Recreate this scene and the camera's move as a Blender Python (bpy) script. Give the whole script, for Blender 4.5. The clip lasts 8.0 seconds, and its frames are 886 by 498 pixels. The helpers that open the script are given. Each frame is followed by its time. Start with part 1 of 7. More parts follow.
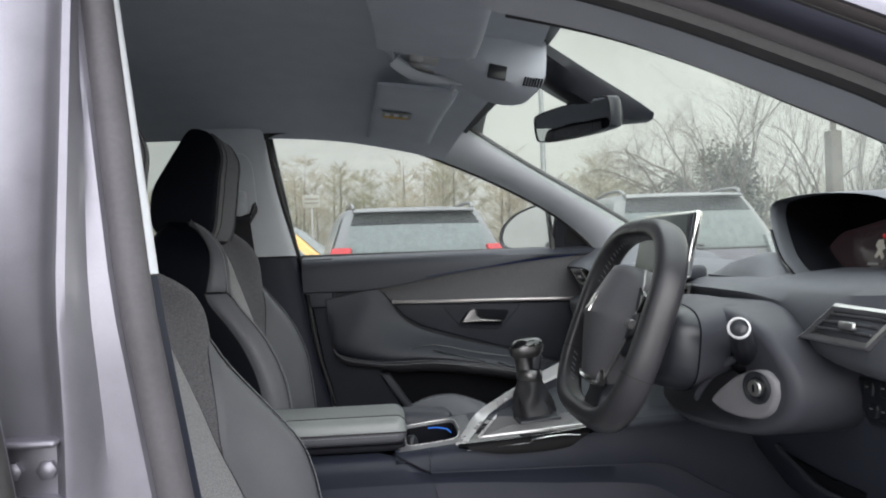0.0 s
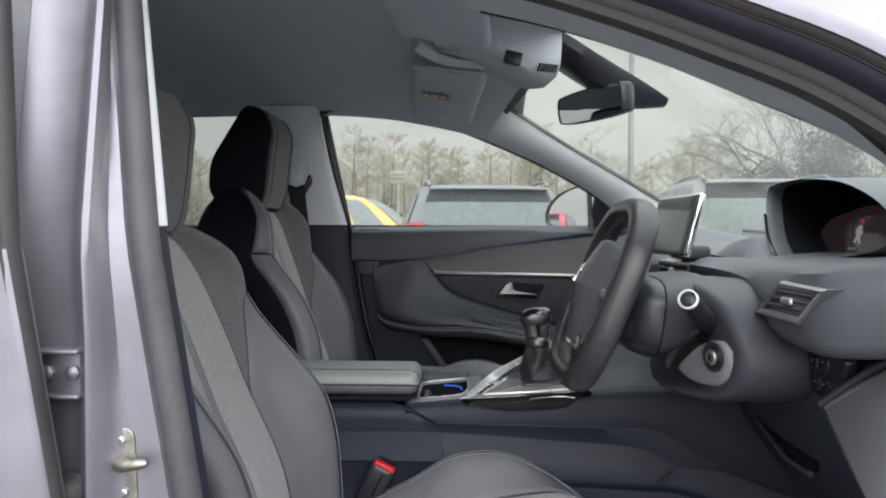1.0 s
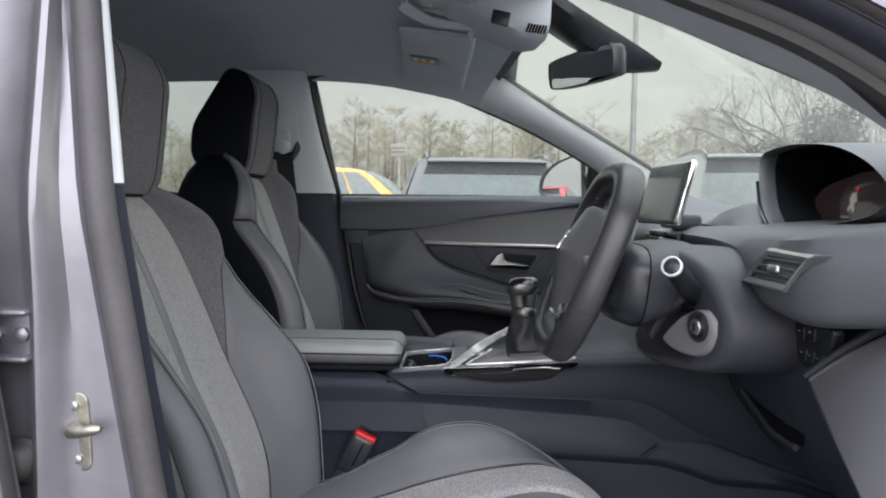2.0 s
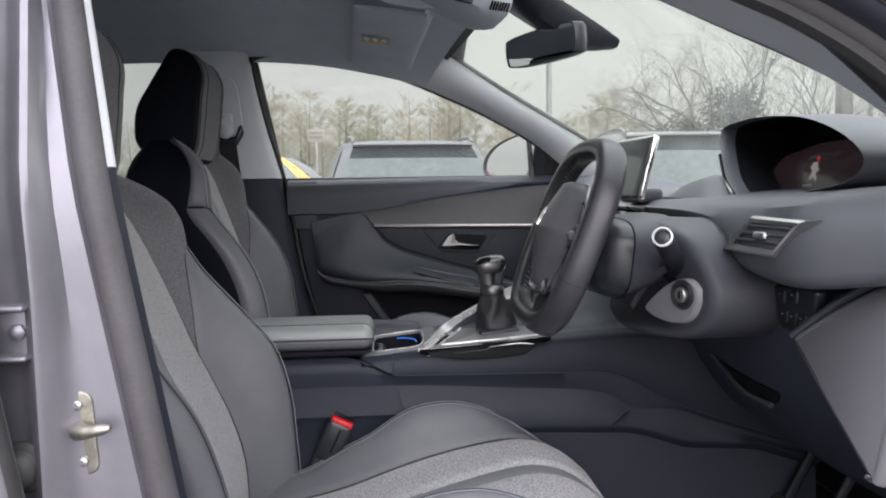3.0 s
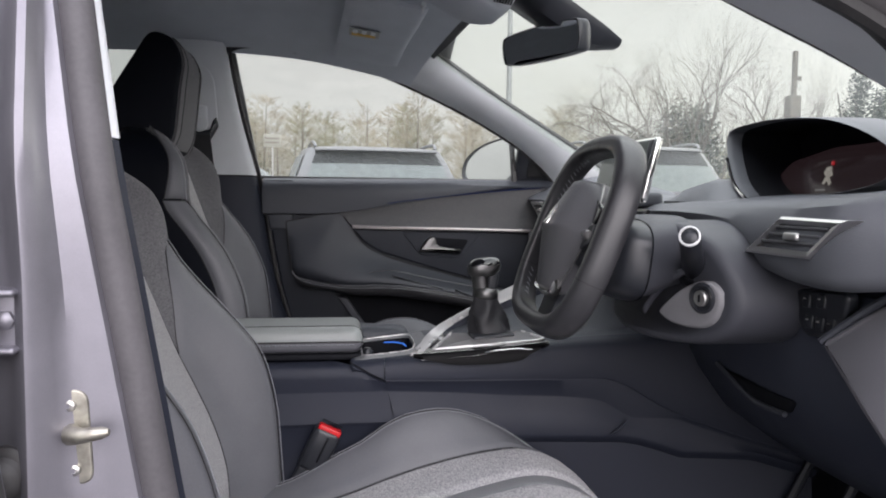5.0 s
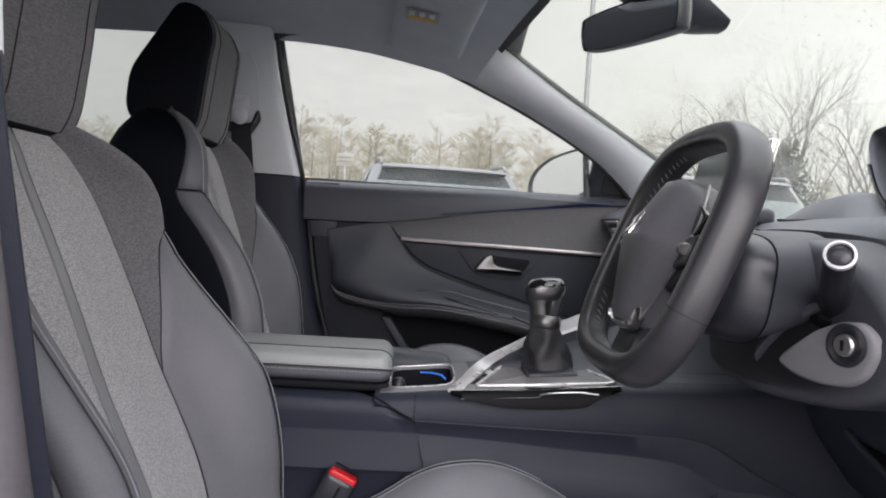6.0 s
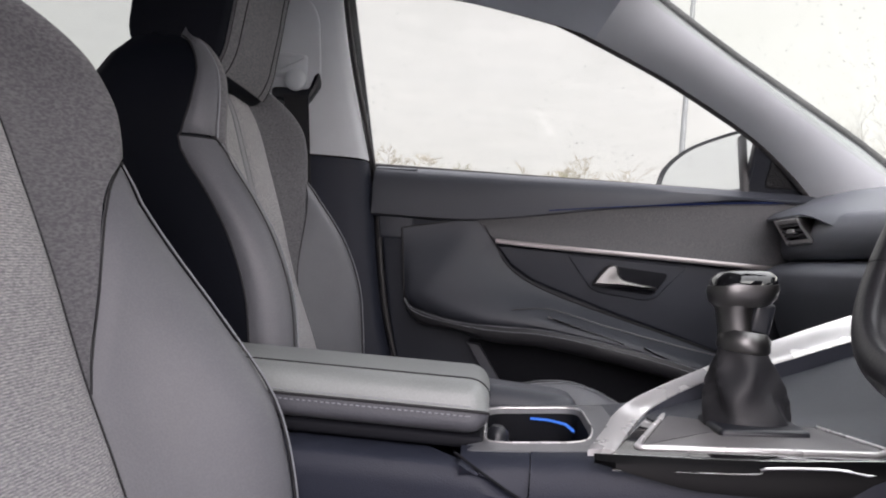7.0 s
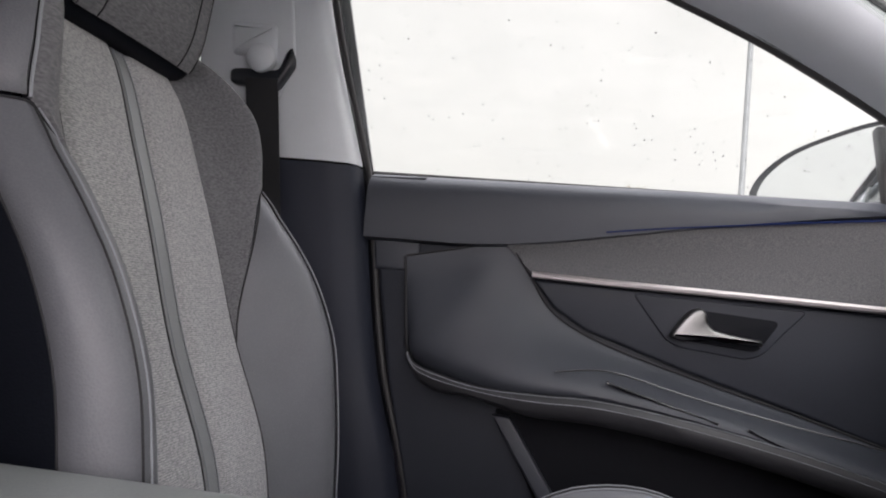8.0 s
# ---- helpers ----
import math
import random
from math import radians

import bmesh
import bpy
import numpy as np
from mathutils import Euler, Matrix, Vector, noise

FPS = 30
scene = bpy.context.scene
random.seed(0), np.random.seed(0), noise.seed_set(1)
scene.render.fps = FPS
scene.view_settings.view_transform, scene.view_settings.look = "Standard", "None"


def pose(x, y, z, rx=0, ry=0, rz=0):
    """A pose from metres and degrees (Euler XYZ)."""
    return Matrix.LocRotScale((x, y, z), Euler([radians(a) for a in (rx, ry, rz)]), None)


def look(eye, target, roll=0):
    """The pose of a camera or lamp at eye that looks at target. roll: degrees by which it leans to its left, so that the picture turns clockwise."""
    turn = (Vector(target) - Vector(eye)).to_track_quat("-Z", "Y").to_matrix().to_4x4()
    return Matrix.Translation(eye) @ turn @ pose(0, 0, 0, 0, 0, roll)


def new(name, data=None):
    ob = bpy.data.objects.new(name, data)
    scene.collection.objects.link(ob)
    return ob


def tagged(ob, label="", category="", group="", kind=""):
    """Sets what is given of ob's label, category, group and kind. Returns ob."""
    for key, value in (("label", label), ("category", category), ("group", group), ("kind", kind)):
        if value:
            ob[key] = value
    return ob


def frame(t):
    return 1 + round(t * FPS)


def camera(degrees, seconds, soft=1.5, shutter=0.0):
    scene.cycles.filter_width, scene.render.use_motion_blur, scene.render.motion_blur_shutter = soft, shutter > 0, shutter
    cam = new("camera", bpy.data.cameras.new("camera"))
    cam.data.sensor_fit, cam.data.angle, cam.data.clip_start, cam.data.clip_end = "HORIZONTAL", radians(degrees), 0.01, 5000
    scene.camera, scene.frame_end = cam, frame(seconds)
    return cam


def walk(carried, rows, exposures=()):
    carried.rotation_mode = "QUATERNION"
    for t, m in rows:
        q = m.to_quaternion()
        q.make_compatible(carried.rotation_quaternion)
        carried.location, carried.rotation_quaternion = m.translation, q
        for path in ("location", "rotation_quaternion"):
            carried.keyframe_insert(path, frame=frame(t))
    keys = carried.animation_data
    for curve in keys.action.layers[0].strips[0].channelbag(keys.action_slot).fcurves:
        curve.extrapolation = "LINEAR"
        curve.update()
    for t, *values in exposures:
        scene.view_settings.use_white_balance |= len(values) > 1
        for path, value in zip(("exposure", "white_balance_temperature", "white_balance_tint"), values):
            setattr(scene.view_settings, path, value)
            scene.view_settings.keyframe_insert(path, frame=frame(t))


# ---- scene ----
# ---------------------------------------------------------------- camera
# Car axes: x to the car's front, y to its left (the far side), z up from the road.
cam = camera(63.4, 8.0, soft=2.0)
walk(cam, [
    (0.0, look((0.029, -1.450, 1.131), (0.207, 0.542, 1.139), -2.0)),
    (0.5, look((0.091, -1.557, 1.121), (0.132, 0.443, 1.111), -0.8)),
    (1.0, look((0.172, -1.580, 1.114), (0.105, 0.418, 1.066), 0.2)),
    (1.5, look((0.210, -1.561, 1.109), (0.107, 0.435, 1.021), 0.8)),
    (1.7, look((0.213, -1.551, 1.102), (0.113, 0.445, 1.001), 0.8)),
    (2.8, look((0.132, -1.534, 1.094), (0.239, 0.456, 0.937), -0.5)),
    (3.0, look((0.102, -1.532, 1.090), (0.258, 0.455, 0.927), -0.9)),
    (3.5, look((0.036, -1.516, 1.085), (0.297, 0.459, 0.916), -1.7)),
    (4.0, look((-0.033, -1.491, 1.083), (0.291, 0.477, 0.923), -1.6)),
    (4.2, look((-0.042, -1.485, 1.082), (0.290, 0.481, 0.925), -1.4)),
    (5.3, look((0.052, -1.431, 1.052), (0.298, 0.550, 0.935), 1.8)),
    (5.5, look((0.063, -1.383, 1.043), (0.273, 0.603, 0.939), 2.4)),
    (6.0, look((0.084, -1.218, 1.027), (0.182, 0.779, 0.960), 3.6)),
    (6.5, look((0.074, -1.002, 0.983), (0.045, 0.998, 0.965), 4.4)),
    (7.0, look((0.062, -0.763, 0.929), (-0.079, 1.232, 0.966), 4.8)),
    (7.5, look((0.073, -0.547, 0.915), (-0.143, 1.439, 1.012), 5.3)),
    (8.0, look((0.084, -0.352, 0.949), (-0.203, 1.624, 1.060), 5.0)),
], exposures=[(0.0, 0.30, 6250, 12), (1.5, 0.32, 6250, 12), (4.0, 0.37, 6320, 18), (5.5, 0.36, 6340, 18), (6.5, 0.58, 6420, 21), (7.0, 0.62, 6450, 22), (8.0, 0.74, 6450, 21)])

# ---------------------------------------------------------------- overcast light
world = bpy.data.worlds.new("overcast_sky")
scene.world = world
world.use_nodes = True
wn, wl = world.node_tree.nodes, world.node_tree.links
sky = wn.new("ShaderNodeTexSky")
sky.sky_type, sky.sun_disc = "NISHITA", False
sky.sun_elevation, sky.sun_rotation = radians(13), radians(70)
sky.air_density, sky.dust_density = 1.6, 6.0
grey = wn.new("ShaderNodeHueSaturation")
grey.inputs["Saturation"].default_value, grey.inputs["Value"].default_value = 0.12, 0.05
wl.new(sky.outputs["Color"], grey.inputs["Color"])
way = wn.new("ShaderNodeTexCoord")
axes = wn.new("ShaderNodeSeparateXYZ")
wl.new(way.outputs["Generated"], axes.inputs[0])
cloud = wn.new("ShaderNodeValToRGB")
for spot, tone in ((0.0, (0.510, 0.510, 0.476)), (0.44, (0.555, 0.556, 0.526)), (0.60, (1.65, 1.67, 1.72)), (0.95, (2.9, 2.94, 3.1))):
    e = cloud.color_ramp.elements.new(spot)
    e.color = (*tone, 1)
cloud.color_ramp.elements.remove(cloud.color_ramp.elements[-1])
cloud.color_ramp.elements.remove(cloud.color_ramp.elements[0])
wl.new(axes.outputs["Z"], cloud.inputs["Fac"])
puff = wn.new("ShaderNodeTexNoise")
puff.inputs["Scale"].default_value, puff.inputs["Detail"].default_value = 2.2, 4.0
wl.new(way.outputs["Generated"], puff.inputs["Vector"])
span = wn.new("ShaderNodeMapRange")
span.inputs["To Min"].default_value, span.inputs["To Max"].default_value = 0.9, 1.1
wl.new(puff.outputs["Fac"], span.inputs["Value"])
mottle = wn.new("ShaderNodeMixRGB")
mottle.blend_type, mottle.inputs["Fac"].default_value = "MULTIPLY", 1.0
wl.new(cloud.outputs["Color"], mottle.inputs["Color1"])
wl.new(span.outputs["Result"], mottle.inputs["Color2"])
both = wn.new("ShaderNodeMixRGB")
both.blend_type, both.inputs["Fac"].default_value = "ADD", 1.0
wl.new(mottle.outputs["Color"], both.inputs["Color1"])
wl.new(grey.outputs["Color"], both.inputs["Color2"])
wl.new(both.outputs["Color"], wn["Background"].inputs["Color"])
wn["Background"].inputs["Strength"].default_value = 1.0

sun = new("sun", bpy.data.lights.new("sun", "SUN"))
sun.data.energy, sun.data.angle, sun.data.color = 2.8, radians(60), (1.0, 0.97, 0.95)
sun.matrix_world = look((1.5, -9, 3.1), (0, 0, 1))


# ---------------------------------------------------------------- geometry
def spline(pts, n=6, closed=False):
    """Catmull-Rom curve through pts."""
    p = [np.array(q, float) for q in pts]
    out, m = [], len(p)
    for i in range(m if closed else m - 1):
        a, b, c, d = (p[(i + k) % m] if closed else p[min(max(i + k, 0), m - 1)] for k in (-1, 0, 1, 2))
        for j in range(n):
            t = j / n
            out.append(0.5 * (2 * b + (c - a) * t + (2 * a - 5 * b + 4 * c - d) * t * t + (3 * b - a - 3 * c + d) * t ** 3))
    if not closed:
        out.append(p[-1])
    return out


def lin(pairs, x):
    """Piecewise smooth value at x from (x, value) pairs."""
    xs, ys = [q[0] for q in pairs], [q[1] for q in pairs]
    if x <= xs[0]:
        return ys[0]
    if x >= xs[-1]:
        return ys[-1]
    for i in range(len(xs) - 1):
        if x <= xs[i + 1]:
            t = (x - xs[i]) / (xs[i + 1] - xs[i])
            m0 = (ys[i + 1] - ys[max(i - 1, 0)]) / (xs[i + 1] - xs[max(i - 1, 0)])
            j = min(i + 2, len(xs) - 1)
            m1 = (ys[j] - ys[i]) / (xs[j] - xs[i])
            w = xs[i + 1] - xs[i]
            return (2 * t ** 3 - 3 * t * t + 1) * ys[i] + (t ** 3 - 2 * t * t + t) * w * m0 + (3 * t * t - 2 * t ** 3) * ys[i + 1] + (t ** 3 - t * t) * w * m1


def skin(rows, wrap=False, caps=False, loop=False):
    """Quads over rows of points. wrap: each row closes on itself. loop: the last row meets the first."""
    m, verts = len(rows[0]), [tuple(p) for r in rows for p in r]
    faces = []
    for i in range(len(rows) if loop else len(rows) - 1):
        k = (i + 1) % len(rows)
        for j in range(m if wrap else m - 1):
            j2 = (j + 1) % m
            faces.append((i * m + j, i * m + j2, k * m + j2, k * m + j))
    if caps:
        faces.append(tuple(range(m))[::-1])
        faces.append(tuple((len(rows) - 1) * m + j for j in range(m)))
    return verts, faces


def thick(rows, d):
    """A sheet over rows of points with a back d away from its front, along the normals."""
    a = np.array([[list(p) for p in r] for r in rows], float)
    du, dv = np.gradient(a, axis=0), np.gradient(a, axis=1)
    nrm = np.cross(du, dv)
    nrm /= np.maximum(np.linalg.norm(nrm, axis=2, keepdims=True), 1e-9)
    back = a - nrm * d
    n, m = a.shape[:2]
    verts = [tuple(p) for p in a.reshape(-1, 3)] + [tuple(p) for p in back.reshape(-1, 3)]
    o, faces = n * m, []
    for i in range(n - 1):
        for j in range(m - 1):
            q = (i * m + j, i * m + j + 1, (i + 1) * m + j + 1, (i + 1) * m + j)
            faces += [q, tuple(o + v for v in q[::-1])]
    rim = [j for j in range(m)] + [i * m + m - 1 for i in range(1, n)] + [(n - 1) * m + j for j in range(m - 2, -1, -1)] + [i * m for i in range(n - 2, 0, -1)]
    for k, v in enumerate(rim):
        w = rim[(k + 1) % len(rim)]
        faces.append((v, o + v, o + w, w))
    return verts, faces


def join(*geos):
    verts, faces = [], []
    for v, f in geos:
        o = len(verts)
        verts += list(v)
        faces += [tuple(i + o for i in q) for q in f]
    return verts, faces


def put(geo, m):
    return [tuple(m @ Vector(p)) for p in geo[0]], geo[1]


def warp(geo, fn):
    return [tuple(fn(*p)) for p in geo[0]], geo[1]


def tube(path, r, n=10, closed=False, flat=1.0, up=None):
    """A tube of radius r (a number or one for each point) along path; flat squeezes it along up."""
    p = [np.array(q, float) for q in path]
    rows, m = [], len(p)
    ref = np.array(up if up is not None else (0.13, 0.21, 0.97), float)
    for i in range(m):
        a, b = (p[(i - 1) % m], p[(i + 1) % m]) if closed else (p[max(i - 1, 0)], p[min(i + 1, m - 1)])
        t = b - a
        t /= np.linalg.norm(t)
        s = np.cross(t, ref)
        s /= max(np.linalg.norm(s), 1e-6)
        u = np.cross(s, t)
        if up is None:
            ref = u
        rad = r[i] if isinstance(r, (list, tuple)) else r
        rows.append([p[i] + rad * (s * math.cos(2 * math.pi * k / n) + flat * u * math.sin(2 * math.pi * k / n)) for k in range(n)])
    return skin(rows, wrap=True, caps=not closed, loop=closed)


def lathe(profile, n=24):
    """Turned about z from (radius, height) pairs."""
    return skin([[(r * math.cos(2 * math.pi * k / n), r * math.sin(2 * math.pi * k / n), z) for k in range(n)] for r, z in profile], wrap=True, caps=True)


def inset(poly, d):
    """The closed 2D outline moved inwards by d (counter-clockwise outlines)."""
    out, m = [], len(poly)
    for i in range(m):
        a, b, c = (np.array(poly[(i + k) % m], float) for k in (-1, 0, 1))
        e, f = b - a, c - b
        e, f = e / max(np.linalg.norm(e), 1e-9), f / max(np.linalg.norm(f), 1e-9)
        n1, n2 = np.array((-e[1], e[0])), np.array((-f[1], f[0]))
        v = n1 + n2
        out.append(b + d * v / max(v @ v / 2, 0.35))
    return out


def rounded(poly, r, n=4):
    """Corner-rounded outline."""
    out, m = [], len(poly)
    for i in range(m):
        a, b, c = (np.array(poly[(i + k) % m], float) for k in (-1, 0, 1))
        la, lc = np.linalg.norm(a - b), np.linalg.norm(c - b)
        d = min(r, la * 0.45, lc * 0.45)
        p, q = b + (a - b) / la * d, b + (c - b) / lc * d
        for k in range(n + 1):
            t = k / n
            out.append((1 - t) ** 2 * p + 2 * t * (1 - t) * b + t * t * q)
    return out


def area2(poly):
    return sum(poly[i][0] * poly[(i + 1) % len(poly)][1] - poly[(i + 1) % len(poly)][0] * poly[i][1] for i in range(len(poly)))


def slab(poly, h, bevel=0.004, steps=3):
    """A plate of the outline, from z 0 to h, with a rounded upper edge."""
    poly = list(poly) if area2(poly) > 0 else list(poly)[::-1]
    rows = [[(p[0], p[1], 0) for p in poly]]
    for k in range(steps + 1):
        a = math.pi / 2 * k / steps
        ring = inset(poly, bevel * (1 - math.cos(a))) if k else poly
        rows.append([(p[0], p[1], h - bevel + bevel * math.sin(a)) for p in ring])
    return skin(rows, wrap=True, caps=True)


def block(sx, sy, sz, bevel=0.006, steps=3):
    """A box about the origin with all edges rounded."""
    bevel = min(bevel, 0.49 * min(sx, sy, sz))
    base = rounded([(-sx / 2, -sy / 2), (sx / 2, -sy / 2), (sx / 2, sy / 2), (-sx / 2, sy / 2)], bevel * 1.6)
    rows = []
    for k in range(steps + 1):
        a = math.pi / 2 * k / steps
        rows.append([(p[0], p[1], -sz / 2 + bevel * (1 - math.cos(a))) for p in inset(base, bevel * (1 - math.sin(a)))])
    for k in range(steps + 1):
        a = math.pi / 2 * k / steps
        rows.append([(p[0], p[1], sz / 2 - bevel + bevel * math.sin(a)) for p in inset(base, bevel * (1 - math.cos(a)))])
    return skin(rows, wrap=True, caps=True)


def along(a, b):
    """The pose whose z axis runs from a to b, at a."""
    return Matrix.Translation(a) @ (Vector(b) - Vector(a)).to_track_quat("Z", "Y").to_matrix().to_4x4()


def side(y, flip=False):
    """Maps an outline drawn as (x, z) to the upright plane at y; its height grows to the near side (to the far side: flip)."""
    return (lambda u, v, w: (u, y + w, v)) if flip else (lambda u, v, w: (u, y - w, v))


def part(name, geo, material, parent=None, label="", smooth=True):
    me = bpy.data.meshes.new(name)
    me.from_pydata([tuple(map(float, v)) for v in geo[0]], [], [tuple(map(int, f)) for f in geo[1]])
    bm = bmesh.new()
    bm.from_mesh(me)
    bmesh.ops.recalc_face_normals(bm, faces=bm.faces)
    bm.to_mesh(me)
    bm.free()
    me.materials.append(material)
    if smooth:
        me.shade_smooth()
        me.set_sharp_from_angle(angle=radians(42))
    ob = new(name, me)
    if parent:
        ob.parent = parent
        up, p = Matrix.Identity(4), parent
        while p:
            up = (p.matrix_parent_inverse @ p.matrix_basis if p.parent else p.matrix_basis) @ up
            p = p.parent
        ob.matrix_parent_inverse = up.inverted()
    if label:
        tagged(ob, label)
    return ob


def thing(name, at, label, category, group="", kind=""):
    """An Empty at the base of a thing."""
    ob = new(name)
    ob.empty_display_size = 0.05
    ob.matrix_basis = Matrix.Translation(at)
    return tagged(ob, label, category, group, kind)


# ---------------------------------------------------------------- materials
def mat(name, color, rough=0.5, metal=0.0, grain=300.0, bump=0.15, wear=0.12, coarse=14.0, depth=0.0006, spec=0.5, coat=0.0, sheen=0.0, cells=False, stretch=(1, 1, 1), rough_var=0.1):
    """A surface with fine grain (relief) and broad variation (tone and gloss)."""
    m = bpy.data.materials.new(name)
    m.use_nodes = True
    n, l = m.node_tree.nodes, m.node_tree.links
    b = n["Principled BSDF"]
    b.inputs["Metallic"].default_value, b.inputs["Specular IOR Level"].default_value = metal, spec
    b.inputs["Coat Weight"].default_value, b.inputs["Coat Roughness"].default_value = coat, 0.05
    b.inputs["Sheen Weight"].default_value = sheen
    tc = n.new("ShaderNodeTexCoord")
    mp = n.new("ShaderNodeMapping")
    mp.inputs["Scale"].default_value = stretch
    l.new(tc.outputs["Object"], mp.inputs["Vector"])
    fine = n.new("ShaderNodeTexVoronoi" if cells else "ShaderNodeTexNoise")
    fine.inputs["Scale"].default_value = grain
    if not cells:
        fine.inputs["Detail"].default_value = 3.0
    l.new(mp.outputs["Vector"], fine.inputs["Vector"])
    broad = n.new("ShaderNodeTexNoise")
    broad.inputs["Scale"].default_value, broad.inputs["Detail"].default_value = coarse, 5.0
    l.new(tc.outputs["Object"], broad.inputs["Vector"])
    fo = fine.outputs["Distance"] if cells else fine.outputs["Fac"]
    sumup = n.new("ShaderNodeMath")
    sumup.operation = "MULTIPLY_ADD"
    sumup.inputs[1].default_value = 0.5
    l.new(fo, sumup.inputs[0])
    l.new(broad.outputs["Fac"], sumup.inputs[2])
    ramp = n.new("ShaderNodeValToRGB")
    c = [*color[:3], 1]
    ramp.color_ramp.elements[0].position, ramp.color_ramp.elements[0].color = 0.35, [v * (1 - wear) for v in c[:3]] + [1]
    ramp.color_ramp.elements[1].position, ramp.color_ramp.elements[1].color = 1.0, [min(v * (1 + wear), 1) for v in c[:3]] + [1]
    l.new(sumup.outputs[0], ramp.inputs["Fac"])
    l.new(ramp.outputs["Color"], b.inputs["Base Color"])
    rr = n.new("ShaderNodeMapRange")
    rr.inputs["To Min"].default_value, rr.inputs["To Max"].default_value = max(rough - rough_var, 0.02), min(rough + rough_var, 1)
    l.new(broad.outputs["Fac"], rr.inputs["Value"])
    l.new(rr.outputs["Result"], b.inputs["Roughness"])
    if bump:
        bp = n.new("ShaderNodeBump")
        bp.inputs["Strength"].default_value, bp.inputs["Distance"].default_value = bump, depth
        l.new(fo, bp.inputs["Height"])
        l.new(bp.outputs["Normal"], b.inputs["Normal"])
    return m


def woven(name, light, dark, rib, speck):
    """Cloth with cross ribs and flecks; rib 0 gives a plain melange."""
    m = mat(name, light, 0.95, grain=900, bump=0.5, depth=0.001, spec=0.15, sheen=0.15)
    n, l = m.node_tree.nodes, m.node_tree.links
    b = n["Principled BSDF"]
    tc = n.new("ShaderNodeTexCoord")
    noise_a = n.new("ShaderNodeTexNoise")
    noise_a.inputs["Scale"].default_value, noise_a.inputs["Detail"].default_value = speck, 6.0
    mp = n.new("ShaderNodeMapping")
    mp.inputs["Scale"].default_value = (1, 0.35, 1.3)
    l.new(tc.outputs["Object"], mp.inputs["Vector"])
    l.new(mp.outputs["Vector"], noise_a.inputs["Vector"])
    ramp = n.new("ShaderNodeValToRGB")
    ramp.color_ramp.elements[0].position, ramp.color_ramp.elements[0].color = 0.36, (*dark, 1)
    ramp.color_ramp.elements[1].position, ramp.color_ramp.elements[1].color = 0.66, (*light, 1)
    l.new(noise_a.outputs["Fac"], ramp.inputs["Fac"])
    l.new(ramp.outputs["Color"], b.inputs["Base Color"])
    bp = n.new("ShaderNodeBump")
    bp.inputs["Strength"].default_value, bp.inputs["Distance"].default_value = 0.5, 0.0010
    if rib:
        wave = n.new("ShaderNodeTexWave")
        wave.bands_direction = "Z"
        wave.inputs["Scale"].default_value, wave.inputs["Distortion"].default_value = rib, 1.2
        wave.inputs["Detail"].default_value, wave.inputs["Detail Scale"].default_value = 2.0, 3.0
        l.new(tc.outputs["Object"], wave.inputs["Vector"])
        mix = n.new("ShaderNodeMath")
        mix.operation = "MULTIPLY_ADD"
        mix.inputs[1].default_value = 0.6
        l.new(noise_a.outputs["Fac"], mix.inputs[0])
        l.new(wave.outputs["Fac"], mix.inputs[2])
        l.new(mix.outputs[0], bp.inputs["Height"])
        tint = n.new("ShaderNodeMixRGB")
        tint.blend_type, tint.inputs["Fac"].default_value = "MULTIPLY", 0.22
        l.new(ramp.outputs["Color"], tint.inputs["Color1"])
        l.new(wave.outputs["Color"], tint.inputs["Color2"])
        l.new(tint.outputs["Color"], b.inputs["Base Color"])
    else:
        l.new(noise_a.outputs["Fac"], bp.inputs["Height"])
    l.new(bp.outputs["Normal"], b.inputs["Normal"])
    return m


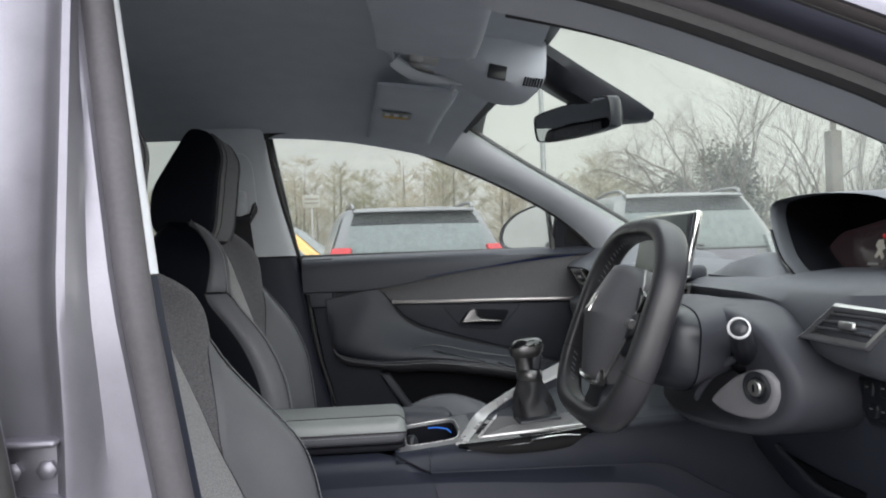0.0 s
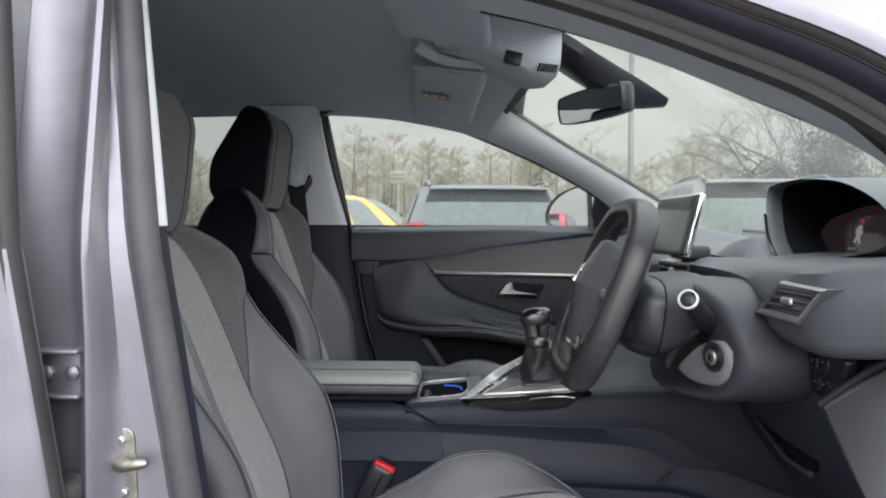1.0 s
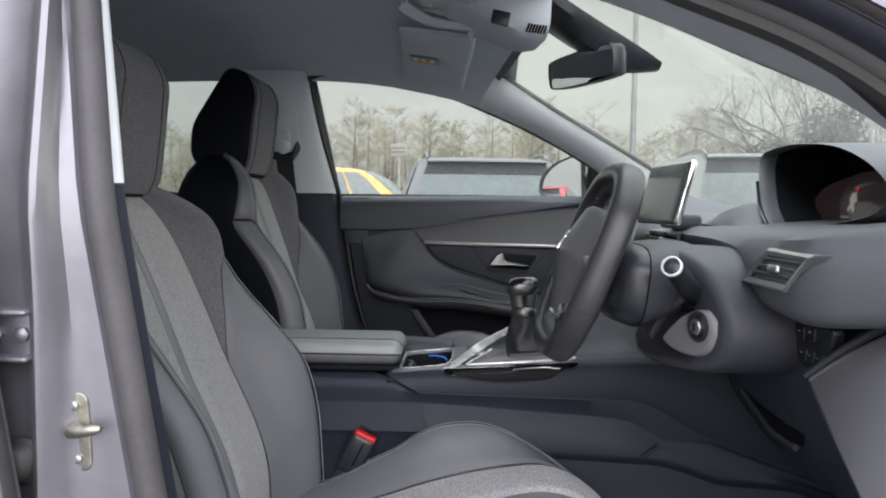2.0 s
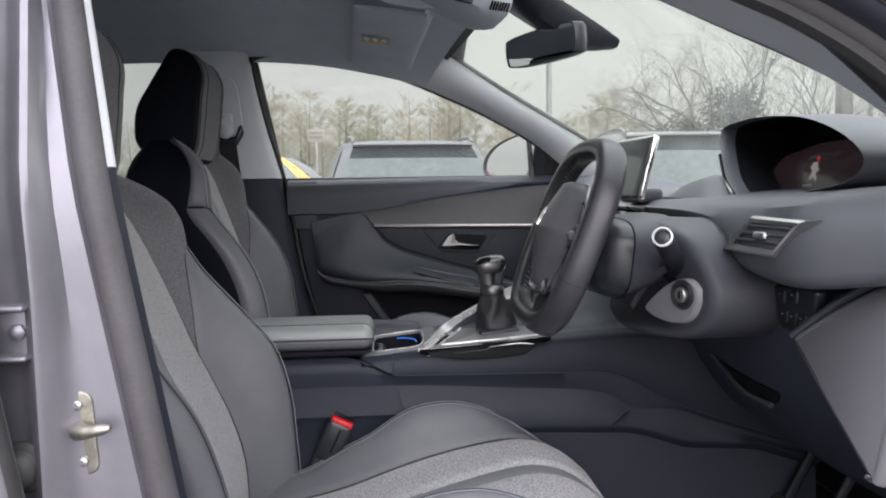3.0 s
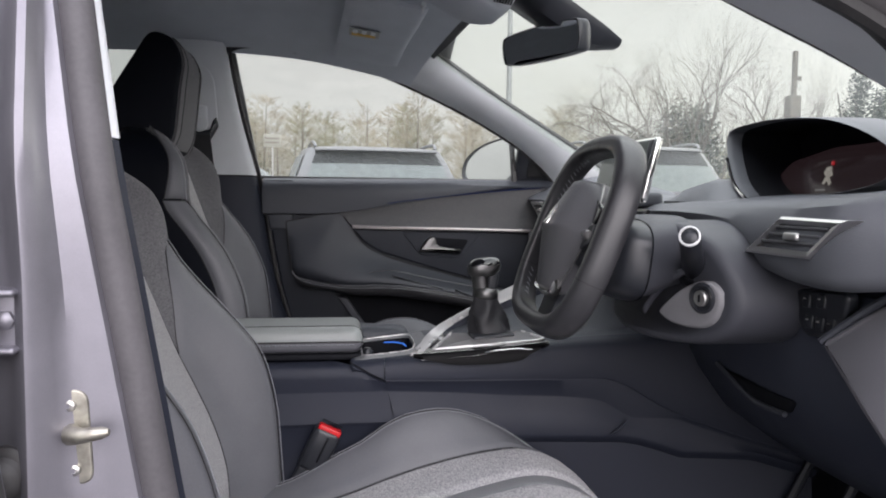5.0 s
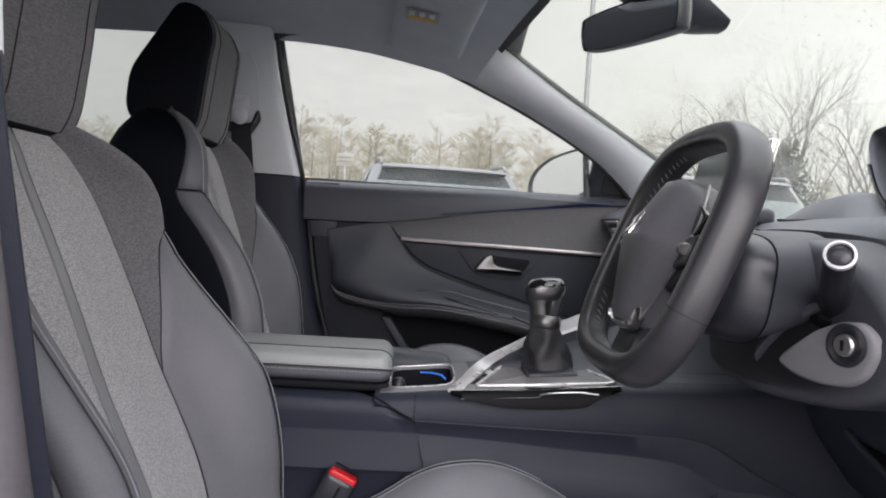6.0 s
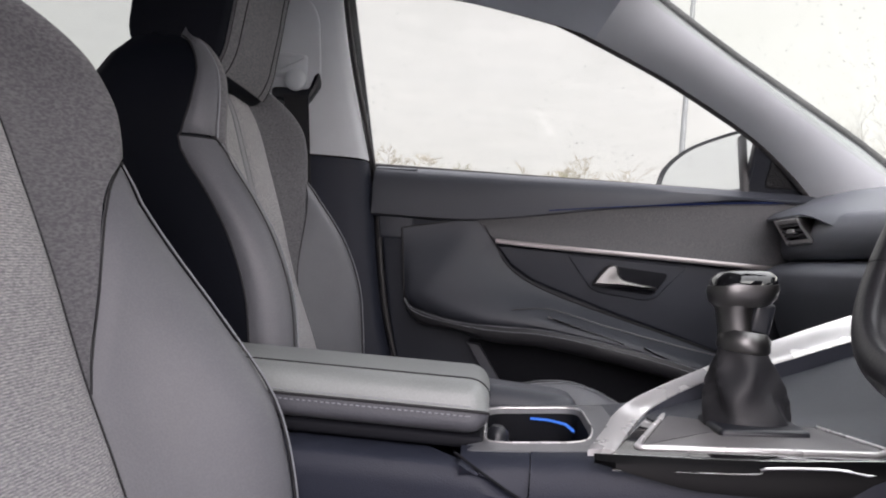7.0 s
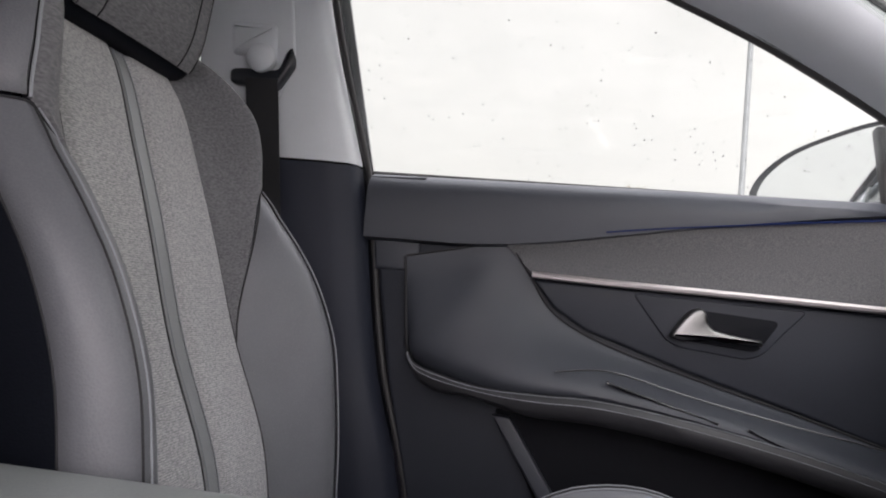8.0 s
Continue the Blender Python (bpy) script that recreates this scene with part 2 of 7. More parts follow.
def clear_glass(name, tint, haze=0.09):
    """A thin pane: tinted see-through with a Fresnel gloss."""
    m = bpy.data.materials.new(name)
    m.use_nodes = True
    n, l = m.node_tree.nodes, m.node_tree.links
    n.remove(n["Principled BSDF"])
    see, gloss, mix, fr = n.new("ShaderNodeBsdfTransparent"), n.new("ShaderNodeBsdfGlossy"), n.new("ShaderNodeMixShader"), n.new("ShaderNodeLayerWeight")
    see.inputs["Color"].default_value = (*tint, 1)
    gloss.inputs["Roughness"].default_value = 0.01
    steep, share = n.new("ShaderNodeMath"), n.new("ShaderNodeMath")
    steep.operation, steep.inputs[1].default_value = "POWER", 5.0
    share.operation, share.inputs[1].default_value, share.inputs[2].default_value = "MULTIPLY_ADD", 0.5, 0.025
    l.new(fr.outputs["Facing"], steep.inputs[0])
    l.new(steep.outputs[0], share.inputs[0])
    l.new(share.outputs[0], mix.inputs["Fac"])
    l.new(see.outputs[0], mix.inputs[1])
    l.new(gloss.outputs[0], mix.inputs[2])
    last = mix
    if haze:
        film_, over = n.new("ShaderNodeBsdfTranslucent"), n.new("ShaderNodeMixShader")
        film_.inputs["Color"].default_value = (0.46, 0.48, 0.46, 1)
        blot = n.new("ShaderNodeTexNoise")
        blot.inputs["Scale"].default_value, blot.inputs["Detail"].default_value = 6.0, 5.0
        rng = n.new("ShaderNodeMapRange")
        rng.inputs["From Min"].default_value, rng.inputs["From Max"].default_value = 0.3, 0.75
        rng.inputs["To Min"].default_value, rng.inputs["To Max"].default_value = 0.2 * haze, haze
        l.new(blot.outputs["Fac"], rng.inputs["Value"])
        l.new(rng.outputs["Result"], over.inputs["Fac"])
        l.new(mix.outputs[0], over.inputs[1])
        l.new(film_.outputs[0], over.inputs[2])
        last = over
    l.new(last.outputs[0], n["Material Output"].inputs["Surface"])
    return m


def glow(name, color, strength):
    m = bpy.data.materials.new(name)
    m.use_nodes = True
    b = m.node_tree.nodes["Principled BSDF"]
    b.inputs["Base Color"].default_value = (0.01, 0.01, 0.01, 1)
    b.inputs["Emission Color"].default_value, b.inputs["Emission Strength"].default_value = (*color, 1), strength
    b.inputs["Roughness"].default_value = 0.1
    return m


LEATHER = mat("grey_leather", (0.124, 0.127, 0.137), 0.42, grain=520, cells=True, bump=0.25, wear=0.10, spec=0.4)
LEATHER_SIDE = mat("black_seat_vinyl", (0.0035, 0.0045, 0.008), 0.65, grain=500, cells=True, bump=0.2, spec=0.12)
LEATHER_BLACK = mat("black_leather", (0.022, 0.022, 0.025), 0.5, grain=600, cells=True, bump=0.25, spec=0.5)
FELT = woven("dark_grey_felt", (0.165, 0.162, 0.168), (0.100, 0.100, 0.108), 0, 380)
CUSHION_CLOTH = woven("flecked_grey_cloth", (0.54, 0.53, 0.53), (0.25, 0.25, 0.26), 0, 460)
CLOTH = woven("ribbed_grey_cloth", (0.52, 0.51, 0.51), (0.27, 0.27, 0.28), 150, 640)
STRAP = mat("seat_strap_leather", (0.20, 0.205, 0.212), 0.42, grain=500, cells=True, bump=0.2)
THREAD = mat("grey_thread", (0.25, 0.26, 0.28), 0.8, grain=900)
SEAM = mat("black_seam", (0.022, 0.022, 0.024), 0.8, grain=900)
PLASTIC = mat("dark_grained_plastic", (0.0175, 0.0205, 0.032), 0.55, grain=700, cells=True, bump=0.35, wear=0.08, spec=0.32)
SOFT = mat("soft_dash_plastic", (0.039, 0.043, 0.053), 0.50, grain=800, cells=True, bump=0.35, wear=0.08)
SATIN = mat("satin_black_plastic", (0.018, 0.020, 0.025), 0.33, grain=500, bump=0.05)
# near-black: carries recess shade in its colour, also used for black parts
DEEP = mat("black_plastic_and_shade", (0.005, 0.0055, 0.008), 0.75, grain=500, spec=0.2)
PIANO = mat("gloss_black", (0.006, 0.006, 0.007), 0.06, grain=30, bump=0.0, coat=0.6, rough_var=0.03)
HEADLINER = mat("grey_headliner_cloth", (0.64, 0.675, 0.72), 0.95, grain=900, bump=0.4, wear=0.06, spec=0.1)
TRIM_GREY = mat("light_grey_pillar_plastic", (0.70, 0.725, 0.745), 0.55, grain=800, cells=True, bump=0.25, wear=0.05)
CHROME = mat("satin_chrome", (0.72, 0.71, 0.69), 0.16, metal=1.0, grain=200, bump=0.02, wear=0.05, rough_var=0.05)
ALLOY = mat("brushed_aluminium", (0.62, 0.61, 0.60), 0.3, metal=1.0, grain=300, bump=0.1, wear=0.08, stretch=(0.05, 1, 1))
STEEL = mat("zinc_steel", (0.55, 0.54, 0.52), 0.35, metal=1.0, grain=200, bump=0.1, wear=0.2, coarse=60)
PAINT = mat("silver_violet_paint", (0.232, 0.226, 0.254), 0.46, metal=0.7, grain=1500, bump=0.03, wear=0.22, coarse=14, coat=0.25)
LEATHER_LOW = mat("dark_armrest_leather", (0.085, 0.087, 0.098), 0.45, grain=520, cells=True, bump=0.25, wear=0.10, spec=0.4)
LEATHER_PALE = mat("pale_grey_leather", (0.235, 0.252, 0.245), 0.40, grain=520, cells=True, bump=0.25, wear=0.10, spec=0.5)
DASH = mat("dash_top_foam", (0.101, 0.107, 0.120), 0.5, grain=800, cells=True, bump=0.35, wear=0.08)
# half diffuse: the trim's sky reflection is put into its base colour
SILVER = mat("sky_bright_silver_trim", (0.72, 0.71, 0.70), 0.28, metal=0.5, grain=300, bump=0.05, wear=0.05)
WHEEL = mat("wheel_leather", (0.034, 0.034, 0.037), 0.32, grain=600, cells=True, bump=0.25, spec=0.5)
COLUMN = mat("black_column_plastic", (0.048, 0.050, 0.060), 0.48, spec=0.45, grain=700, cells=True, bump=0.3, wear=0.08)
HUB = mat("black_airbag_plastic", (0.105, 0.105, 0.112), 0.36, grain=700, cells=True, bump=0.3)
RUBBER = mat("black_rubber", (0.035, 0.034, 0.034), 0.6, grain=200, bump=0.15, wear=0.3, coarse=25)
GLASS_SIDE = clear_glass("side_glass", (0.95, 0.97, 0.95))
GLASS_REAR = clear_glass("rear_side_glass", (0.80, 0.83, 0.81))
GLASS_WIND = clear_glass("windscreen_glass", (0.93, 0.96, 0.92), haze=0.09)
DROP = clear_glass("water_drops", (0.55, 0.57, 0.56))
KNOB_METAL = mat("satin_dark_metal", (0.180, 0.177, 0.175), 0.36, metal=1.0, grain=200, bump=0.02, wear=0.08, rough_var=0.05)
MIRROR = mat("mirror_silver", (0.85, 0.87, 0.88), 0.01, metal=1.0, bump=0, wear=0.0, rough_var=0.0)
RED = mat("red_button_plastic", (0.55, 0.012, 0.015), 0.35, grain=200, bump=0.05)
BELT = mat("black_belt_webbing", (0.016, 0.016, 0.018), 0.75, grain=700, bump=0.4, stretch=(1, 1, 0.2))
CARPET = mat("black_carpet", (0.042, 0.044, 0.054), 1.0, grain=500, bump=1.0, depth=0.003, spec=0.05)
WHITE_PRINT = mat("white_print", (0.75, 0.76, 0.76), 0.5, grain=200, bump=0)
YELLOW_PRINT = mat("yellow_warning_print", (0.75, 0.45, 0.06), 0.5, grain=200, bump=0)
# ---------------------------------------------------------------- the car's shell
ground = part("ground", skin([[(x, y, 0.0) for y in (-900, -60, -20, 0, 20, 60, 900)] for x in (-900, -60, -20, 0, 20, 60, 900)]),
              mat("wet_asphalt", (0.05, 0.05, 0.052), 0.45, grain=60, bump=0.6, depth=0.01, wear=0.3, coarse=0.8, rough_var=0.25))
tagged(ground, "wet dark grey asphalt of a car park", "ground", kind="structure")


def screen_z(x, y):
    """Height of the windscreen's glass."""
    return 1.735 - 0.55 * (x + 0.5 * y * y)


def header_x(y):
    return 0.36 - 0.22 * y * y


def roof_edge(x):
    """Height of the roof lining where it meets the side windows."""
    return lin([(-2.0, 1.43), (-0.9, 1.470), (-0.30, 1.480), (-0.10, 1.470), (0.03, 1.450), (0.20, 1.412), (0.38, 1.35)], x)


def lining(x, y):
    mid = lin([(-2.0, 1.50), (-1.2, 1.575), (-0.3, 1.588), (-0.1, 1.578), (0.05, 1.556), (0.22, 1.538), (0.36, 1.52)], x)
    edge = roof_edge(x)
    return edge + (mid - edge) * (1 - min(abs(y) / 0.685, 1) ** 3.2)


body = thing("silver_car", (0, 0, 0.2), "silver metallic family car shell with grey interior lining", "car")
ys = [0.685 * math.sin(math.pi / 2 * k / 14) for k in range(-14, 15)]
rows = []
for i in range(34):
    f = i / 33
    rows.append([(-2.0 + (header_x(y) - 0.04 * abs(y) + 2.0) * f, y, lining(-2.0 + (header_x(y) - 0.04 * abs(y) + 2.0) * f, y)) for y in ys])
part("headliner", thick(rows, -0.012), HEADLINER, body, "pale grey woven roof lining")
rows = [[(x, y * 1.04, lining(min(x, 0.36), y) + 0.045) for y in ys] for x in np.linspace(-2.1, 0.34, 20)]
part("roof_panel", thick(rows, -0.004), PAINT, body, "silver roof panel")

# windscreen, its black border and the dash cowl under it
ws = []
for i in range(25):
    f = i / 24
    ws.append([(header_x(y) + (lin([(0, 1.24), (0.5, 1.13), (0.74, 0.98)], abs(y)) - header_x(y)) * f, y, 0) for y in [0.735 * k / 16 for k in range(-16, 17)]])
ws = [[(x, y, screen_z(x, y)) for x, y, _ in r] for r in ws]
pane = part("windscreen", thick(ws, -0.005), GLASS_WIND, body, "rain-spotted misty windscreen glass")
pane.visible_shadow = False
top = [[(header_x(y) + o, y, screen_z(header_x(y) + o, y) - 0.004) for o in (-0.05, 0.0, 0.012)] for y in [0.70 * k / 20 for k in range(-20, 21)]]
part("header_band", thick(top, 0.006), SATIN, body, "black band along the windscreen top")

# A-pillar trims: a curved strip between the door opening and the glass
def a_trim(s):
    low = spline([(0.12, 0.680, 1.450), (0.211, 0.700, 1.418), (0.33, 0.714, 1.375), (0.45, 0.728, 1.328), (0.57, 0.744, 1.270), (0.72, 0.760, 1.135)] if s < 0 else [(0.12, 0.680, 1.440), (0.211, 0.697, 1.410), (0.390, 0.722, 1.335), (0.559, 0.750, 1.247), (0.66, 0.768, 1.172), (0.72, 0.778, 1.112)], 6)
    high = spline([(0.235, 0.560, 1.512), (0.30, 0.603, 1.483), (0.47, 0.633, 1.380), (0.64, 0.655, 1.284), (0.77, 0.670, 1.208), (0.88, 0.683, 1.13)], 6)
    if s < 0:
        high = spline([(0.19, 0.610, 1.410), (0.30, 0.638, 1.376), (0.42, 0.640, 1.336), (0.54, 0.640, 1.287), (0.66, 0.643, 1.235), (0.86, 0.660, 1.13)], 6)
    rows = []
    for a, b in zip(low, high):
        sec = []
        for k in range(9):
            t = k / 8
            p = a * (1 - t) + b * t
            bulge = 0.020 * math.sin(math.pi * t) ** 0.8
            sec.append((p[0] - 0.2 * bulge, s * (p[1] - bulge), p[2] - 0.3 * bulge))
        rows.append(sec)
    return rows


for s in (1, -1):
    part("a_pillar_trim", thick(a_trim(s), 0.010 * s), TRIM_GREY, body, "light grey plastic windscreen pillar trim")
    edge = [(r[-1][0], r[-1][1] - 0.001 * s, r[-1][2] + 0.003) for r in a_trim(s)]
    part("screen_edge_seal", tube(edge, 0.006, 8), RUBBER, body, "black seal along the windscreen edge")
    edge = [(r[0][0], r[0][1] + 0.006 * s, r[0][2] + 0.004) for r in a_trim(s)]
    part("door_seal", tube(edge, 0.009, 8), RUBBER, body, "black rubber door seal")

# near A-pillar and roof rail as seen over the open door: seal, black channel, silver outer skin
rail = [(-0.60, 0.700, 1.487), (-0.30, 0.705, 1.490), (-0.10, 0.705, 1.480), (0.03, 0.706, 1.462), (0.211, 0.716, 1.424), (0.33, 0.729, 1.386), (0.45, 0.742, 1.338), (0.57, 0.757, 1.283), (0.67, 0.772, 1.210), (0.735, 0.780, 1.11), (0.76, 0.785, 1.0)]
rail = spline(rail, 7)


def rail_strip(s, offs):
    """A strip beside the rail: pairs of outward and upward offsets."""
    rows = []
    for i, p in enumerate(rail):
        t = rail[min(i + 1, len(rail) - 1)] - rail[max(i - 1, 0)]
        up = np.array((-t[2], 0, t[0])) / np.linalg.norm((t[0], t[2]))
        rows.append([(p[0] + up[0] * u, s * (p[1] + o), p[2] + up[2] * u) for o, u in offs])
    return rows


GREY_SEAL = mat("grey_flocked_seal", (0.13, 0.122, 0.125), 0.8, grain=400, bump=0.2)
NAVY = mat("dark_door_channel", (0.040, 0.042, 0.060), 0.4, grain=300, bump=0.05)
BROWN = mat("brown_black_moulding", (0.075, 0.066, 0.064), 0.5, grain=200, bump=0.1)


PILLAR_SEAL = mat("grey_pillar_rubber", (0.085, 0.080, 0.086), 0.6, grain=200, bump=0.15, wear=0.25, coarse=18)


def rail_tube(s, o, u, r):
    return tube([q[0] for q in rail_strip(s, [(o, u)])], r, 8)


part("door_weatherstrip", rail_tube(-1, 0.012, -0.018, 0.0125), RUBBER, body, "black rubber weatherstrip round the door opening")
part("flocked_seal", thick(rail_strip(-1, [(0.016, -0.012), (0.022, -0.010), (0.028, -0.006), (0.032, -0.001)]), -0.004), GREY_SEAL, body, "grey flocked seal strip")
part("inner_seal", rail_tube(-1, 0.035, 0.001, 0.005), RUBBER, body)
part("door_channel", thick(rail_strip(-1, [(0.037, 0.001), (0.048, 0.004), (0.054, 0.009), (0.056, 0.013)]), -0.004), NAVY, body, "dark painted channel of the door opening")
part("roof_gutter_seal", rail_tube(-1, 0.058, 0.015, 0.004), RUBBER, body)
part("roof_moulding", thick(rail_strip(-1, [(0.059, 0.016), (0.065, 0.018), (0.068, 0.022)]), -0.003), BROWN, body, "brown-black roof moulding")
part("side_rail", thick(rail_strip(-1, [(0.068, 0.022), (0.066, 0.030), (0.056, 0.042), (0.036, 0.052), (0.010, 0.060), (-0.020, 0.066)]), -0.004), PAINT, body, "silver painted roof rail with rain drops")
part("door_weatherstrip", tube([(p[0], p[1] + 0.012, p[2] + 0.012) for p in rail], 0.013, 10), RUBBER, body, "black rubber weatherstrip round the door opening")
part("door_channel", thick(rail_strip(1, [(0.015, 0.010), (0.035, 0.018), (0.050, 0.030), (0.058, 0.046), (0.060, 0.052)]), 0.004), SATIN, body, "dark painted channel of the door opening")
part("side_rail", thick(rail_strip(1, [(0.058, 0.050), (0.062, 0.054), (0.060, 0.060), (0.045, 0.066), (0.015, 0.068), (-0.01, 0.060)]), 0.004), PAINT, body, "silver painted roof rail")

# ---------------------------------------------------------------- near B-pillar and rear door
def pillar_x(z):
    return -0.180 - 0.165 * (z - 1.10)


heights = list(np.linspace(0.30, 1.47, 28))


def column(sec, zs=heights, lean=0.22):
    """A pillar part: (x offset, y) pairs swept upwards; the ribs stand straighter than the door seal, and all leans in above the waist."""
    rows = []
    for z in zs:
        dy = lean * max(z - 1.10, 0)
        row = []
        for dx, y in sec:
            k = min(max((dx + 0.050) / 0.020, 0), 1)
            row.append((pillar_x(z) * k + (-0.178 - 0.040 * max(z - 1.0, 0)) * (1 - k) + dx, y + dy, z))
        rows.append(row)
    return rows


pil = [(-0.150, -0.795), (-0.146, -0.812), (-0.138, -0.823), (-0.126, -0.819), (-0.112, -0.814), (-0.080, -0.814), (-0.070, -0.818), (-0.063, -0.828), (-0.057, -0.831), (-0.051, -0.828), (-0.046, -0.814), (-0.042, -0.803), (-0.034, -0.800), (-0.026, -0.798), (-0.020, -0.780)]
part("b_pillar_skin", thick(column(pil), -0.003), PAINT, body, "silver painted door pillar with pressed ribs")
part("b_pillar_seal", tube([(pillar_x(z) - 0.014, -0.778 + 0.22 * max(z - 1.10, 0), z) for z in heights], 0.017, 12, flat=1.0), PILLAR_SEAL, body, "grey rubber door seal on the pillar")
low = [z for z in np.linspace(0.30, 1.118, 16)]
part("b_pillar_lower_trim", thick(column([(-0.006, -0.766), (0.002, -0.752), (-0.004, -0.738), (-0.030, -0.72), (-0.12, -0.715), (-0.24, -0.72)], low), -0.004), PLASTIC, body, "dark lower pillar trim")
high = [z for z in np.linspace(1.12, 1.50, 12)]
part("b_pillar_upper_trim", thick(column([(-0.014, -0.766), (0.001, -0.757), (0.003, -0.750), (-0.004, -0.735), (-0.03, -0.715), (-0.13, -0.705), (-0.24, -0.712)], high, 0.19), -0.004), TRIM_GREY, body, "light grey upper pillar trim")

rear_door = thing("rear_door", (-0.8, -0.86, 0.3), "closed silver rear car door with black window frame", "car door")
rows = [[(x + pillar_x(z) + 0.18, -0.872 + 0.012 * abs((x + 0.3) / 0.2) - 0.03 * math.sin(math.pi * min(max((z - 0.3) / 0.85, 0), 1)) * min(abs(x + 0.292) / 0.06, 1), z) for x in [-1.15, -0.9, -0.7, -0.5, -0.40, -0.34, -0.31, -0.298, -0.293, -0.292]] for z in np.linspace(0.30, 1.095, 18)]
rows = [r + [(r[-1][0] - 0.002, -0.85, r[-1][2])] for r in rows]
part("door_skin", thick(rows, 0.004), PAINT, rear_door, "silver painted door skin with rain drops")
part("waist_strip", put(block(0.85, 0.022, 0.022, 0.006), pose(-0.722, -0.874, 1.106)), RUBBER, rear_door, "black rubber waist strip")
rows = [[(x + pillar_x(z) + 0.18, -0.868 + 0.22 * (z - 1.10), z) for x in (-0.66, -0.55, -0.45, -0.36, -0.315)] for z in np.linspace(1.118, 1.47, 10)]
part("window_frame", thick(rows, 0.012), mat("drizzled_black_panel", (0.035, 0.033, 0.036), 0.3, grain=160, bump=0.6, depth=0.002, wear=0.3), rear_door, "black door frame panel dotted with rain")
part("window_frame_seal", tube([(pillar_x(z) - 0.118, -0.864 + 0.22 * max(z - 1.10, 0), z) for z in np.linspace(0.30, 1.47, 26)], 0.013, 10), RUBBER, rear_door, "black rubber door edge seal")

sx = -0.208
plate = rounded([(-0.015, -0.043), (0.015, -0.043), (0.015, 0.043), (-0.015, 0.043)], 0.0145, 6)
STRIKER_STEEL = mat("dull_striker_steel", (0.34, 0.325, 0.28), 0.42, metal=0.9, grain=200, bump=0.2, wear=0.5, coarse=60)
striker = part("striker_plate", warp(slab(plate, 0.005, 0.002), lambda u, v, w: (sx + u - 0.05 * v, -0.799 - w, 0.853 + v)), STRIKER_STEEL, body, "dull yellowish steel striker plate on the pillar")
part("striker_bar", tube([(sx - 0.002, -0.801, 0.858), (sx + 0.004, -0.818, 0.859), (sx + 0.014, -0.822, 0.860), (sx + 0.030, -0.822, 0.862), (sx + 0.036, -0.822, 0.863)], [0.008, 0.0085, 0.007, 0.0055, 0.003], 10), STRIKER_STEEL, striker, "worn steel bar")
for dz in (-0.029, 0.029):
    part("screw", put(lathe([(0.0055, 0), (0.005, 0.0035), (0.0025, 0.0045), (0.0023, 0.0025)], 12), Matrix.Translation((sx - 0.05 * dz, -0.8035, 0.853 + dz)) @ pose(0, 0, 0, 90)), STEEL, striker)
hx = -0.264
leaf = rounded([(-0.026, -0.027), (0.026, -0.027), (0.026, 0.027), (-0.026, 0.027)], 0.008)
hinge = part("hinge_leaf", warp(slab(leaf, 0.008, 0.003), lambda u, v, w: (hx + u, -0.814 - w, 0.961 + v)), PAINT, body, "painted rear door hinge")
for dz in (-0.024, 0.024):
    part("flange", put(block(0.050, 0.022, 0.006, 0.0028), pose(hx, -0.828, 0.961 + dz)), PAINT, hinge)
for dx in (-0.016, 0.012):
    part("bolt", put(lathe([(0.0085, 0), (0.0085, 0.006), (0.006, 0.008), (0.003, 0.009)], 6), Matrix.Translation((hx + dx, -0.821, 0.961)) @ pose(0, 0, 0, 90)), PAINT, hinge)
gx = -0.258
grommet = part("boot_flange", put(lathe([(0.026, 0), (0.026, 0.006), (0.020, 0.010)], 20), Matrix.Translation((gx, -0.815, 0.826)) @ pose(0, 0, 0, 90)), RUBBER, body, "black rubber cable boot")
part("boot", put(lathe([(0.018, 0.0), (0.019, 0.010), (0.015, 0.014), (0.018, 0.018), (0.015, 0.022), (0.010, 0.026)], 18), Matrix.Translation((gx, -0.815, 0.826)) @ pose(0, 0, 0, 90)), RUBBER, grommet)

# floor pan, tunnel walls, sills and the rear wall close the cabin
part("floor_carpet", thick([[(x, y, 0.27 + (0.05 if x > 0.95 else 0)) for y in np.linspace(-0.78, 0.78, 5)] for x in (-1.9, -1.0, 0.0, 0.6, 0.95, 1.05, 1.3)], 0.02), CARPET, body, "black floor carpet")
part("firewall", thick([[(1.12 + 0.1 * (z < 0.5), y, z) for y in (-0.78, 0, 0.78)] for z in (0.28, 0.5, 0.8, 1.02)], 0.02), CARPET, body, "black bulkhead")
part("rear_wall", thick([[(-1.9 - 0.1 * z, y, z) for y in (-0.78, 0, 0.78)] for z in (0.27, 0.7, 1.05)], 0.02), CARPET, body)
part("sill_panel", thick([[(x, y, z) for y, z in ((-0.70, 0.40), (-0.74, 0.43), (-0.80, 0.43), (-0.85, 0.38), (-0.86, 0.26))] for x in np.linspace(-0.35, 0.95, 8)], 0.004), PAINT, body, "silver door sill")
part("hinge_post", thick([[(0.96, y, z) for y in (-0.66, -0.72, -0.80, -0.84)] for z in np.linspace(0.28, 1.08, 8)], 0.006), PAINT, body, "silver front door post")
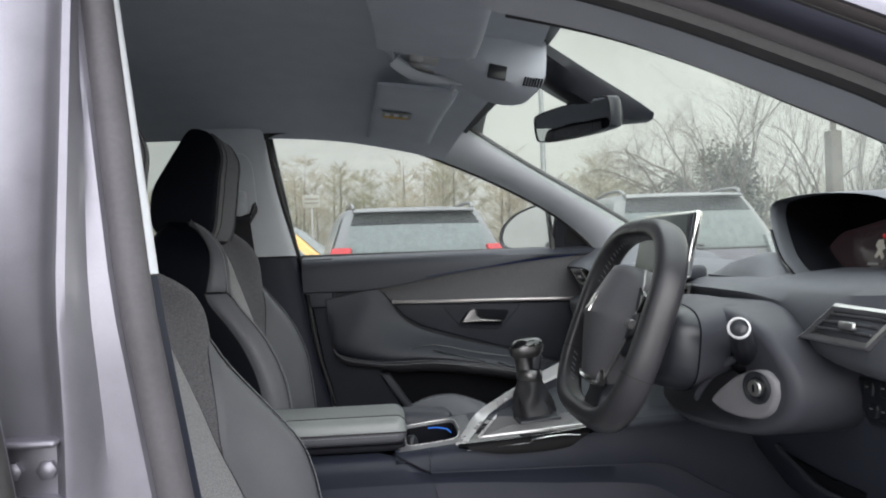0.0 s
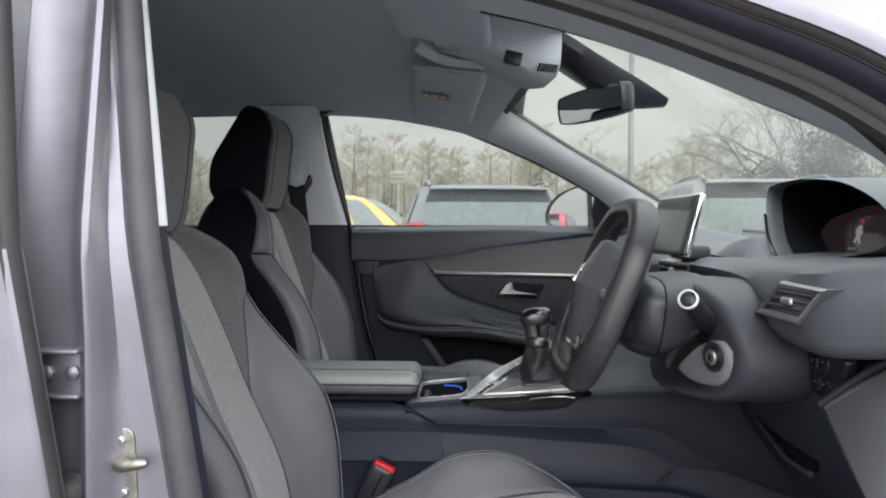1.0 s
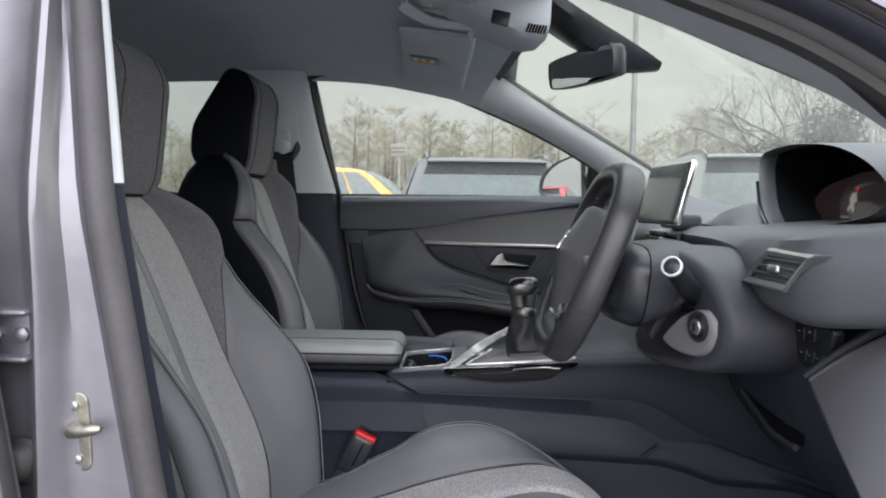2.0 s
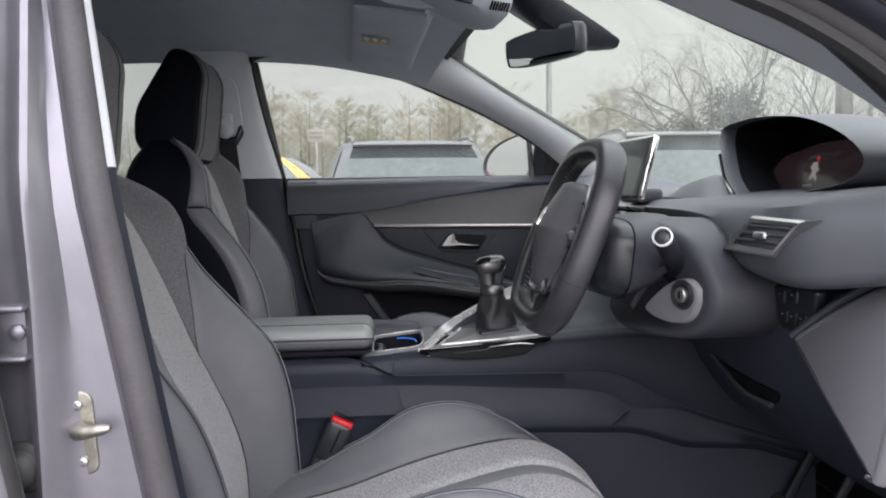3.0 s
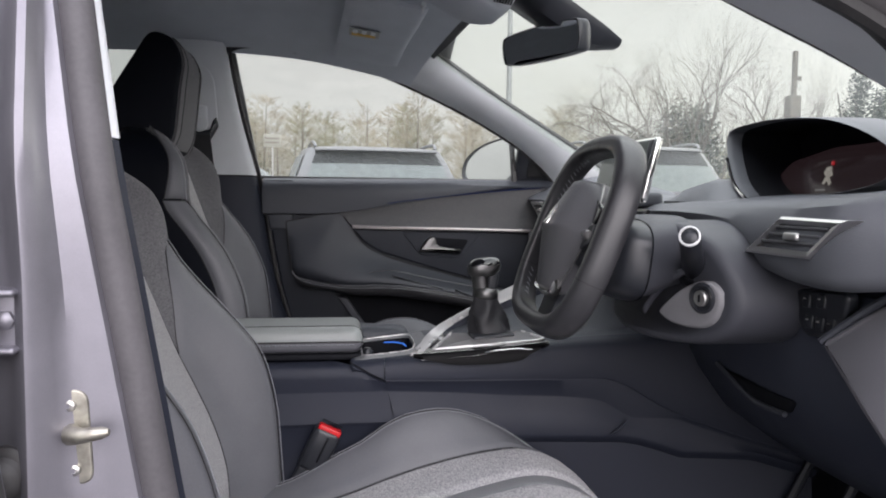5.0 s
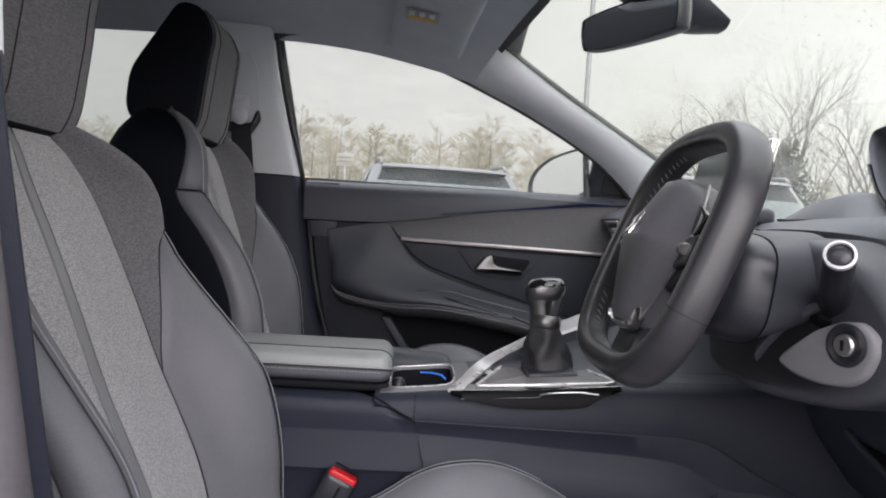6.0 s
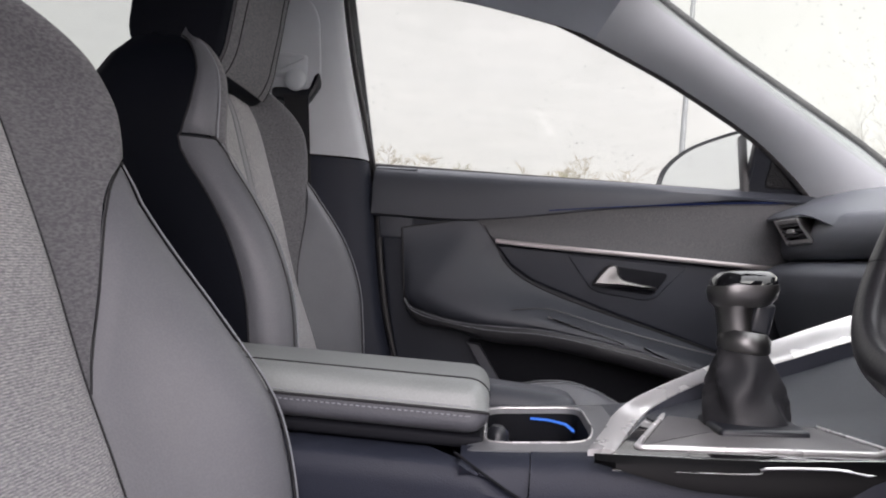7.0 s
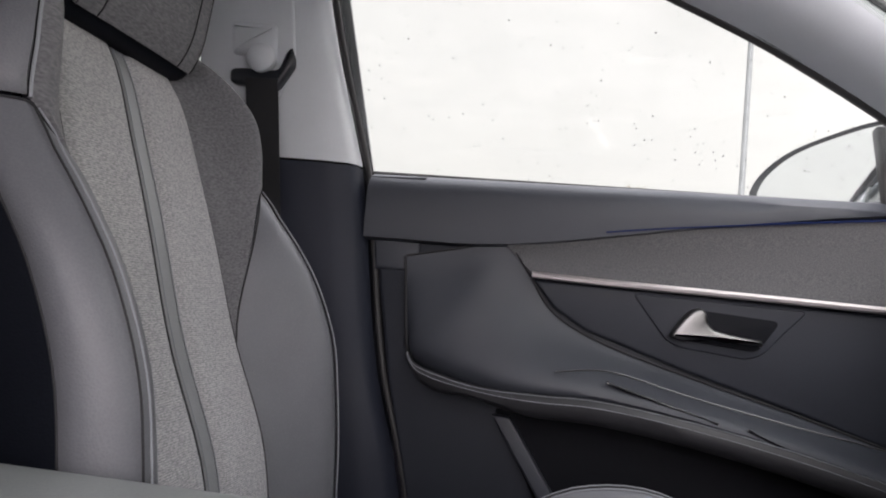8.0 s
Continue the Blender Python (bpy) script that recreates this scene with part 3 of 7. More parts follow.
# nose: one loft from the scuttle to the bumper, wheels under it
def nose(x, top, wide, low):
    return [(x, y * wide, z) for y, z in ((-0.94, low), (-1.0, low + 0.12), (-1.02, (low + top) / 2), (-1.0, top - 0.14), (-0.93, top - 0.06), (-0.75, top - 0.015), (-0.4, top + 0.01), (0, top + 0.018), (0.4, top + 0.01), (0.75, top - 0.015), (0.93, top - 0.06), (1.0, top - 0.14), (1.02, (low + top) / 2), (1.0, low + 0.12), (0.94, low))]


part("bonnet_and_wings", skin([nose(*v) for v in ((1.20, 1.035, 0.885, 0.28), (1.45, 1.025, 0.89, 0.24), (1.75, 0.995, 0.885, 0.22), (2.0, 0.95, 0.865, 0.22), (2.16, 0.89, 0.82, 0.24), (2.24, 0.80, 0.76, 0.27), (2.27, 0.68, 0.70, 0.32), (2.275, 0.52, 0.40, 0.46), (2.276, 0.50, 0.02, 0.49))], wrap=True, caps=True), PAINT, body, "silver bonnet and front wings")
part("front_wing_side", thick([[(x, -0.88, z) for x in (0.985, 1.1, 1.2)] for z in (0.3, 0.7, 1.0)], 0.004), PAINT, body)
for s in (-1, 1):
    part("quarter_skin", thick([[(x, s * y, z) for y, z in ((0.86, 0.30), (0.90, 0.60), (0.895, 0.90), (0.862, 1.105))] for x in (-2.20, -1.9, -1.6, -1.28)] if s < 0 else [[(x, y, z) for y, z in ((0.86, 0.30), (0.90, 0.60), (0.895, 0.90), (0.862, 1.105))] for x in (-2.20, -2.05, -1.9)], 0.004 * s), PAINT, body, "silver rear quarter")
    for x in (1.58, -1.42):
        tyre = part("wheel", put(lathe([(0.20, -0.11), (0.31, -0.11), (0.335, -0.08), (0.335, 0.08), (0.31, 0.11), (0.20, 0.11)], 28), Matrix.Translation((x, s * 0.80, 0.335)) @ pose(0, 0, 0, 90)), RUBBER, body, "black tyre")
        part("rim", put(lathe([(0.20, -0.09), (0.20, 0.09), (0.16, 0.095), (0.06, 0.10)], 20), Matrix.Translation((x, s * 0.80, 0.335)) @ pose(0, 0, 0, 90)), STEEL, tyre, "alloy rim")
part("tailgate", thick([[(x, y * w, z) for y in np.linspace(-1, 1, 9)] for x, w, z in ((-2.16, 0.84, 0.30), (-2.24, 0.87, 0.60), (-2.26, 0.87, 0.85), (-2.20, 0.86, 1.08))], 0.01), PAINT, body, "silver tailgate")
pane = part("tailgate_glass", thick([[(x, y * w, z) for y in np.linspace(-1, 1, 9)] for x, w, z in ((-2.20, 0.85, 1.085), (-2.15, 0.76, 1.30), (-2.09, 0.68, 1.50))], 0.005), GLASS_REAR, body, "tailgate glass")
pane.visible_shadow = False

# outer skin of the far side, behind the inner trims; unseen, stops light leaks
part("far_side_skin", thick([[(x, y, z) for y, z in ((0.86, 0.30), (0.90, 0.60), (0.895, 0.90), (0.862, 1.105))] for x in np.linspace(-1.9, 1.3, 10)], 0.004), PAINT, body, "silver outer skin of the far side")
part("far_pillar_backing", thick([[(x - 0.16 * (z - 1.1), 0.845 - 0.34 * max(z - 1.10, 0), z) for x in (-0.45, -0.33, -0.212)] for z in np.linspace(0.35, 1.52, 10)], 0.006), SATIN, body, "black backing panel added behind the pillar trim")
# ---------------------------------------------------------------- passenger side: door, pillar, glass
def win(x, z):
    """y of the side glass."""
    return 0.818 - 0.38 * (z - 1.133)


far_b = thing("passenger_pillar", (-0.32, 0.74, 0.4), "grey far pillar with light upper and dark lower trim", "pillar trim", kind="structure")
fz = list(np.linspace(1.135, 1.50, 14))


def front_edge(z):
    return lin([(0.30, -0.06), (0.63, -0.112), (0.83, -0.168), (1.10, -0.211), (1.133, -0.218), (1.305, -0.259), (1.425, -0.280), (1.50, -0.288)], z)


def pil_far(zs, y0, wide=0.21):
    rows = []
    for z in zs:
        y = y0 - 0.30 * max(z - 1.133, 0)
        x = front_edge(z)
        rows.append([(x - 0.004, y + 0.03, z), (x - 0.010, y + 0.008, z), (x - 0.022, y - 0.002, z), (x - 0.06, y - 0.012, z), (x - wide * 0.55, y - 0.016, z), (x - wide * 0.9, y - 0.010, z), (x - wide, y + 0.006, z), (x - wide - 0.004, y + 0.04, z)])
    return rows


part("upper_trim", thick(pil_far(fz, 0.745), 0.006), TRIM_GREY, far_b, "light grey plastic upper pillar trim")
part("lower_trim", thick(pil_far(list(np.linspace(0.30, 1.131, 16)), 0.742, 0.30), 0.006), PLASTIC, far_b, "dark plastic lower pillar trim")
part("pillar_seal", tube([(front_edge(z) + 0.005, 0.776 - 0.34 * max(z - 1.133, 0), z) for z in np.linspace(0.32, 1.49, 30)], 0.0045, 10), RUBBER, far_b, "black rubber door seal")

belt = thing("seat_belt", (-0.36, 0.69, 1.25), "black seat belt hanging from a grey height slider", "seat belt")
cover = rounded([(-0.105, -0.09), (0.02, -0.09), (0.055, -0.03), (0.05, 0.10), (0.03, 0.135), (-0.09, 0.12)], 0.02)
part("slider_plate", warp(slab(cover, 0.006, 0.003), lambda u, v, w: (-0.375 + u, 0.722 - 0.30 * (v + 0.13) - w, 1.30 + v)), TRIM_GREY, belt, "grey slider cover")
knob = rounded([(-0.040, -0.020), (0.034, -0.026), (0.036, 0.026), (-0.040, 0.030)], 0.010)
part("slider_knob", warp(slab(knob, 0.030, 0.010), lambda u, v, w: (-0.382 + u, 0.70 - 0.30 * v - w, 1.302 + v)), TRIM_GREY, belt, "grey slider knob")
part("guide_loop", warp(slab(rounded([(-0.047, -0.012), (0.030, -0.020), (0.054, 0.020), (0.050, 0.048), (0.040, 0.040), (0.030, 0.010), (-0.03, 0.012), (-0.048, 0.010)], 0.008), 0.016, 0.006), lambda u, v, w: (-0.373 + u, 0.692 - w, 1.250 + v)), SATIN, belt, "black guide loop")
part("ring_boss", put(lathe([(0.022, 0), (0.022, 0.014), (0.016, 0.020), (0.006, 0.021)], 20), Matrix.Translation((-0.37, 0.682, 1.276)) @ pose(0, 0, 0, 90)), TRIM_GREY, belt, "round grey belt anchor cap")
web = [[(-0.367 + 0.10 * (1.245 - z) + dx, lin([(0.45, 0.735), (1.0, 0.692), (1.24, 0.676)], z), z) for dx in (-0.026, -0.013, 0, 0.013, 0.026)] for z in np.linspace(0.45, 1.245, 22)]
part("webbing", thick(web, 0.0015), BELT, belt, "black woven belt")

door = thing("passenger_door", (0.25, 0.78, 0.35), "closed dark grey front passenger door panel with chrome trim", "car door")


def plate_on(poly, y, h, bevel, r=0.0, n=4):
    q = rounded(poly, r, n) if r else poly
    return warp(slab(q, h, bevel), side(y))


# main panel under the sill
base = [(-0.196, 1.110), (-0.178, 0.95), (-0.150, 0.80), (-0.095, 0.58), (-0.05, 0.42), (1.0, 0.42), (1.0, 1.110)]
DOOR_PLASTIC = mat("dark_door_plastic", (0.023, 0.026, 0.034), 0.52, grain=700, cells=True, bump=0.35, wear=0.08, spec=0.35)
part("lower_panel", plate_on(base, 0.800, 0.030, 0.008), DOOR_PLASTIC, door, "dark grained plastic lower door panel")
sill = []
for x in np.linspace(-0.205, 0.76, 34):
    w = 0.006 * max(0, (x - 0.0))
    d = lin([(-0.205, 0.108), (0.02, 0.105), (0.30, 0.062), (0.56, 0.026), (0.76, 0.008)], x)
    zt = 1.131 + 0.004 * math.sin(2 * x)
    sec = [(x, 0.822, zt - 0.012), (x, 0.818, zt - 0.002), (x, 0.808, zt), (x, 0.79, zt - 0.002), (x, 0.772 - w, zt - 0.007), (x, 0.756 - w, zt - 0.018), (x, 0.750 - w, zt - 0.032 if d > 0.05 else zt - 0.02)]
    sec += [(x, 0.748 - w, zt - max(d * 0.7, 0.022)), (x, 0.750 - w, zt - max(d, 0.026)), (x, 0.765 - w, zt - max(d, 0.026) - 0.004)]
    sill.append(sec)
part("sill_pad", thick(sill, -0.004), SOFT, door, "soft dark grey door top")
part("end_cap", plate_on([(-0.206, 1.122), (-0.186, 0.972), (-0.115, 0.972), (-0.115, 1.125)], 0.80, 0.034, 0.006), SOFT, door)
# cloth insert between the sill pad and the chrome line
top_line = spline([(0.020, 1.026), (0.142, 1.050), (0.30, 1.072), (0.555, 1.100), (0.76, 1.115)], 5)
bot_line = spline([(0.064, 0.985), (0.20, 0.981), (0.40, 0.978), (0.60, 0.974), (0.76, 0.971)], 5)
ins = []
for a, b in zip(top_line, bot_line):
    ins.append([(a[0] * (1 - t) + b[0] * t, 0.752 + 0.010 * math.sin(math.pi * t) - 0.004 * (t - 0.5), a[1] * (1 - t) + b[1] * t) for t in np.linspace(0, 1, 7)])
part("cloth_insert", thick(ins, -0.006), woven("door_felt", (0.135, 0.133, 0.136), (0.085, 0.085, 0.089), 0, 480), door, "dark grey felt insert")
part("chrome_strip", tube([(p[0], 0.748, p[1] - 0.002) for p in bot_line], 0.0055, 8), mat("rose_aluminium", (0.60, 0.55, 0.54), 0.38, metal=0.9, grain=300, bump=0.08, stretch=(0.05, 1, 1)), door, "slim chrome strip")
part("light_strip", tube([(p[0], 0.749, p[1] + 0.001) for p in top_line[6:]], 0.0017, 6), mat("blue_light_guide", (0.012, 0.02, 0.07), 0.15, grain=60, bump=0), door, "thin dark blue light strip")
# handle field below the chrome line
field = [(0.066, 0.976), (0.10, 0.935), (0.15, 0.905), (0.30, 0.858), (0.48, 0.808), (0.62, 0.765), (0.78, 0.72), (0.78, 0.962)]
part("handle_field", plate_on(field[::-1], 0.792, 0.032, 0.006), DOOR_PLASTIC, door, "dark plastic field round the handle")
bezel = rounded([(0.215, 0.968), (0.268, 0.902), (0.285, 0.893), (0.385, 0.884), (0.405, 0.892), (0.466, 0.962)], 0.010)
part("handle_bezel", plate_on(bezel[::-1], 0.762, 0.0045, 0.0025), DOOR_PLASTIC, door, "black handle bezel")
# flat plate without a hollow: its black is the recess's shade
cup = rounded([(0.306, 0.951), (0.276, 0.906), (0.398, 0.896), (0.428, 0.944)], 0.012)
part("handle_cup_shade", plate_on(cup, 0.7605, 0.0062, 0.001), DEEP, door, "flat black plate for the shade in the handle recess")
lever = [(0.270, 0.908), (0.276, 0.920), (0.290, 0.940), (0.300, 0.951), (0.314, 0.954), (0.322, 0.946), (0.324, 0.932), (0.332, 0.924), (0.360, 0.919), (0.400, 0.914), (0.402, 0.906), (0.360, 0.908), (0.320, 0.909), (0.290, 0.905)]
part("handle", warp(slab(rounded(lever, 0.006), 0.016, 0.006), side(0.7535)), KNOB_METAL, door, "bright chrome door handle")
# padded armrest: the raised rear pad that runs forward as the pull
pad_top = spline([(-0.135, 0.996), (-0.06, 1.012), (0.018, 1.026), (0.060, 0.982), (0.090, 0.938), (0.130, 0.908), (0.20, 0.880), (0.32, 0.846), (0.46, 0.810), (0.60, 0.770), (0.74, 0.725)], 5)
pad_low = spline([(-0.118, 0.848), (-0.105, 0.832), (-0.085, 0.822), (-0.040, 0.812), (0.020, 0.805), (0.085, 0.803), (0.180, 0.803), (0.32, 0.785), (0.46, 0.758), (0.60, 0.722), (0.74, 0.680)], 5)
pad = []
for i, (a, b) in enumerate(zip(pad_top, pad_low)):
    out = lin([(0, 0.006), (0.06, 0.022), (0.25, 0.040), (0.5, 0.062), (1, 0.055)], i / (len(pad_top) - 1))
    sec = []
    for t in np.linspace(0, 1, 15):
        f = i / (len(pad_top) - 1)
        mixed = min(max((f - 0.16) / 0.30, 0), 1)
        mixed = mixed * mixed * (3 - 2 * mixed)
        q_ = min(t / 0.75, 1)
        rear = q_ * q_ * (3 - 2 * q_) * (1 - (1 - min(1, 7 * (1 - t))) ** 2)
        fore = math.sin(math.pi * min(t / 0.85, 1) ** 1.4 / 2) * (1 - 0.25 * max(0, (t - 0.85) / 0.15) ** 2)
        bulge = out * ((1 - mixed) * rear + mixed * fore)
        sec.append((a[0] * (1 - t) + b[0] * t, 0.764 - bulge, a[1] * (1 - t) + b[1] * t))
    pad.append(sec)
part("armrest_pad", thick(pad, -0.006), SOFT, door, "soft dark grey armrest pad")
part("pad_seam", tube([(p[0] - 0.002, p[1] - 0.001, p[2]) for p in pad[0]] , 0.0022, 6), SEAM, door)
part("pad_top_seam", tube([(r[0][0], r[0][1] - 0.002, r[0][2] + 0.001) for r in pad], 0.0018, 6), SEAM, door)
arm = []
for i, b in enumerate(pad_low):
    out = lin([(0, 0.012), (0.06, 0.030), (0.25, 0.050), (0.5, 0.070), (1, 0.060)], i / (len(pad_low) - 1))
    drop = lin([(0, 0.002), (0.25, 0.022), (0.35, 0.016), (0.5, 0.030), (1, 0.035)], i / (len(pad_low) - 1))
    arm.append([(b[0], 0.762 - out * k, b[1] + e * drop) for k, e in ((0.55, 0.25), (0.92, 0.18), (1.02, -0.10), (1.0, -0.55), (0.85, -0.9), (0.5, -1.0), (0.0, -1.0))])
part("armrest_edge", thick(arm, -0.004), LEATHER_BLACK, door, "stitched black armrest edge")
part("lower_stitching", tube([(r[2][0], r[2][1] - 0.0012, r[2][2]) for r in arm], 0.0005, 5), THREAD, door, "grey stitching")
part("stitching", tube([(r[1][0], r[1][1] - 0.0015, r[1][2]) for r in arm], 0.0006, 5), THREAD, door, "grey stitching")
pull = spline([(0.109, 0.848), (0.155, 0.855), (0.201, 0.854), (0.303, 0.831), (0.434, 0.807), (0.556, 0.787), (0.62, 0.770)], 6)
part("pull_trim", tube([(p[0], 0.706, p[1] - 0.004) for p in pull], 0.0014, 6), KNOB_METAL, door, "thin chrome line on the pull")
for x0, x1 in ((0.18, 0.34), (0.375, 0.43)):
    slot = rounded([(x0, 0.838 - 0.26 * max(x0 - 0.2, 0)), (x1 - 0.02, 0.826 - 0.26 * max(x1 - 0.2, 0) + 0.012), (x1, 0.820 - 0.26 * max(x1 - 0.2, 0) + 0.01), (x0 + 0.02, 0.828 - 0.26 * max(x0 - 0.2, 0))], 0.004)
    part("switch_panel", plate_on(slot, 0.710, 0.007, 0.002), PIANO, door, "gloss black switch insert")
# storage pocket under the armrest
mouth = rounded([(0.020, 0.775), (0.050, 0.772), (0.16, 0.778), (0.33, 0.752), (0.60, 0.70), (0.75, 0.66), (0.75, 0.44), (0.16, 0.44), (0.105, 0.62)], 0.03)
# a flat black plate stands for the shade inside the pocket
part("pocket_shade", plate_on(mouth[::-1], 0.772, 0.0035, 0.001), DEEP, door, "flat black plate for the shade inside the door pocket")
flange = [(0.020, 0.765), (0.048, 0.764), (0.118, 0.660), (0.160, 0.590), (0.132, 0.590), (0.090, 0.660)]
part("pocket_rim", plate_on(flange[::-1], 0.768, 0.016, 0.004), SOFT, door, "dark plastic pocket rim")
# glass, its seals and the mirror corner
gl = []
glass_top = lambda x: lin([(-0.312, 1.41), (-0.303, 1.466), (-0.262, 1.493), (-0.215, 1.495), (-0.10, 1.486), (0.03, 1.466), (0.20, 1.426), (0.375, 1.347), (0.562, 1.252), (0.66, 1.187), (0.71, 1.13)], x)
for x in np.linspace(-0.312, 0.71, 40):
    gl.append([(x, win(x, z), z) for z in np.linspace(1.10, glass_top(x), 5)])
pane = part("window_glass", thick(gl, 0.004), GLASS_SIDE, door, "clear side window with rain drops")
pane.visible_shadow = False
edge = spline([(-0.214, 1.10), (-0.226, 1.140), (-0.277, 1.305), (-0.308, 1.420), (-0.303, 1.470), (-0.262, 1.493), (-0.215, 1.494), (-0.10, 1.484), (0.03, 1.464), (0.20, 1.424), (0.375, 1.345), (0.562, 1.250), (0.66, 1.185), (0.715, 1.125)], 5)
part("window_seal", tube([(p[0], win(p[0], p[1]) - 0.008, p[1]) for p in edge], 0.0065, 8), RUBBER, door, "black window seal")
part("waist_seal", tube([(x, 0.812, 1.130) for x in np.linspace(-0.22, 0.75, 12)], 0.006, 8), RUBBER, door)
frame_o = spline([(-0.33, 1.51), (-0.20, 1.53), (0.05, 1.50), (0.24, 1.455), (0.42, 1.375), (0.60, 1.28), (0.78, 1.14)], 5)
frame_i = spline([(-0.303, 1.472), (-0.215, 1.495), (0.03, 1.466), (0.20, 1.426), (0.375, 1.347), (0.562, 1.252), (0.725, 1.12)], 5)
part("window_frame", thick([[(a[0], win(0, a[1]) + 0.004, a[1]), (b[0], win(0, b[1]) - 0.002, b[1])] for a, b in zip(frame_o, frame_i)], 0.02), SATIN, door, "black window frame")
corner = rounded([(0.580, 1.120), (0.728, 1.120), (0.690, 1.165), (0.640, 1.215), (0.585, 1.256)], 0.006)
part("mirror_corner", warp(slab(corner, 0.022, 0.006), lambda u, v, w: (u, win(u, v) - 0.002 - w, v)), SATIN, door, "black mirror corner cover")
grille = rounded([(0.618, 1.142), (0.700, 1.142), (0.672, 1.178), (0.640, 1.205), (0.622, 1.212)], 0.010)
part("tweeter_grille", warp(slab(grille, 0.004, 0.002), lambda u, v, w: (u, win(u, v) - 0.024 - w, v)), mat("pierced_grille", (0.010, 0.010, 0.011), 0.5, grain=380, cells=True, bump=1.0, depth=0.003), door, "pierced speaker grille")
part("division_bar", put(block(0.016, 0.02, 0.17, 0.004), pose(0.577, 0.80, 1.175, -20)), RUBBER, door, "black upright bar")

wing = thing("door_mirror", (0.58, 0.93, 1.12), "black-backed exterior door mirror wet with rain", "door mirror")
shape = spline([(0.474, 1.150), (0.478, 1.205), (0.515, 1.252), (0.570, 1.278), (0.630, 1.290), (0.668, 1.270), (0.676, 1.20), (0.665, 1.145), (0.60, 1.128), (0.51, 1.130)], 4, closed=True)


def house(u, v, w):
    return (u + 0.79 * w, 0.985 - 1.3 * (u - 0.57) + 0.61 * w, v)


ring = [np.array(p) for p in shape]
mid = sum(ring) / len(ring)
rows = [[house(*(mid + (p - mid) * k), w) for p in ring] for w, k in ((0.0, 0.93), (-0.012, 1.0), (0.0, 1.06), (0.03, 1.07), (0.07, 0.98), (0.10, 0.78), (0.115, 0.4), (0.118, 0.05))]
part("housing", skin(rows, wrap=True, caps=False), SATIN, wing, "dark mirror housing")
part("mirror_glass", skin([[house(*(mid + (p - mid) * 0.95), -0.002) for p in ring], [house(*(mid + (p - mid) * 0.02), -0.0021) for p in ring]], wrap=True, caps=True), MIRROR, wing, "reflecting mirror glass", smooth=False)
part("arm", put(block(0.11, 0.17, 0.05, 0.015), pose(0.655, 0.885, 1.13, 0, 0, 8)), SATIN, wing, "black mirror arm")

# rear side glass and the bodywork round it
fr = thing("rear_passenger_door", (-0.9, 0.8, 0.4), "dark rear door panel with tinted side window", "car door")
rows = [[(x, win(0, z), z) for x in np.linspace(-1.35, -0.42, 6)] for z in np.linspace(1.10, 1.53, 5)]
pane = part("window_glass", thick(rows, 0.004), GLASS_REAR, fr, "rear side glass")
pane.visible_shadow = False
part("panel", plate_on([(-1.90, 0.42), (-0.34, 0.42), (-0.40, 1.13), (-1.90, 1.15)], 0.80, 0.03, 0.01), PLASTIC, fr, "dark rear door panel")
part("window_frame", thick([[(x, win(0, z) - 0.01, z) for z in (1.515 - 0.02 * ((x + 0.8) / 0.5) ** 2, 1.55)] for x in np.linspace(-1.4, -0.40, 10)], 0.02), SATIN, fr)
part("quarter_panel", thick([[(x, win(0, z) - 0.015, z) for z in np.linspace(1.12, 1.5, 5)] for x in (-1.9, -1.6, -1.28)], 0.02), TRIM_GREY, fr, "grey rear quarter trim")
nr = thing("rear_driver_side_trim", (-1.2, -0.76, 0.4), "grey rear quarter trim behind the rear door", "trim", kind="structure")
part("quarter_panel", thick([[(x, -win(0, z) + 0.015, z) for z in np.linspace(1.12, 1.5, 5)] for x in (-1.9, -1.6, -1.28)], -0.02), TRIM_GREY, nr)
part("inner_panel", thick([[(x, -0.79, z) for z in np.linspace(0.4, 1.12, 4)] for x in (-1.9, -1.28, -0.8, -0.36)], -0.02), PLASTIC, nr)
# ---------------------------------------------------------------- front seats
# (height, value) tables of the backrest: middle of the face, edge of the bolster, half width, rear face
FACE = [(0.50, -0.165), (0.60, -0.170), (0.675, -0.190), (0.75, -0.222), (0.81, -0.250), (0.90, -0.285), (0.98, -0.318), (1.05, -0.350), (1.10, -0.375), (1.14, -0.405)]
WING = [(0.50, -0.085), (0.60, -0.093), (0.68, -0.100), (0.75, -0.115), (0.80, -0.136), (0.86, -0.185), (0.92, -0.238), (0.965, -0.272), (0.98, -0.278), (1.02, -0.283), (1.05, -0.288), (1.08, -0.300), (1.11, -0.335), (1.14, -0.395)]
HALF = [(0.50, 0.222), (0.62, 0.235), (0.75, 0.240), (0.90, 0.238), (0.97, 0.230), (1.03, 0.222), (1.06, 0.200), (1.10, 0.150), (1.14, 0.085)]
REAR = [(0.50, -0.27), (0.70, -0.325), (0.90, -0.40), (1.0, -0.44), (1.14, -0.475)]


# where leather bolster and felt shoulder meet: (across, height)
MEET = [(0.48, 0.792), (0.50, 0.812), (0.55, 0.860), (0.60, 0.904), (0.65, 0.937), (0.70, 0.959), (0.75, 0.976), (0.80, 0.990), (0.84, 0.996)]


# the driver's outer bolster is worn flatter; TOP is the backrest's upper end
NEAR, TOP = 0.68, 1.14


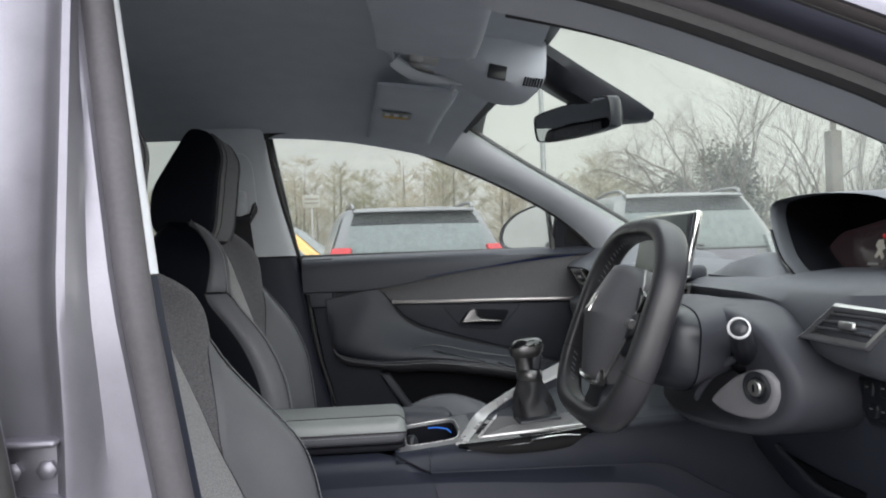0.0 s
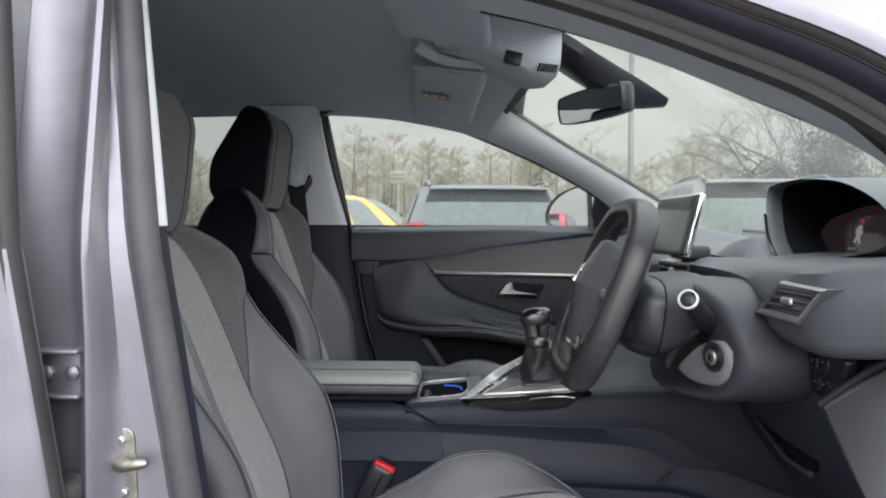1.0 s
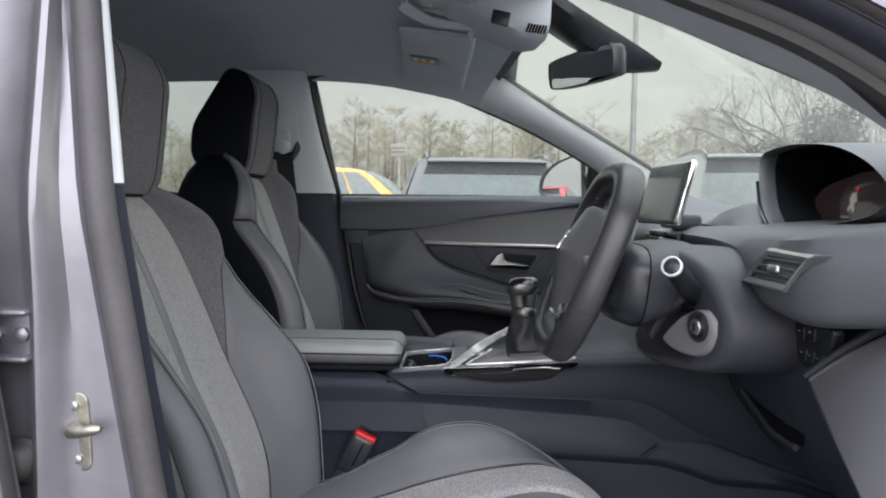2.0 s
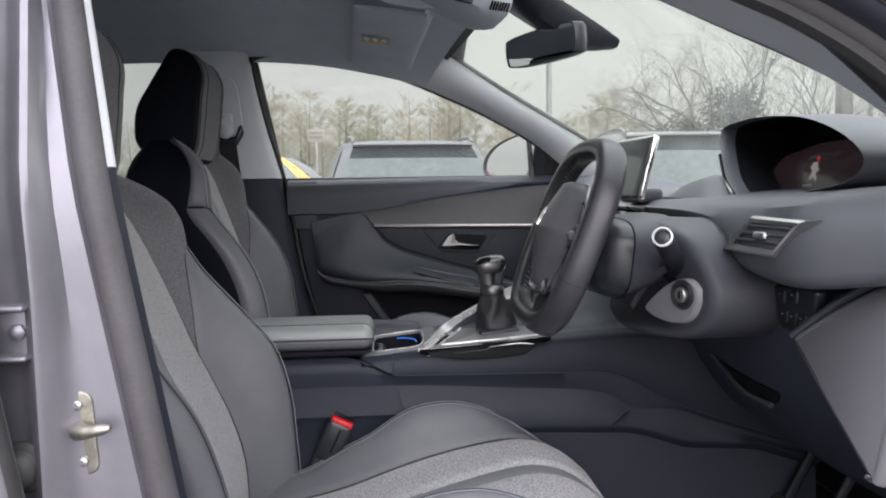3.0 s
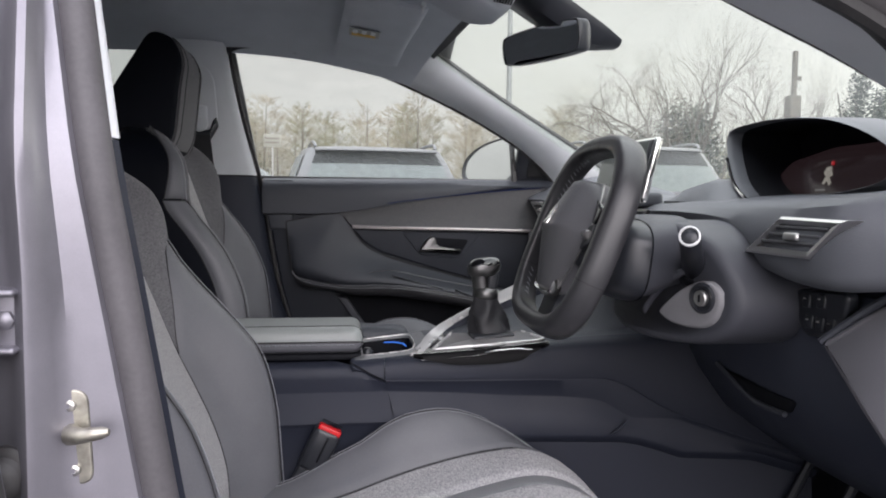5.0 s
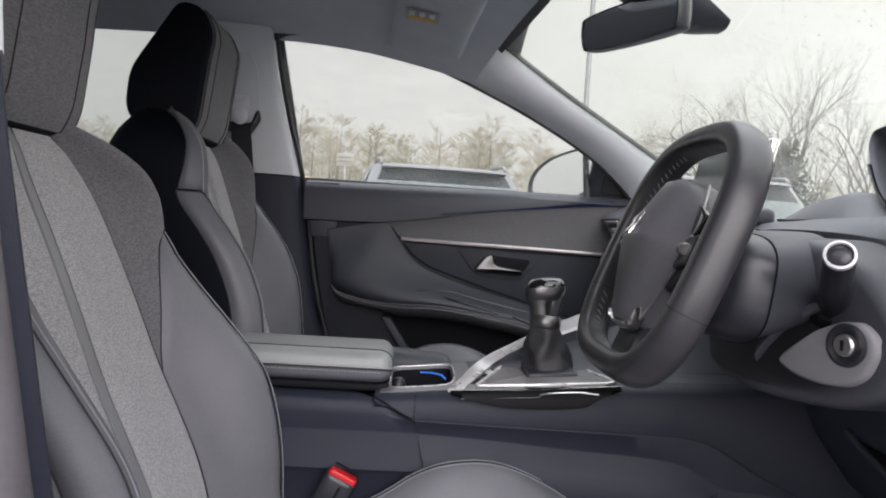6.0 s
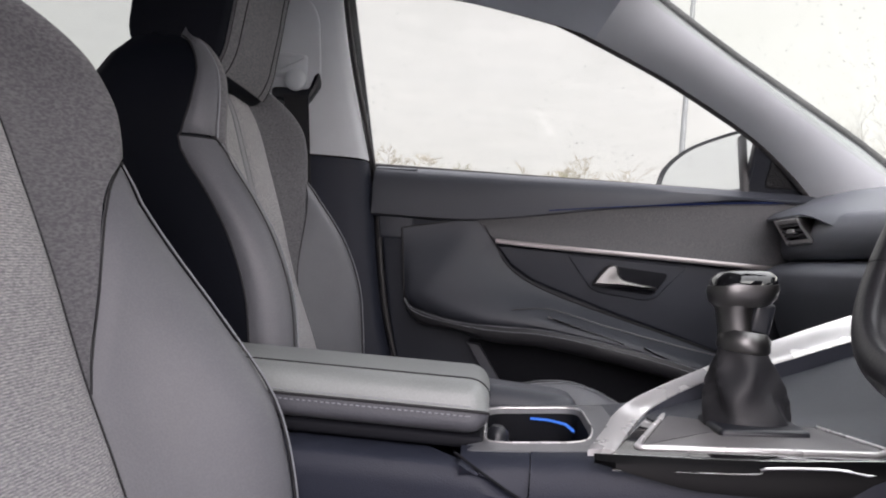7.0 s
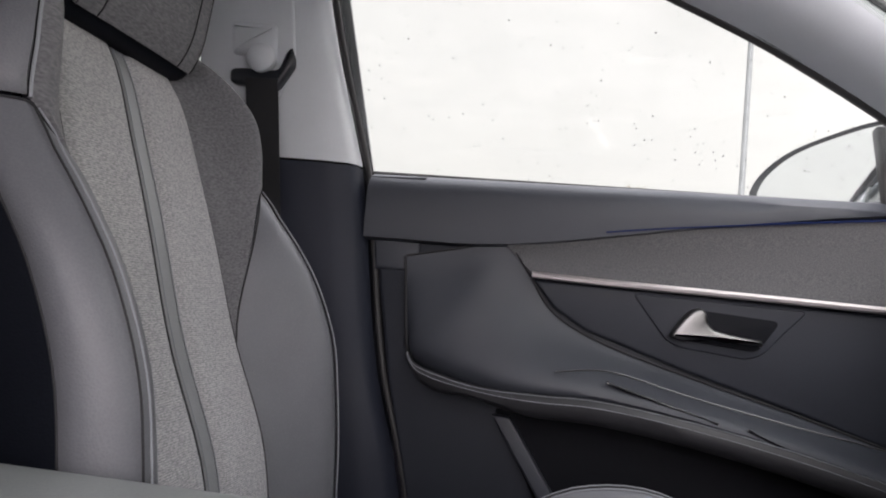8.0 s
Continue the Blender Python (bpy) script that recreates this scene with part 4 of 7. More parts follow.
def back_at(u, z, puff=0.0):
    """A point of the backrest's face: u from -1 to 1 across, z up."""
    a = abs(u)
    wing = max(0.0, (a - 0.46) / 0.32)
    rise = (1 - math.cos(math.pi * min(wing, 1))) / 2
    x = lin(FACE, z) + (lin(WING, z) - lin(FACE, z)) * rise * (NEAR if u < 0 else 1.0)
    turn = max(0.0, (a - 0.80) / 0.20)
    x -= 0.044 * turn ** 1.8
    y = lin(HALF, z) * (a / 0.80 * 0.91 if a < 0.80 else 0.91 + 0.09 * math.sin(math.pi / 2 * turn))
    return np.array((x + puff * (1 - turn), math.copysign(1, u) * (y + puff * turn), z))


def panel(at, u0, u1, z0, z1, nu=10, nz=26, puff=0.006, edge=0.13):
    """A padded panel between the lines u0(z) and u1(z), swollen in its middle."""
    rows = []
    for i in range(nz + 1):
        f = i / nz
        row = []
        for j in range(nu + 1):
            g = j / nu
            a, b = (u0(f) if callable(u0) else u0), (u1(f) if callable(u1) else u1)
            c, d = (z0(g) if callable(z0) else z0), (z1(g) if callable(z1) else z1)
            s = min(1, min(f, 1 - f) / (edge * 0.35), min(g, 1 - g) / edge)
            row.append(at(a + (b - a) * g, c + (d - c) * f, puff * (1 - (1 - s) ** 2)))
        rows.append(row)
    return rows


# cushion tables along x: face height at the middle, bolster height, half width
SEAT_MID = [(-0.16, 0.500), (0.0, 0.524), (0.10, 0.552), (0.20, 0.580), (0.30, 0.604), (0.35, 0.609), (0.40, 0.597), (0.44, 0.572), (0.48, 0.53), (0.525, 0.44)]
SEAT_WING = [(-0.16, 0.520), (-0.06, 0.545), (0.02, 0.585), (0.068, 0.608), (0.113, 0.638), (0.158, 0.656), (0.225, 0.662), (0.281, 0.648), (0.338, 0.620), (0.378, 0.592), (0.42, 0.560), (0.47, 0.510), (0.525, 0.43)]
SEAT_HALF = [(-0.16, 0.212), (0.10, 0.236), (0.30, 0.242), (0.40, 0.238), (0.46, 0.222), (0.525, 0.19)]


def cushion_at(u, x, puff=0.0):
    a = abs(u)
    rise = (1 - math.cos(math.pi * min(max(0.0, (a - 0.52) / 0.36), 1))) / 2
    z = lin(SEAT_MID, x) + (lin(SEAT_WING, x) - lin(SEAT_MID, x)) * rise
    z -= 0.06 * max(0.0, (a - 0.88) / 0.12) ** 2.2
    return np.array((x, math.copysign(1, u) * a * lin(SEAT_HALF, x), z + puff))


def line_of(rows, j):
    return [r[j] for r in rows]


def car_seat(label, rest=0.0, wrapped=False, mid_u=0.0):
    seat = thing("car_seat", (0, 0, 0.27), label, "car seat", "front seats")
    # inner shells, closed volumes just under the covers
    rows = []
    for z in np.linspace(0.50, TOP - 0.002, 26):
        front = [back_at(u, z) - np.array((0.010, 0, 0)) for u in np.linspace(-1, 1, 41)]
        h, r = lin(HALF, z), lin(REAR, z)
        x0 = front[-1][0]
        back = [np.array((x0 + (r - x0) * a, h * b, z)) for a, b in ((0.35, 1.0), (0.7, 0.97), (0.92, 0.88), (1.0, 0.6), (1.0, 0.0), (1.0, -0.6), (0.92, -0.88), (0.7, -0.97), (0.35, -1.0))]
        rows.append(front + back)
    part("backrest_shell", skin(rows, wrap=True, caps=True), LEATHER_SIDE, seat, "black vinyl seat sides and back")
    rows = []
    for x in np.linspace(-0.20, 0.522, 24):
        top_ = [cushion_at(u, x) - np.array((0, 0, 0.010)) for u in np.linspace(-1, 1, 25)]
        h = lin(SEAT_HALF, x)
        lo = 0.36 if x < 0.42 else 0.36 + 0.9 * (x - 0.42)
        rows.append(top_ + [np.array((x, h * b, lo + (top_[-1][2] - lo) * a)) for a, b in ((0.5, 1.0), (0.1, 0.97), (0.0, 0.85), (0.0, -0.85), (0.1, -0.97), (0.5, -1.0))])
    part("cushion_shell", skin(rows, wrap=True, caps=True), LEATHER_SIDE, seat, "black vinyl seat base sides")
    # the cloth and leather cover panels of the backrest
    strap = panel(back_at, mid_u - 0.052, mid_u + 0.052, 0.51, TOP - 0.028, nu=8, puff=0.003)
    part("centre_strap", thick(strap, -0.012), STRAP, seat, "narrow grey leather strap with stitching")
    for j in (0, 8):
        part("strap_seam", tube([p + np.array((0.001, 0, 0)) for p in line_of(strap, j)], 0.0013, 6), SEAM, seat)
    for j in (1, 7):
        part("strap_stitching", tube([p + np.array((0.0008, 0, 0)) for p in line_of(strap, j)], 0.0005, 5), THREAD, seat)
    for s in (1, -1):
        cloth = panel(back_at, mid_u + s * 0.056, lambda f, s=s: s * (0.50 - 0.03 * f), 0.51, TOP - 0.03, nu=14, puff=0.007)
        part("centre_cloth", thick(cloth, -0.012 * s), CLOTH, seat, "ribbed light grey cloth panel")
        corner = lambda g: lin(MEET, 0.49 + 0.51 * g)
        low = panel(back_at, lambda f, s=s: s * (0.505 - 0.02 * f), s * 1.0, 0.50, corner, nu=24, nz=30, puff=0.008, edge=0.10)
        part("bolster", thick(low, -0.014 * s), LEATHER, seat, "smooth dark grey leather bolster")
        felt = panel(back_at, lambda f, s=s: s * (0.485 - 0.02 * f), s * 0.83, lambda g: lin(MEET, 0.485 + 0.345 * g) + 0.004, lambda g: TOP - 0.003, nu=16, nz=26, puff=0.006)
        part("shoulder", thick(felt, -0.014 * s), FELT, seat, "dark grey felt shoulder panel")
        strip = panel(back_at, s * 0.835, lambda f, s=s: s * (0.99 - 0.10 * f), 1.000, TOP - 0.004, nu=8, nz=18, puff=0.005)
        part("shoulder_side", thick(strip, -0.014 * s), LEATHER, seat, "grey leather shoulder side")
        part("bolster_stitching", tube([p + np.array((0.0045, 0, 0)) for p in line_of(low, 15)], 0.0008, 5), THREAD, seat, "grey stitching")
        part("bolster_piping", tube([p + np.array((0.003, 0, 0)) for p in line_of(low, 16)], 0.0009, 6), SEAM, seat)
        part("side_piping", tube(line_of(low, 24) + line_of(strip, 8), 0.0013, 6), SEAM, seat)
        part("shoulder_seam", tube([p + np.array((0.002, 0, 0)) for p in low[-1]], 0.0010, 6), SEAM, seat)
        part("shoulder_piping", tube([p + np.array((0.002, 0, 0)) for p in line_of(felt, 16)], 0.0014, 6), THREAD, seat, "pale piping")
        part("panel_piping", tube([p + np.array((0.001, 0, 0)) for p in line_of(low, 0)] + [p + np.array((0.001, 0, 0)) for p in line_of(felt, 0)], 0.0009, 6), SEAM, seat)
    if wrapped:
        flap = [[back_at(-1.0, z) + np.array((-0.012 * k, -0.004 if k else 0.0, 0.0)) for k in range(9)] for z in np.linspace(0.50, 0.99, 20)]
        part("bolster_side", thick(flap, 0.006), LEATHER, seat, "grey leather on the outer seat side")
    part("top_seam", tube([back_at(u, TOP - 0.027, 0.003) for u in np.linspace(-0.46, 0.46, 14)], 0.0013, 6), SEAM, seat)
    # cushion covers
    for s in (1, -1):
        mid = panel(cushion_at, s * 0.090, s * 0.60, -0.10, 0.515, nu=14, puff=0.008)
        part("cushion_cloth", thick(mid, 0.012 * s), CUSHION_CLOTH, seat, "flecked light grey cloth cushion panel")
    mid = panel(cushion_at, -0.086, 0.086, -0.10, 0.515, nu=8, puff=0.003)
    part("cushion_strap", thick(mid, 0.012), STRAP, seat, "narrow grey leather strap")
    for s in (1, -1):
        low = panel(cushion_at, s * 0.60, s * 1.0, -0.14, 0.515, nu=18, nz=32, puff=0.008)
        part("cushion_bolster", thick(low, 0.014 * s), LEATHER, seat, "dark grey leather cushion bolster")
        part("cushion_piping", tube([p + np.array((0, 0, 0.0006)) for p in line_of(low, 12)], 0.0014, 6), SEAM, seat)
        for j, lift_ in ((11, 0.0012), (13, 0.0012)):
            part("cushion_stitching", tube([p + np.array((0, 0, lift_)) for p in line_of(low, j)], 0.0008, 5), THREAD, seat, "grey stitching")
        part("cushion_seam", tube([p + np.array((0, 0, 0.003)) for p in line_of(low, 0)], 0.0015, 6), SEAM, seat)
    # headrest: a leaning block with flat sides and a bowed felt face
    side_sec = rounded([(-0.382 + rest, 1.374), (-0.470 + rest, 1.228), (-0.474 + rest, 1.150), (-0.440 + rest, 1.108), (-0.350 + rest, 1.104), (-0.334 + rest, 1.140), (-0.322 + rest, 1.255), (-0.312 + rest, 1.312), (-0.336 + rest, 1.362)], 0.030, 4)
    cx, cz = -0.395 + rest, 1.235

    def rest_ring(v, out=0.0):
        k = lin([(0, 1.0), (0.90, 1.0), (0.965, 0.975), (1.0, 0.90)], abs(v))
        ring = []
        for p in side_sec:
            fore = min(max((p[0] - cx - 0.02) / 0.05, 0), 1)
            bow = 0.010 * fore * (1 - abs(v) ** 2.4) * (1 - abs(p[1] - 1.21) / 0.20)
            taper_ = 1 - 0.10 * max(p[1] - cz, 0) / 0.14
            ring.append((cx + (p[0] - cx) * k + bow + out, 0.116 * v * taper_, cz + (p[1] - cz) * (1 - 0.5 * (1 - k))))
        return ring

    part("headrest", skin([rest_ring(v) for v in (-1, -0.985, -0.965, -0.93, -0.88, -0.75, -0.5, -0.25, 0, 0.25, 0.5, 0.75, 0.88, 0.93, 0.965, 0.985, 1)], wrap=True, caps=True), LEATHER_SIDE, seat, "black headrest")
    front = [rest_ring(v, 0.004)[23:43] for v in np.linspace(-0.90, 0.90, 15)]
    part("headrest_face", thick(front, 0.010), FELT, seat, "dark grey felt headrest face")
    for v in (0, 2, -3, -1):
        part("headrest_piping", tube([(p[0] + 0.001, p[1], p[2]) for p in front[v]], 0.0008, 6), SEAM, seat)
    for y in (-0.045, 0.045):
        part("headrest_post", tube([(-0.43, y, 1.05), (-0.43, y, 1.15)], 0.006, 8), CHROME, seat, "chrome headrest post")
    part("recline_cover", put(block(0.20, 0.03, 0.11, 0.02), pose(-0.16, -0.235, 0.46, 0, -12)), PLASTIC, seat, "black plastic hinge cover")
    for y in (-0.2, 0.2):
        part("slide_rail", put(block(0.62, 0.05, 0.09, 0.01), pose(0.16, y, 0.315)), DEEP, seat, "black seat rail")
    return seat


driver_seat = car_seat("grey leather and cloth driver's seat beside the open door", -0.028, True, -0.17)
driver_seat.name = "driver_seat"
driver_seat.matrix_basis = Matrix.Translation((0, -0.350, 0.27))
# the passenger's backrest is set a little further back, its bolsters unworn
NEAR, TOP = 1.0, 1.162
REAR = [(0.50, -0.30), (0.70, -0.36), (0.90, -0.44), (1.0, -0.476), (1.05, -0.482), (1.10, -0.468), (1.135, -0.448), (1.162, -0.425)]
FACE = [(0.50, -0.190), (0.68, -0.216), (0.81, -0.267), (0.925, -0.303), (1.01, -0.332), (1.09, -0.362), (1.162, -0.412)]
WING = [(0.50, -0.150), (0.61, -0.156), (0.67, -0.160), (0.74, -0.168), (0.81, -0.180), (0.88, -0.209), (0.93, -0.242), (0.965, -0.270), (0.99, -0.284), (1.05, -0.290), (1.09, -0.302), (1.13, -0.338), (1.162, -0.392)]
HALF = [(0.50, 0.222), (0.62, 0.235), (0.75, 0.240), (0.90, 0.238), (0.97, 0.232), (1.03, 0.228), (1.08, 0.216), (1.12, 0.188), (1.145, 0.150), (1.162, 0.100)]
passenger_seat = car_seat("grey leather and cloth passenger seat with black sides")
passenger_seat.matrix_basis = Matrix.Translation((-0.010, 0.329, 0.333))
passenger_seat.name = "passenger_seat"
tagged(passenger_seat, "grey leather and cloth passenger seat with black sides")

buckle = thing("belt_buckle", (0.0, -0.14, 0.58), "black seat belt buckle with a red release button", "belt buckle")
bm_ = pose(-0.012, -0.140, 0.602, 0, 26, 0)
part("body", put(block(0.052, 0.030, 0.082, 0.008), bm_), SATIN, buckle, "black buckle body")
part("release_button", put(block(0.044, 0.020, 0.012, 0.003), bm_ @ pose(0.001, -0.002, 0.041)), RED, buckle, "red release button")
part("slot", put(block(0.040, 0.004, 0.002, 0.001), bm_ @ pose(0.002, 0.008, 0.0518)), DEEP, buckle)
part("groove", put(block(0.004, 0.003, 0.05, 0.001), bm_ @ pose(0.004, -0.0155, 0.005)), DEEP, buckle)
part("stem", put(block(0.038, 0.014, 0.10, 0.006), bm_ @ pose(-0.004, 0, -0.075)), SATIN, buckle, "black webbing stem")

# rear bench, mostly hidden behind the front seats
bench = thing("rear_bench", (-1.2, 0, 0.3), "dark grey rear bench behind the front seats", "bench seat")
part("cushion", put(block(0.50, 1.30, 0.20, 0.05), pose(-1.05, 0, 0.46, 0, -6)), LEATHER_SIDE, bench)
part("backrest", put(block(0.16, 1.30, 0.60, 0.05), pose(-1.42, 0, 0.76, 0, -18)), LEATHER_SIDE, bench)
# ---------------------------------------------------------------- centre console
console = thing("centre_console", (0.2, 0, 0.28), "dark grey centre console between the front seats", "console")


def ridge(x):
    """Top edge of the console's side wall."""
    return lin([(-0.25, 0.752), (0.03, 0.757), (0.06, 0.759), (0.11, 0.763), (0.20, 0.771), (0.40, 0.787), (0.50, 0.796), (0.62, 0.802), (0.85, 0.81)], x)


def flank(x, s):
    """Section of the console's side: upper panel, groove, undercut, swelling knee panel, toe."""
    z = ridge(x)
    w = lin([(-0.25, 0.118), (0.05, 0.122), (0.20, 0.128), (0.45, 0.132), (0.70, 0.150), (0.95, 0.20)], x)
    groove = lin([(0.05, 0.728), (0.27, 0.725), (0.46, 0.722), (0.56, 0.716), (0.66, 0.662), (0.77, 0.622), (0.95, 0.57)], x)
    crease_ = min(lin([(0.05, 0.702), (0.20, 0.698), (0.35, 0.688), (0.53, 0.676), (0.575, 0.652), (0.60, 0.640)], x), groove - 0.012)
    toe = lin([(0.05, 0.630), (0.20, 0.615), (0.52, 0.604), (0.60, 0.600), (0.70, 0.57)], x)
    toe = min(toe, crease_ - 0.02)
    dent = 0.012 * math.exp(-((x - 0.30) / 0.30) ** 4)
    lean_ = max(0.0, 1 - (x - 0.11) / 0.12)
    sec = [(x, s * (w - 0.030), z + 0.002), (x, s * (w - 0.012), z), (x, s * (w - 0.002), z - 0.006), (x, s * (w + 0.002), z - 0.014), (x, s * (w + 0.008), groove + 0.003), (x, s * (w + 0.007), groove + 0.0005), (x, s * (w + 0.003), groove),
            (x, s * (w + 0.004), groove - 0.003), (x, s * (w - dent), crease_ + 0.002), (x, s * (w - dent), crease_ - 0.002), (x, s * (w + 0.004), crease_ * 0.6 + toe * 0.4), (x, s * (w + 0.010), toe + 0.008), (x, s * (w + 0.008), toe), (x, s * (w - 0.004), toe - 0.012), (x, s * (w - 0.002), 0.50), (x, s * (w + 0.010), 0.30)]
    return [(p[0] + lean_ * 0.26 * max(0.0, groove - p[2]), p[1], p[2]) for p in sec]


for s in (-1, 1):
    part("front_side", thick([flank(x, s) for x in np.linspace(0.110, 0.95, 44)], 0.004 * s), PLASTIC, console, "dark grained console side")
    part("front_shoulder", thick([[(x, s * y, z) for y, z in ((0.088, ridge(x) + 0.002), (0.108, ridge(x)), (0.118, ridge(x) - 0.006), (0.1225, ridge(x) - 0.012), (0.1245, lin([(0.046, 0.758), (0.075, 0.744), (0.106, 0.727), (0.112, 0.726)], x) - 0.003))] for x in np.linspace(0.047, 0.1095, 8)], 0.004 * s), PLASTIC, console, "dark shoulder beside the cup holder")
    rear_side = []
    for x in np.linspace(-0.30, 0.145, 18):
        w = 0.1195
        top_ = min(0.752, lin([(0.040, 0.754), (0.060, 0.748), (0.106, 0.726), (0.145, 0.722)], x))
        rear_side.append([(x, s * (w - (0.05 if x < 0.04 else 0.02)), top_), (x, s * (w - 0.006), top_), (x, s * w, top_ - 0.005), (x, s * (w + 0.003), min(0.728, top_ - 0.007)), (x, s * (w - 0.007), 0.703), (x, s * (w - 0.007), 0.699), (x, s * (w + 0.004), 0.652), (x, s * (w + 0.005), 0.644), (x, s * (w - 0.003), 0.634), (x, s * (w - 0.001), 0.56), (x, s * (w + 0.004), 0.30)])
    part("rear_side", thick(rear_side, 0.004 * s), PLASTIC, console, "dark console rear side")
    part("split_line", tube(spline([(0.042, s * 0.1195, 0.761), (0.062, s * 0.1235, 0.750), (0.090, s * 0.1255, 0.734), (0.108, s * 0.1275, 0.726)], 3), 0.0013, 6), DEEP, console)
part("knee_fold", tube(spline([(0.548, -0.150, 0.612), (0.566, -0.151, 0.622), (0.584, -0.150, 0.640)], 5), [0.001, 0.002, 0.003, 0.0035, 0.004, 0.004, 0.004, 0.0035, 0.003, 0.002, 0.001], 8), PLASTIC, console, "small moulded fold at the knee panel")
# upper deck with a well for the cups
deck = []
for x in np.linspace(0.045, 0.95, 30):
    z = ridge(x) + 0.001
    rise = lin([(0.16, 0.0), (0.25, 0.008), (0.40, 0.050), (0.55, 0.100), (0.70, 0.150)], x)
    deck.append([(x, y, z - 0.012 + (rise if y > 0.05 else rise * max(0, (y + 0.02)) / 0.07 * 0.6 if y > -0.02 else 0)) for y in (-0.120, -0.10, -0.06, -0.02, 0.02, 0.06, 0.09, 0.12)])
part("deck", thick([r for r in deck if r[0][0] > 0.185], -0.01), SOFT, console, "dark console deck")
cup_x0, cup_x1 = 0.068, 0.176
hole = rounded([(cup_x0, -0.086), (cup_x1 - 0.012, -0.086), (cup_x1, -0.03), (cup_x1, 0.08), (cup_x0, 0.08)], 0.024, 5)
outer = rounded([(0.052, -0.103), (0.195, -0.103), (0.205, -0.03), (0.205, 0.110), (0.052, 0.110)], 0.006, 5)
outer, hole = (outer if area2(outer) > 0 else outer[::-1]), (hole if area2(hole) > 0 else hole[::-1])
tilt = lambda p, h: (p[0], p[1], 0.766 + 0.10 * (p[0] - 0.12) + h)
part("cup_surround", skin([[tilt(p, -0.02) for p in outer], [tilt(p, 0.0) for p in outer], [tilt(p, 0.003) for p in hole], [tilt(p, -0.003) for p in inset(hole, 0.003)]], wrap=True, caps=False), mat("satin_grey_cup_trim", (0.13, 0.133, 0.138), 0.38, grain=600, cells=True, bump=0.15), console, "satin grey cup holder surround")
part("cup_well", skin([[tilt(p, -0.002) for p in inset(hole, 0.0025)], [tilt(p, -0.040) for p in inset(hole, 0.006)], [tilt(p, -0.075) for p in inset(hole, 0.014)]], wrap=True, caps=False), DEEP, console, "black cup holder well")
part("cup_ring", tube([tilt(p, 0.003) for p in hole], 0.0011, 8, closed=True), SILVER, console, "bright cup holder rim")
part("cup_floor", put(slab(inset(hole, 0.010), 0.004, 0.001), pose(0, 0, 0.692)), DEEP, console, "black cup holder floor")
for x, y in ((0.082, 0.020), (0.148, -0.050)):
    part("cup_grip", put(lathe([(0.012, 0), (0.014, 0.012), (0.012, 0.03), (0.006, 0.036)], 16), Matrix.Translation((x, y, 0.722))), SATIN, console, "cup grip finger")
part("blue_light", tube([(0.120, 0.074, 0.758), (0.140, 0.070, 0.759), (0.158, 0.050, 0.760), (0.163, 0.020, 0.760)], 0.0016, 6), glow("blue_light", (0.06, 0.24, 0.9), 0.6), console, "blue strip light in the cup well")
far_lid = put(block(0.16, 0.085, 0.050, 0.020), pose(0.100, 0.150, 0.758, 0, 3))
part("far_lid", far_lid, SOFT, console, "dark rounded side pad")

arm_rest = thing("armrest", (-0.07, 0, 0.755), "grey leather armrest lid with stitched seams", "armrest")
prof = []
for x, q in [(x, 0.0) for x in np.linspace(-0.30, 0.048, 16)] + [(0.048 + 0.022 * math.sin(k * math.pi / 14), 1 - math.cos(k * math.pi / 14)) for k in range(1, 8)]:
    w = 0.082 - 0.016 * q
    drop, lift = 0.020 * q, 0.014 * q
    prof.append([(x, y, z) for y, z in spline([(-w, 0.774 + lift), (-w - 0.002, 0.786 + 0.3 * lift), (-w + 0.001, 0.801 - drop), (-w + 0.008, 0.812 - drop), (-w + 0.030, 0.817 - drop), (0.0, 0.818 - drop), (w - 0.030, 0.817 - drop), (w - 0.008, 0.812 - drop), (w - 0.001, 0.801 - drop), (w + 0.002, 0.786 + 0.3 * lift), (w, 0.774 + lift), (w - 0.02, 0.766 + lift), (0, 0.766 + lift), (-w + 0.02, 0.766 + lift)], 3, closed=True)])
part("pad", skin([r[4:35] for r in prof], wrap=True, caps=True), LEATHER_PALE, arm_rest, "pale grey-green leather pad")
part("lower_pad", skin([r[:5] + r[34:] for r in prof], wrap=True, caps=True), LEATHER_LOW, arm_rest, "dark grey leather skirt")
for k, m_, r_ in ((4, SEAM, 0.0016), (12, SEAM, 0.0009), (36, SEAM, 0.0011)):
    part("seam", tube([np.array(r[k]) + np.array((0, -0.0006, 0.0004)) for r in prof], r_, 5), m_, arm_rest)
for k, dz in ((4, 0.0045), (4, -0.0045)):
    for i in range(1, len(prof) - 7):
        a, b = np.array(prof[i][k]), np.array(prof[i + 1][k])
        for f in (0.0, 0.25, 0.5, 0.75):
            p = a + (b - a) * f + np.array((0, -0.0012, dz))
            part("stitch", tube([p, p + (b - a) * 0.07 + np.array((0, -0.0004, 0)), p + (b - a) * 0.14], 0.0006, 4), THREAD, arm_rest)
part("base", put(block(0.37, 0.160, 0.012, 0.004), pose(-0.118, 0, 0.761)), DEEP, arm_rest, "black lid base")

shifter = thing("gear_lever", (0.33, 0.01, 0.775), "gear lever with chrome and black knob over a leather gaiter", "gear lever")
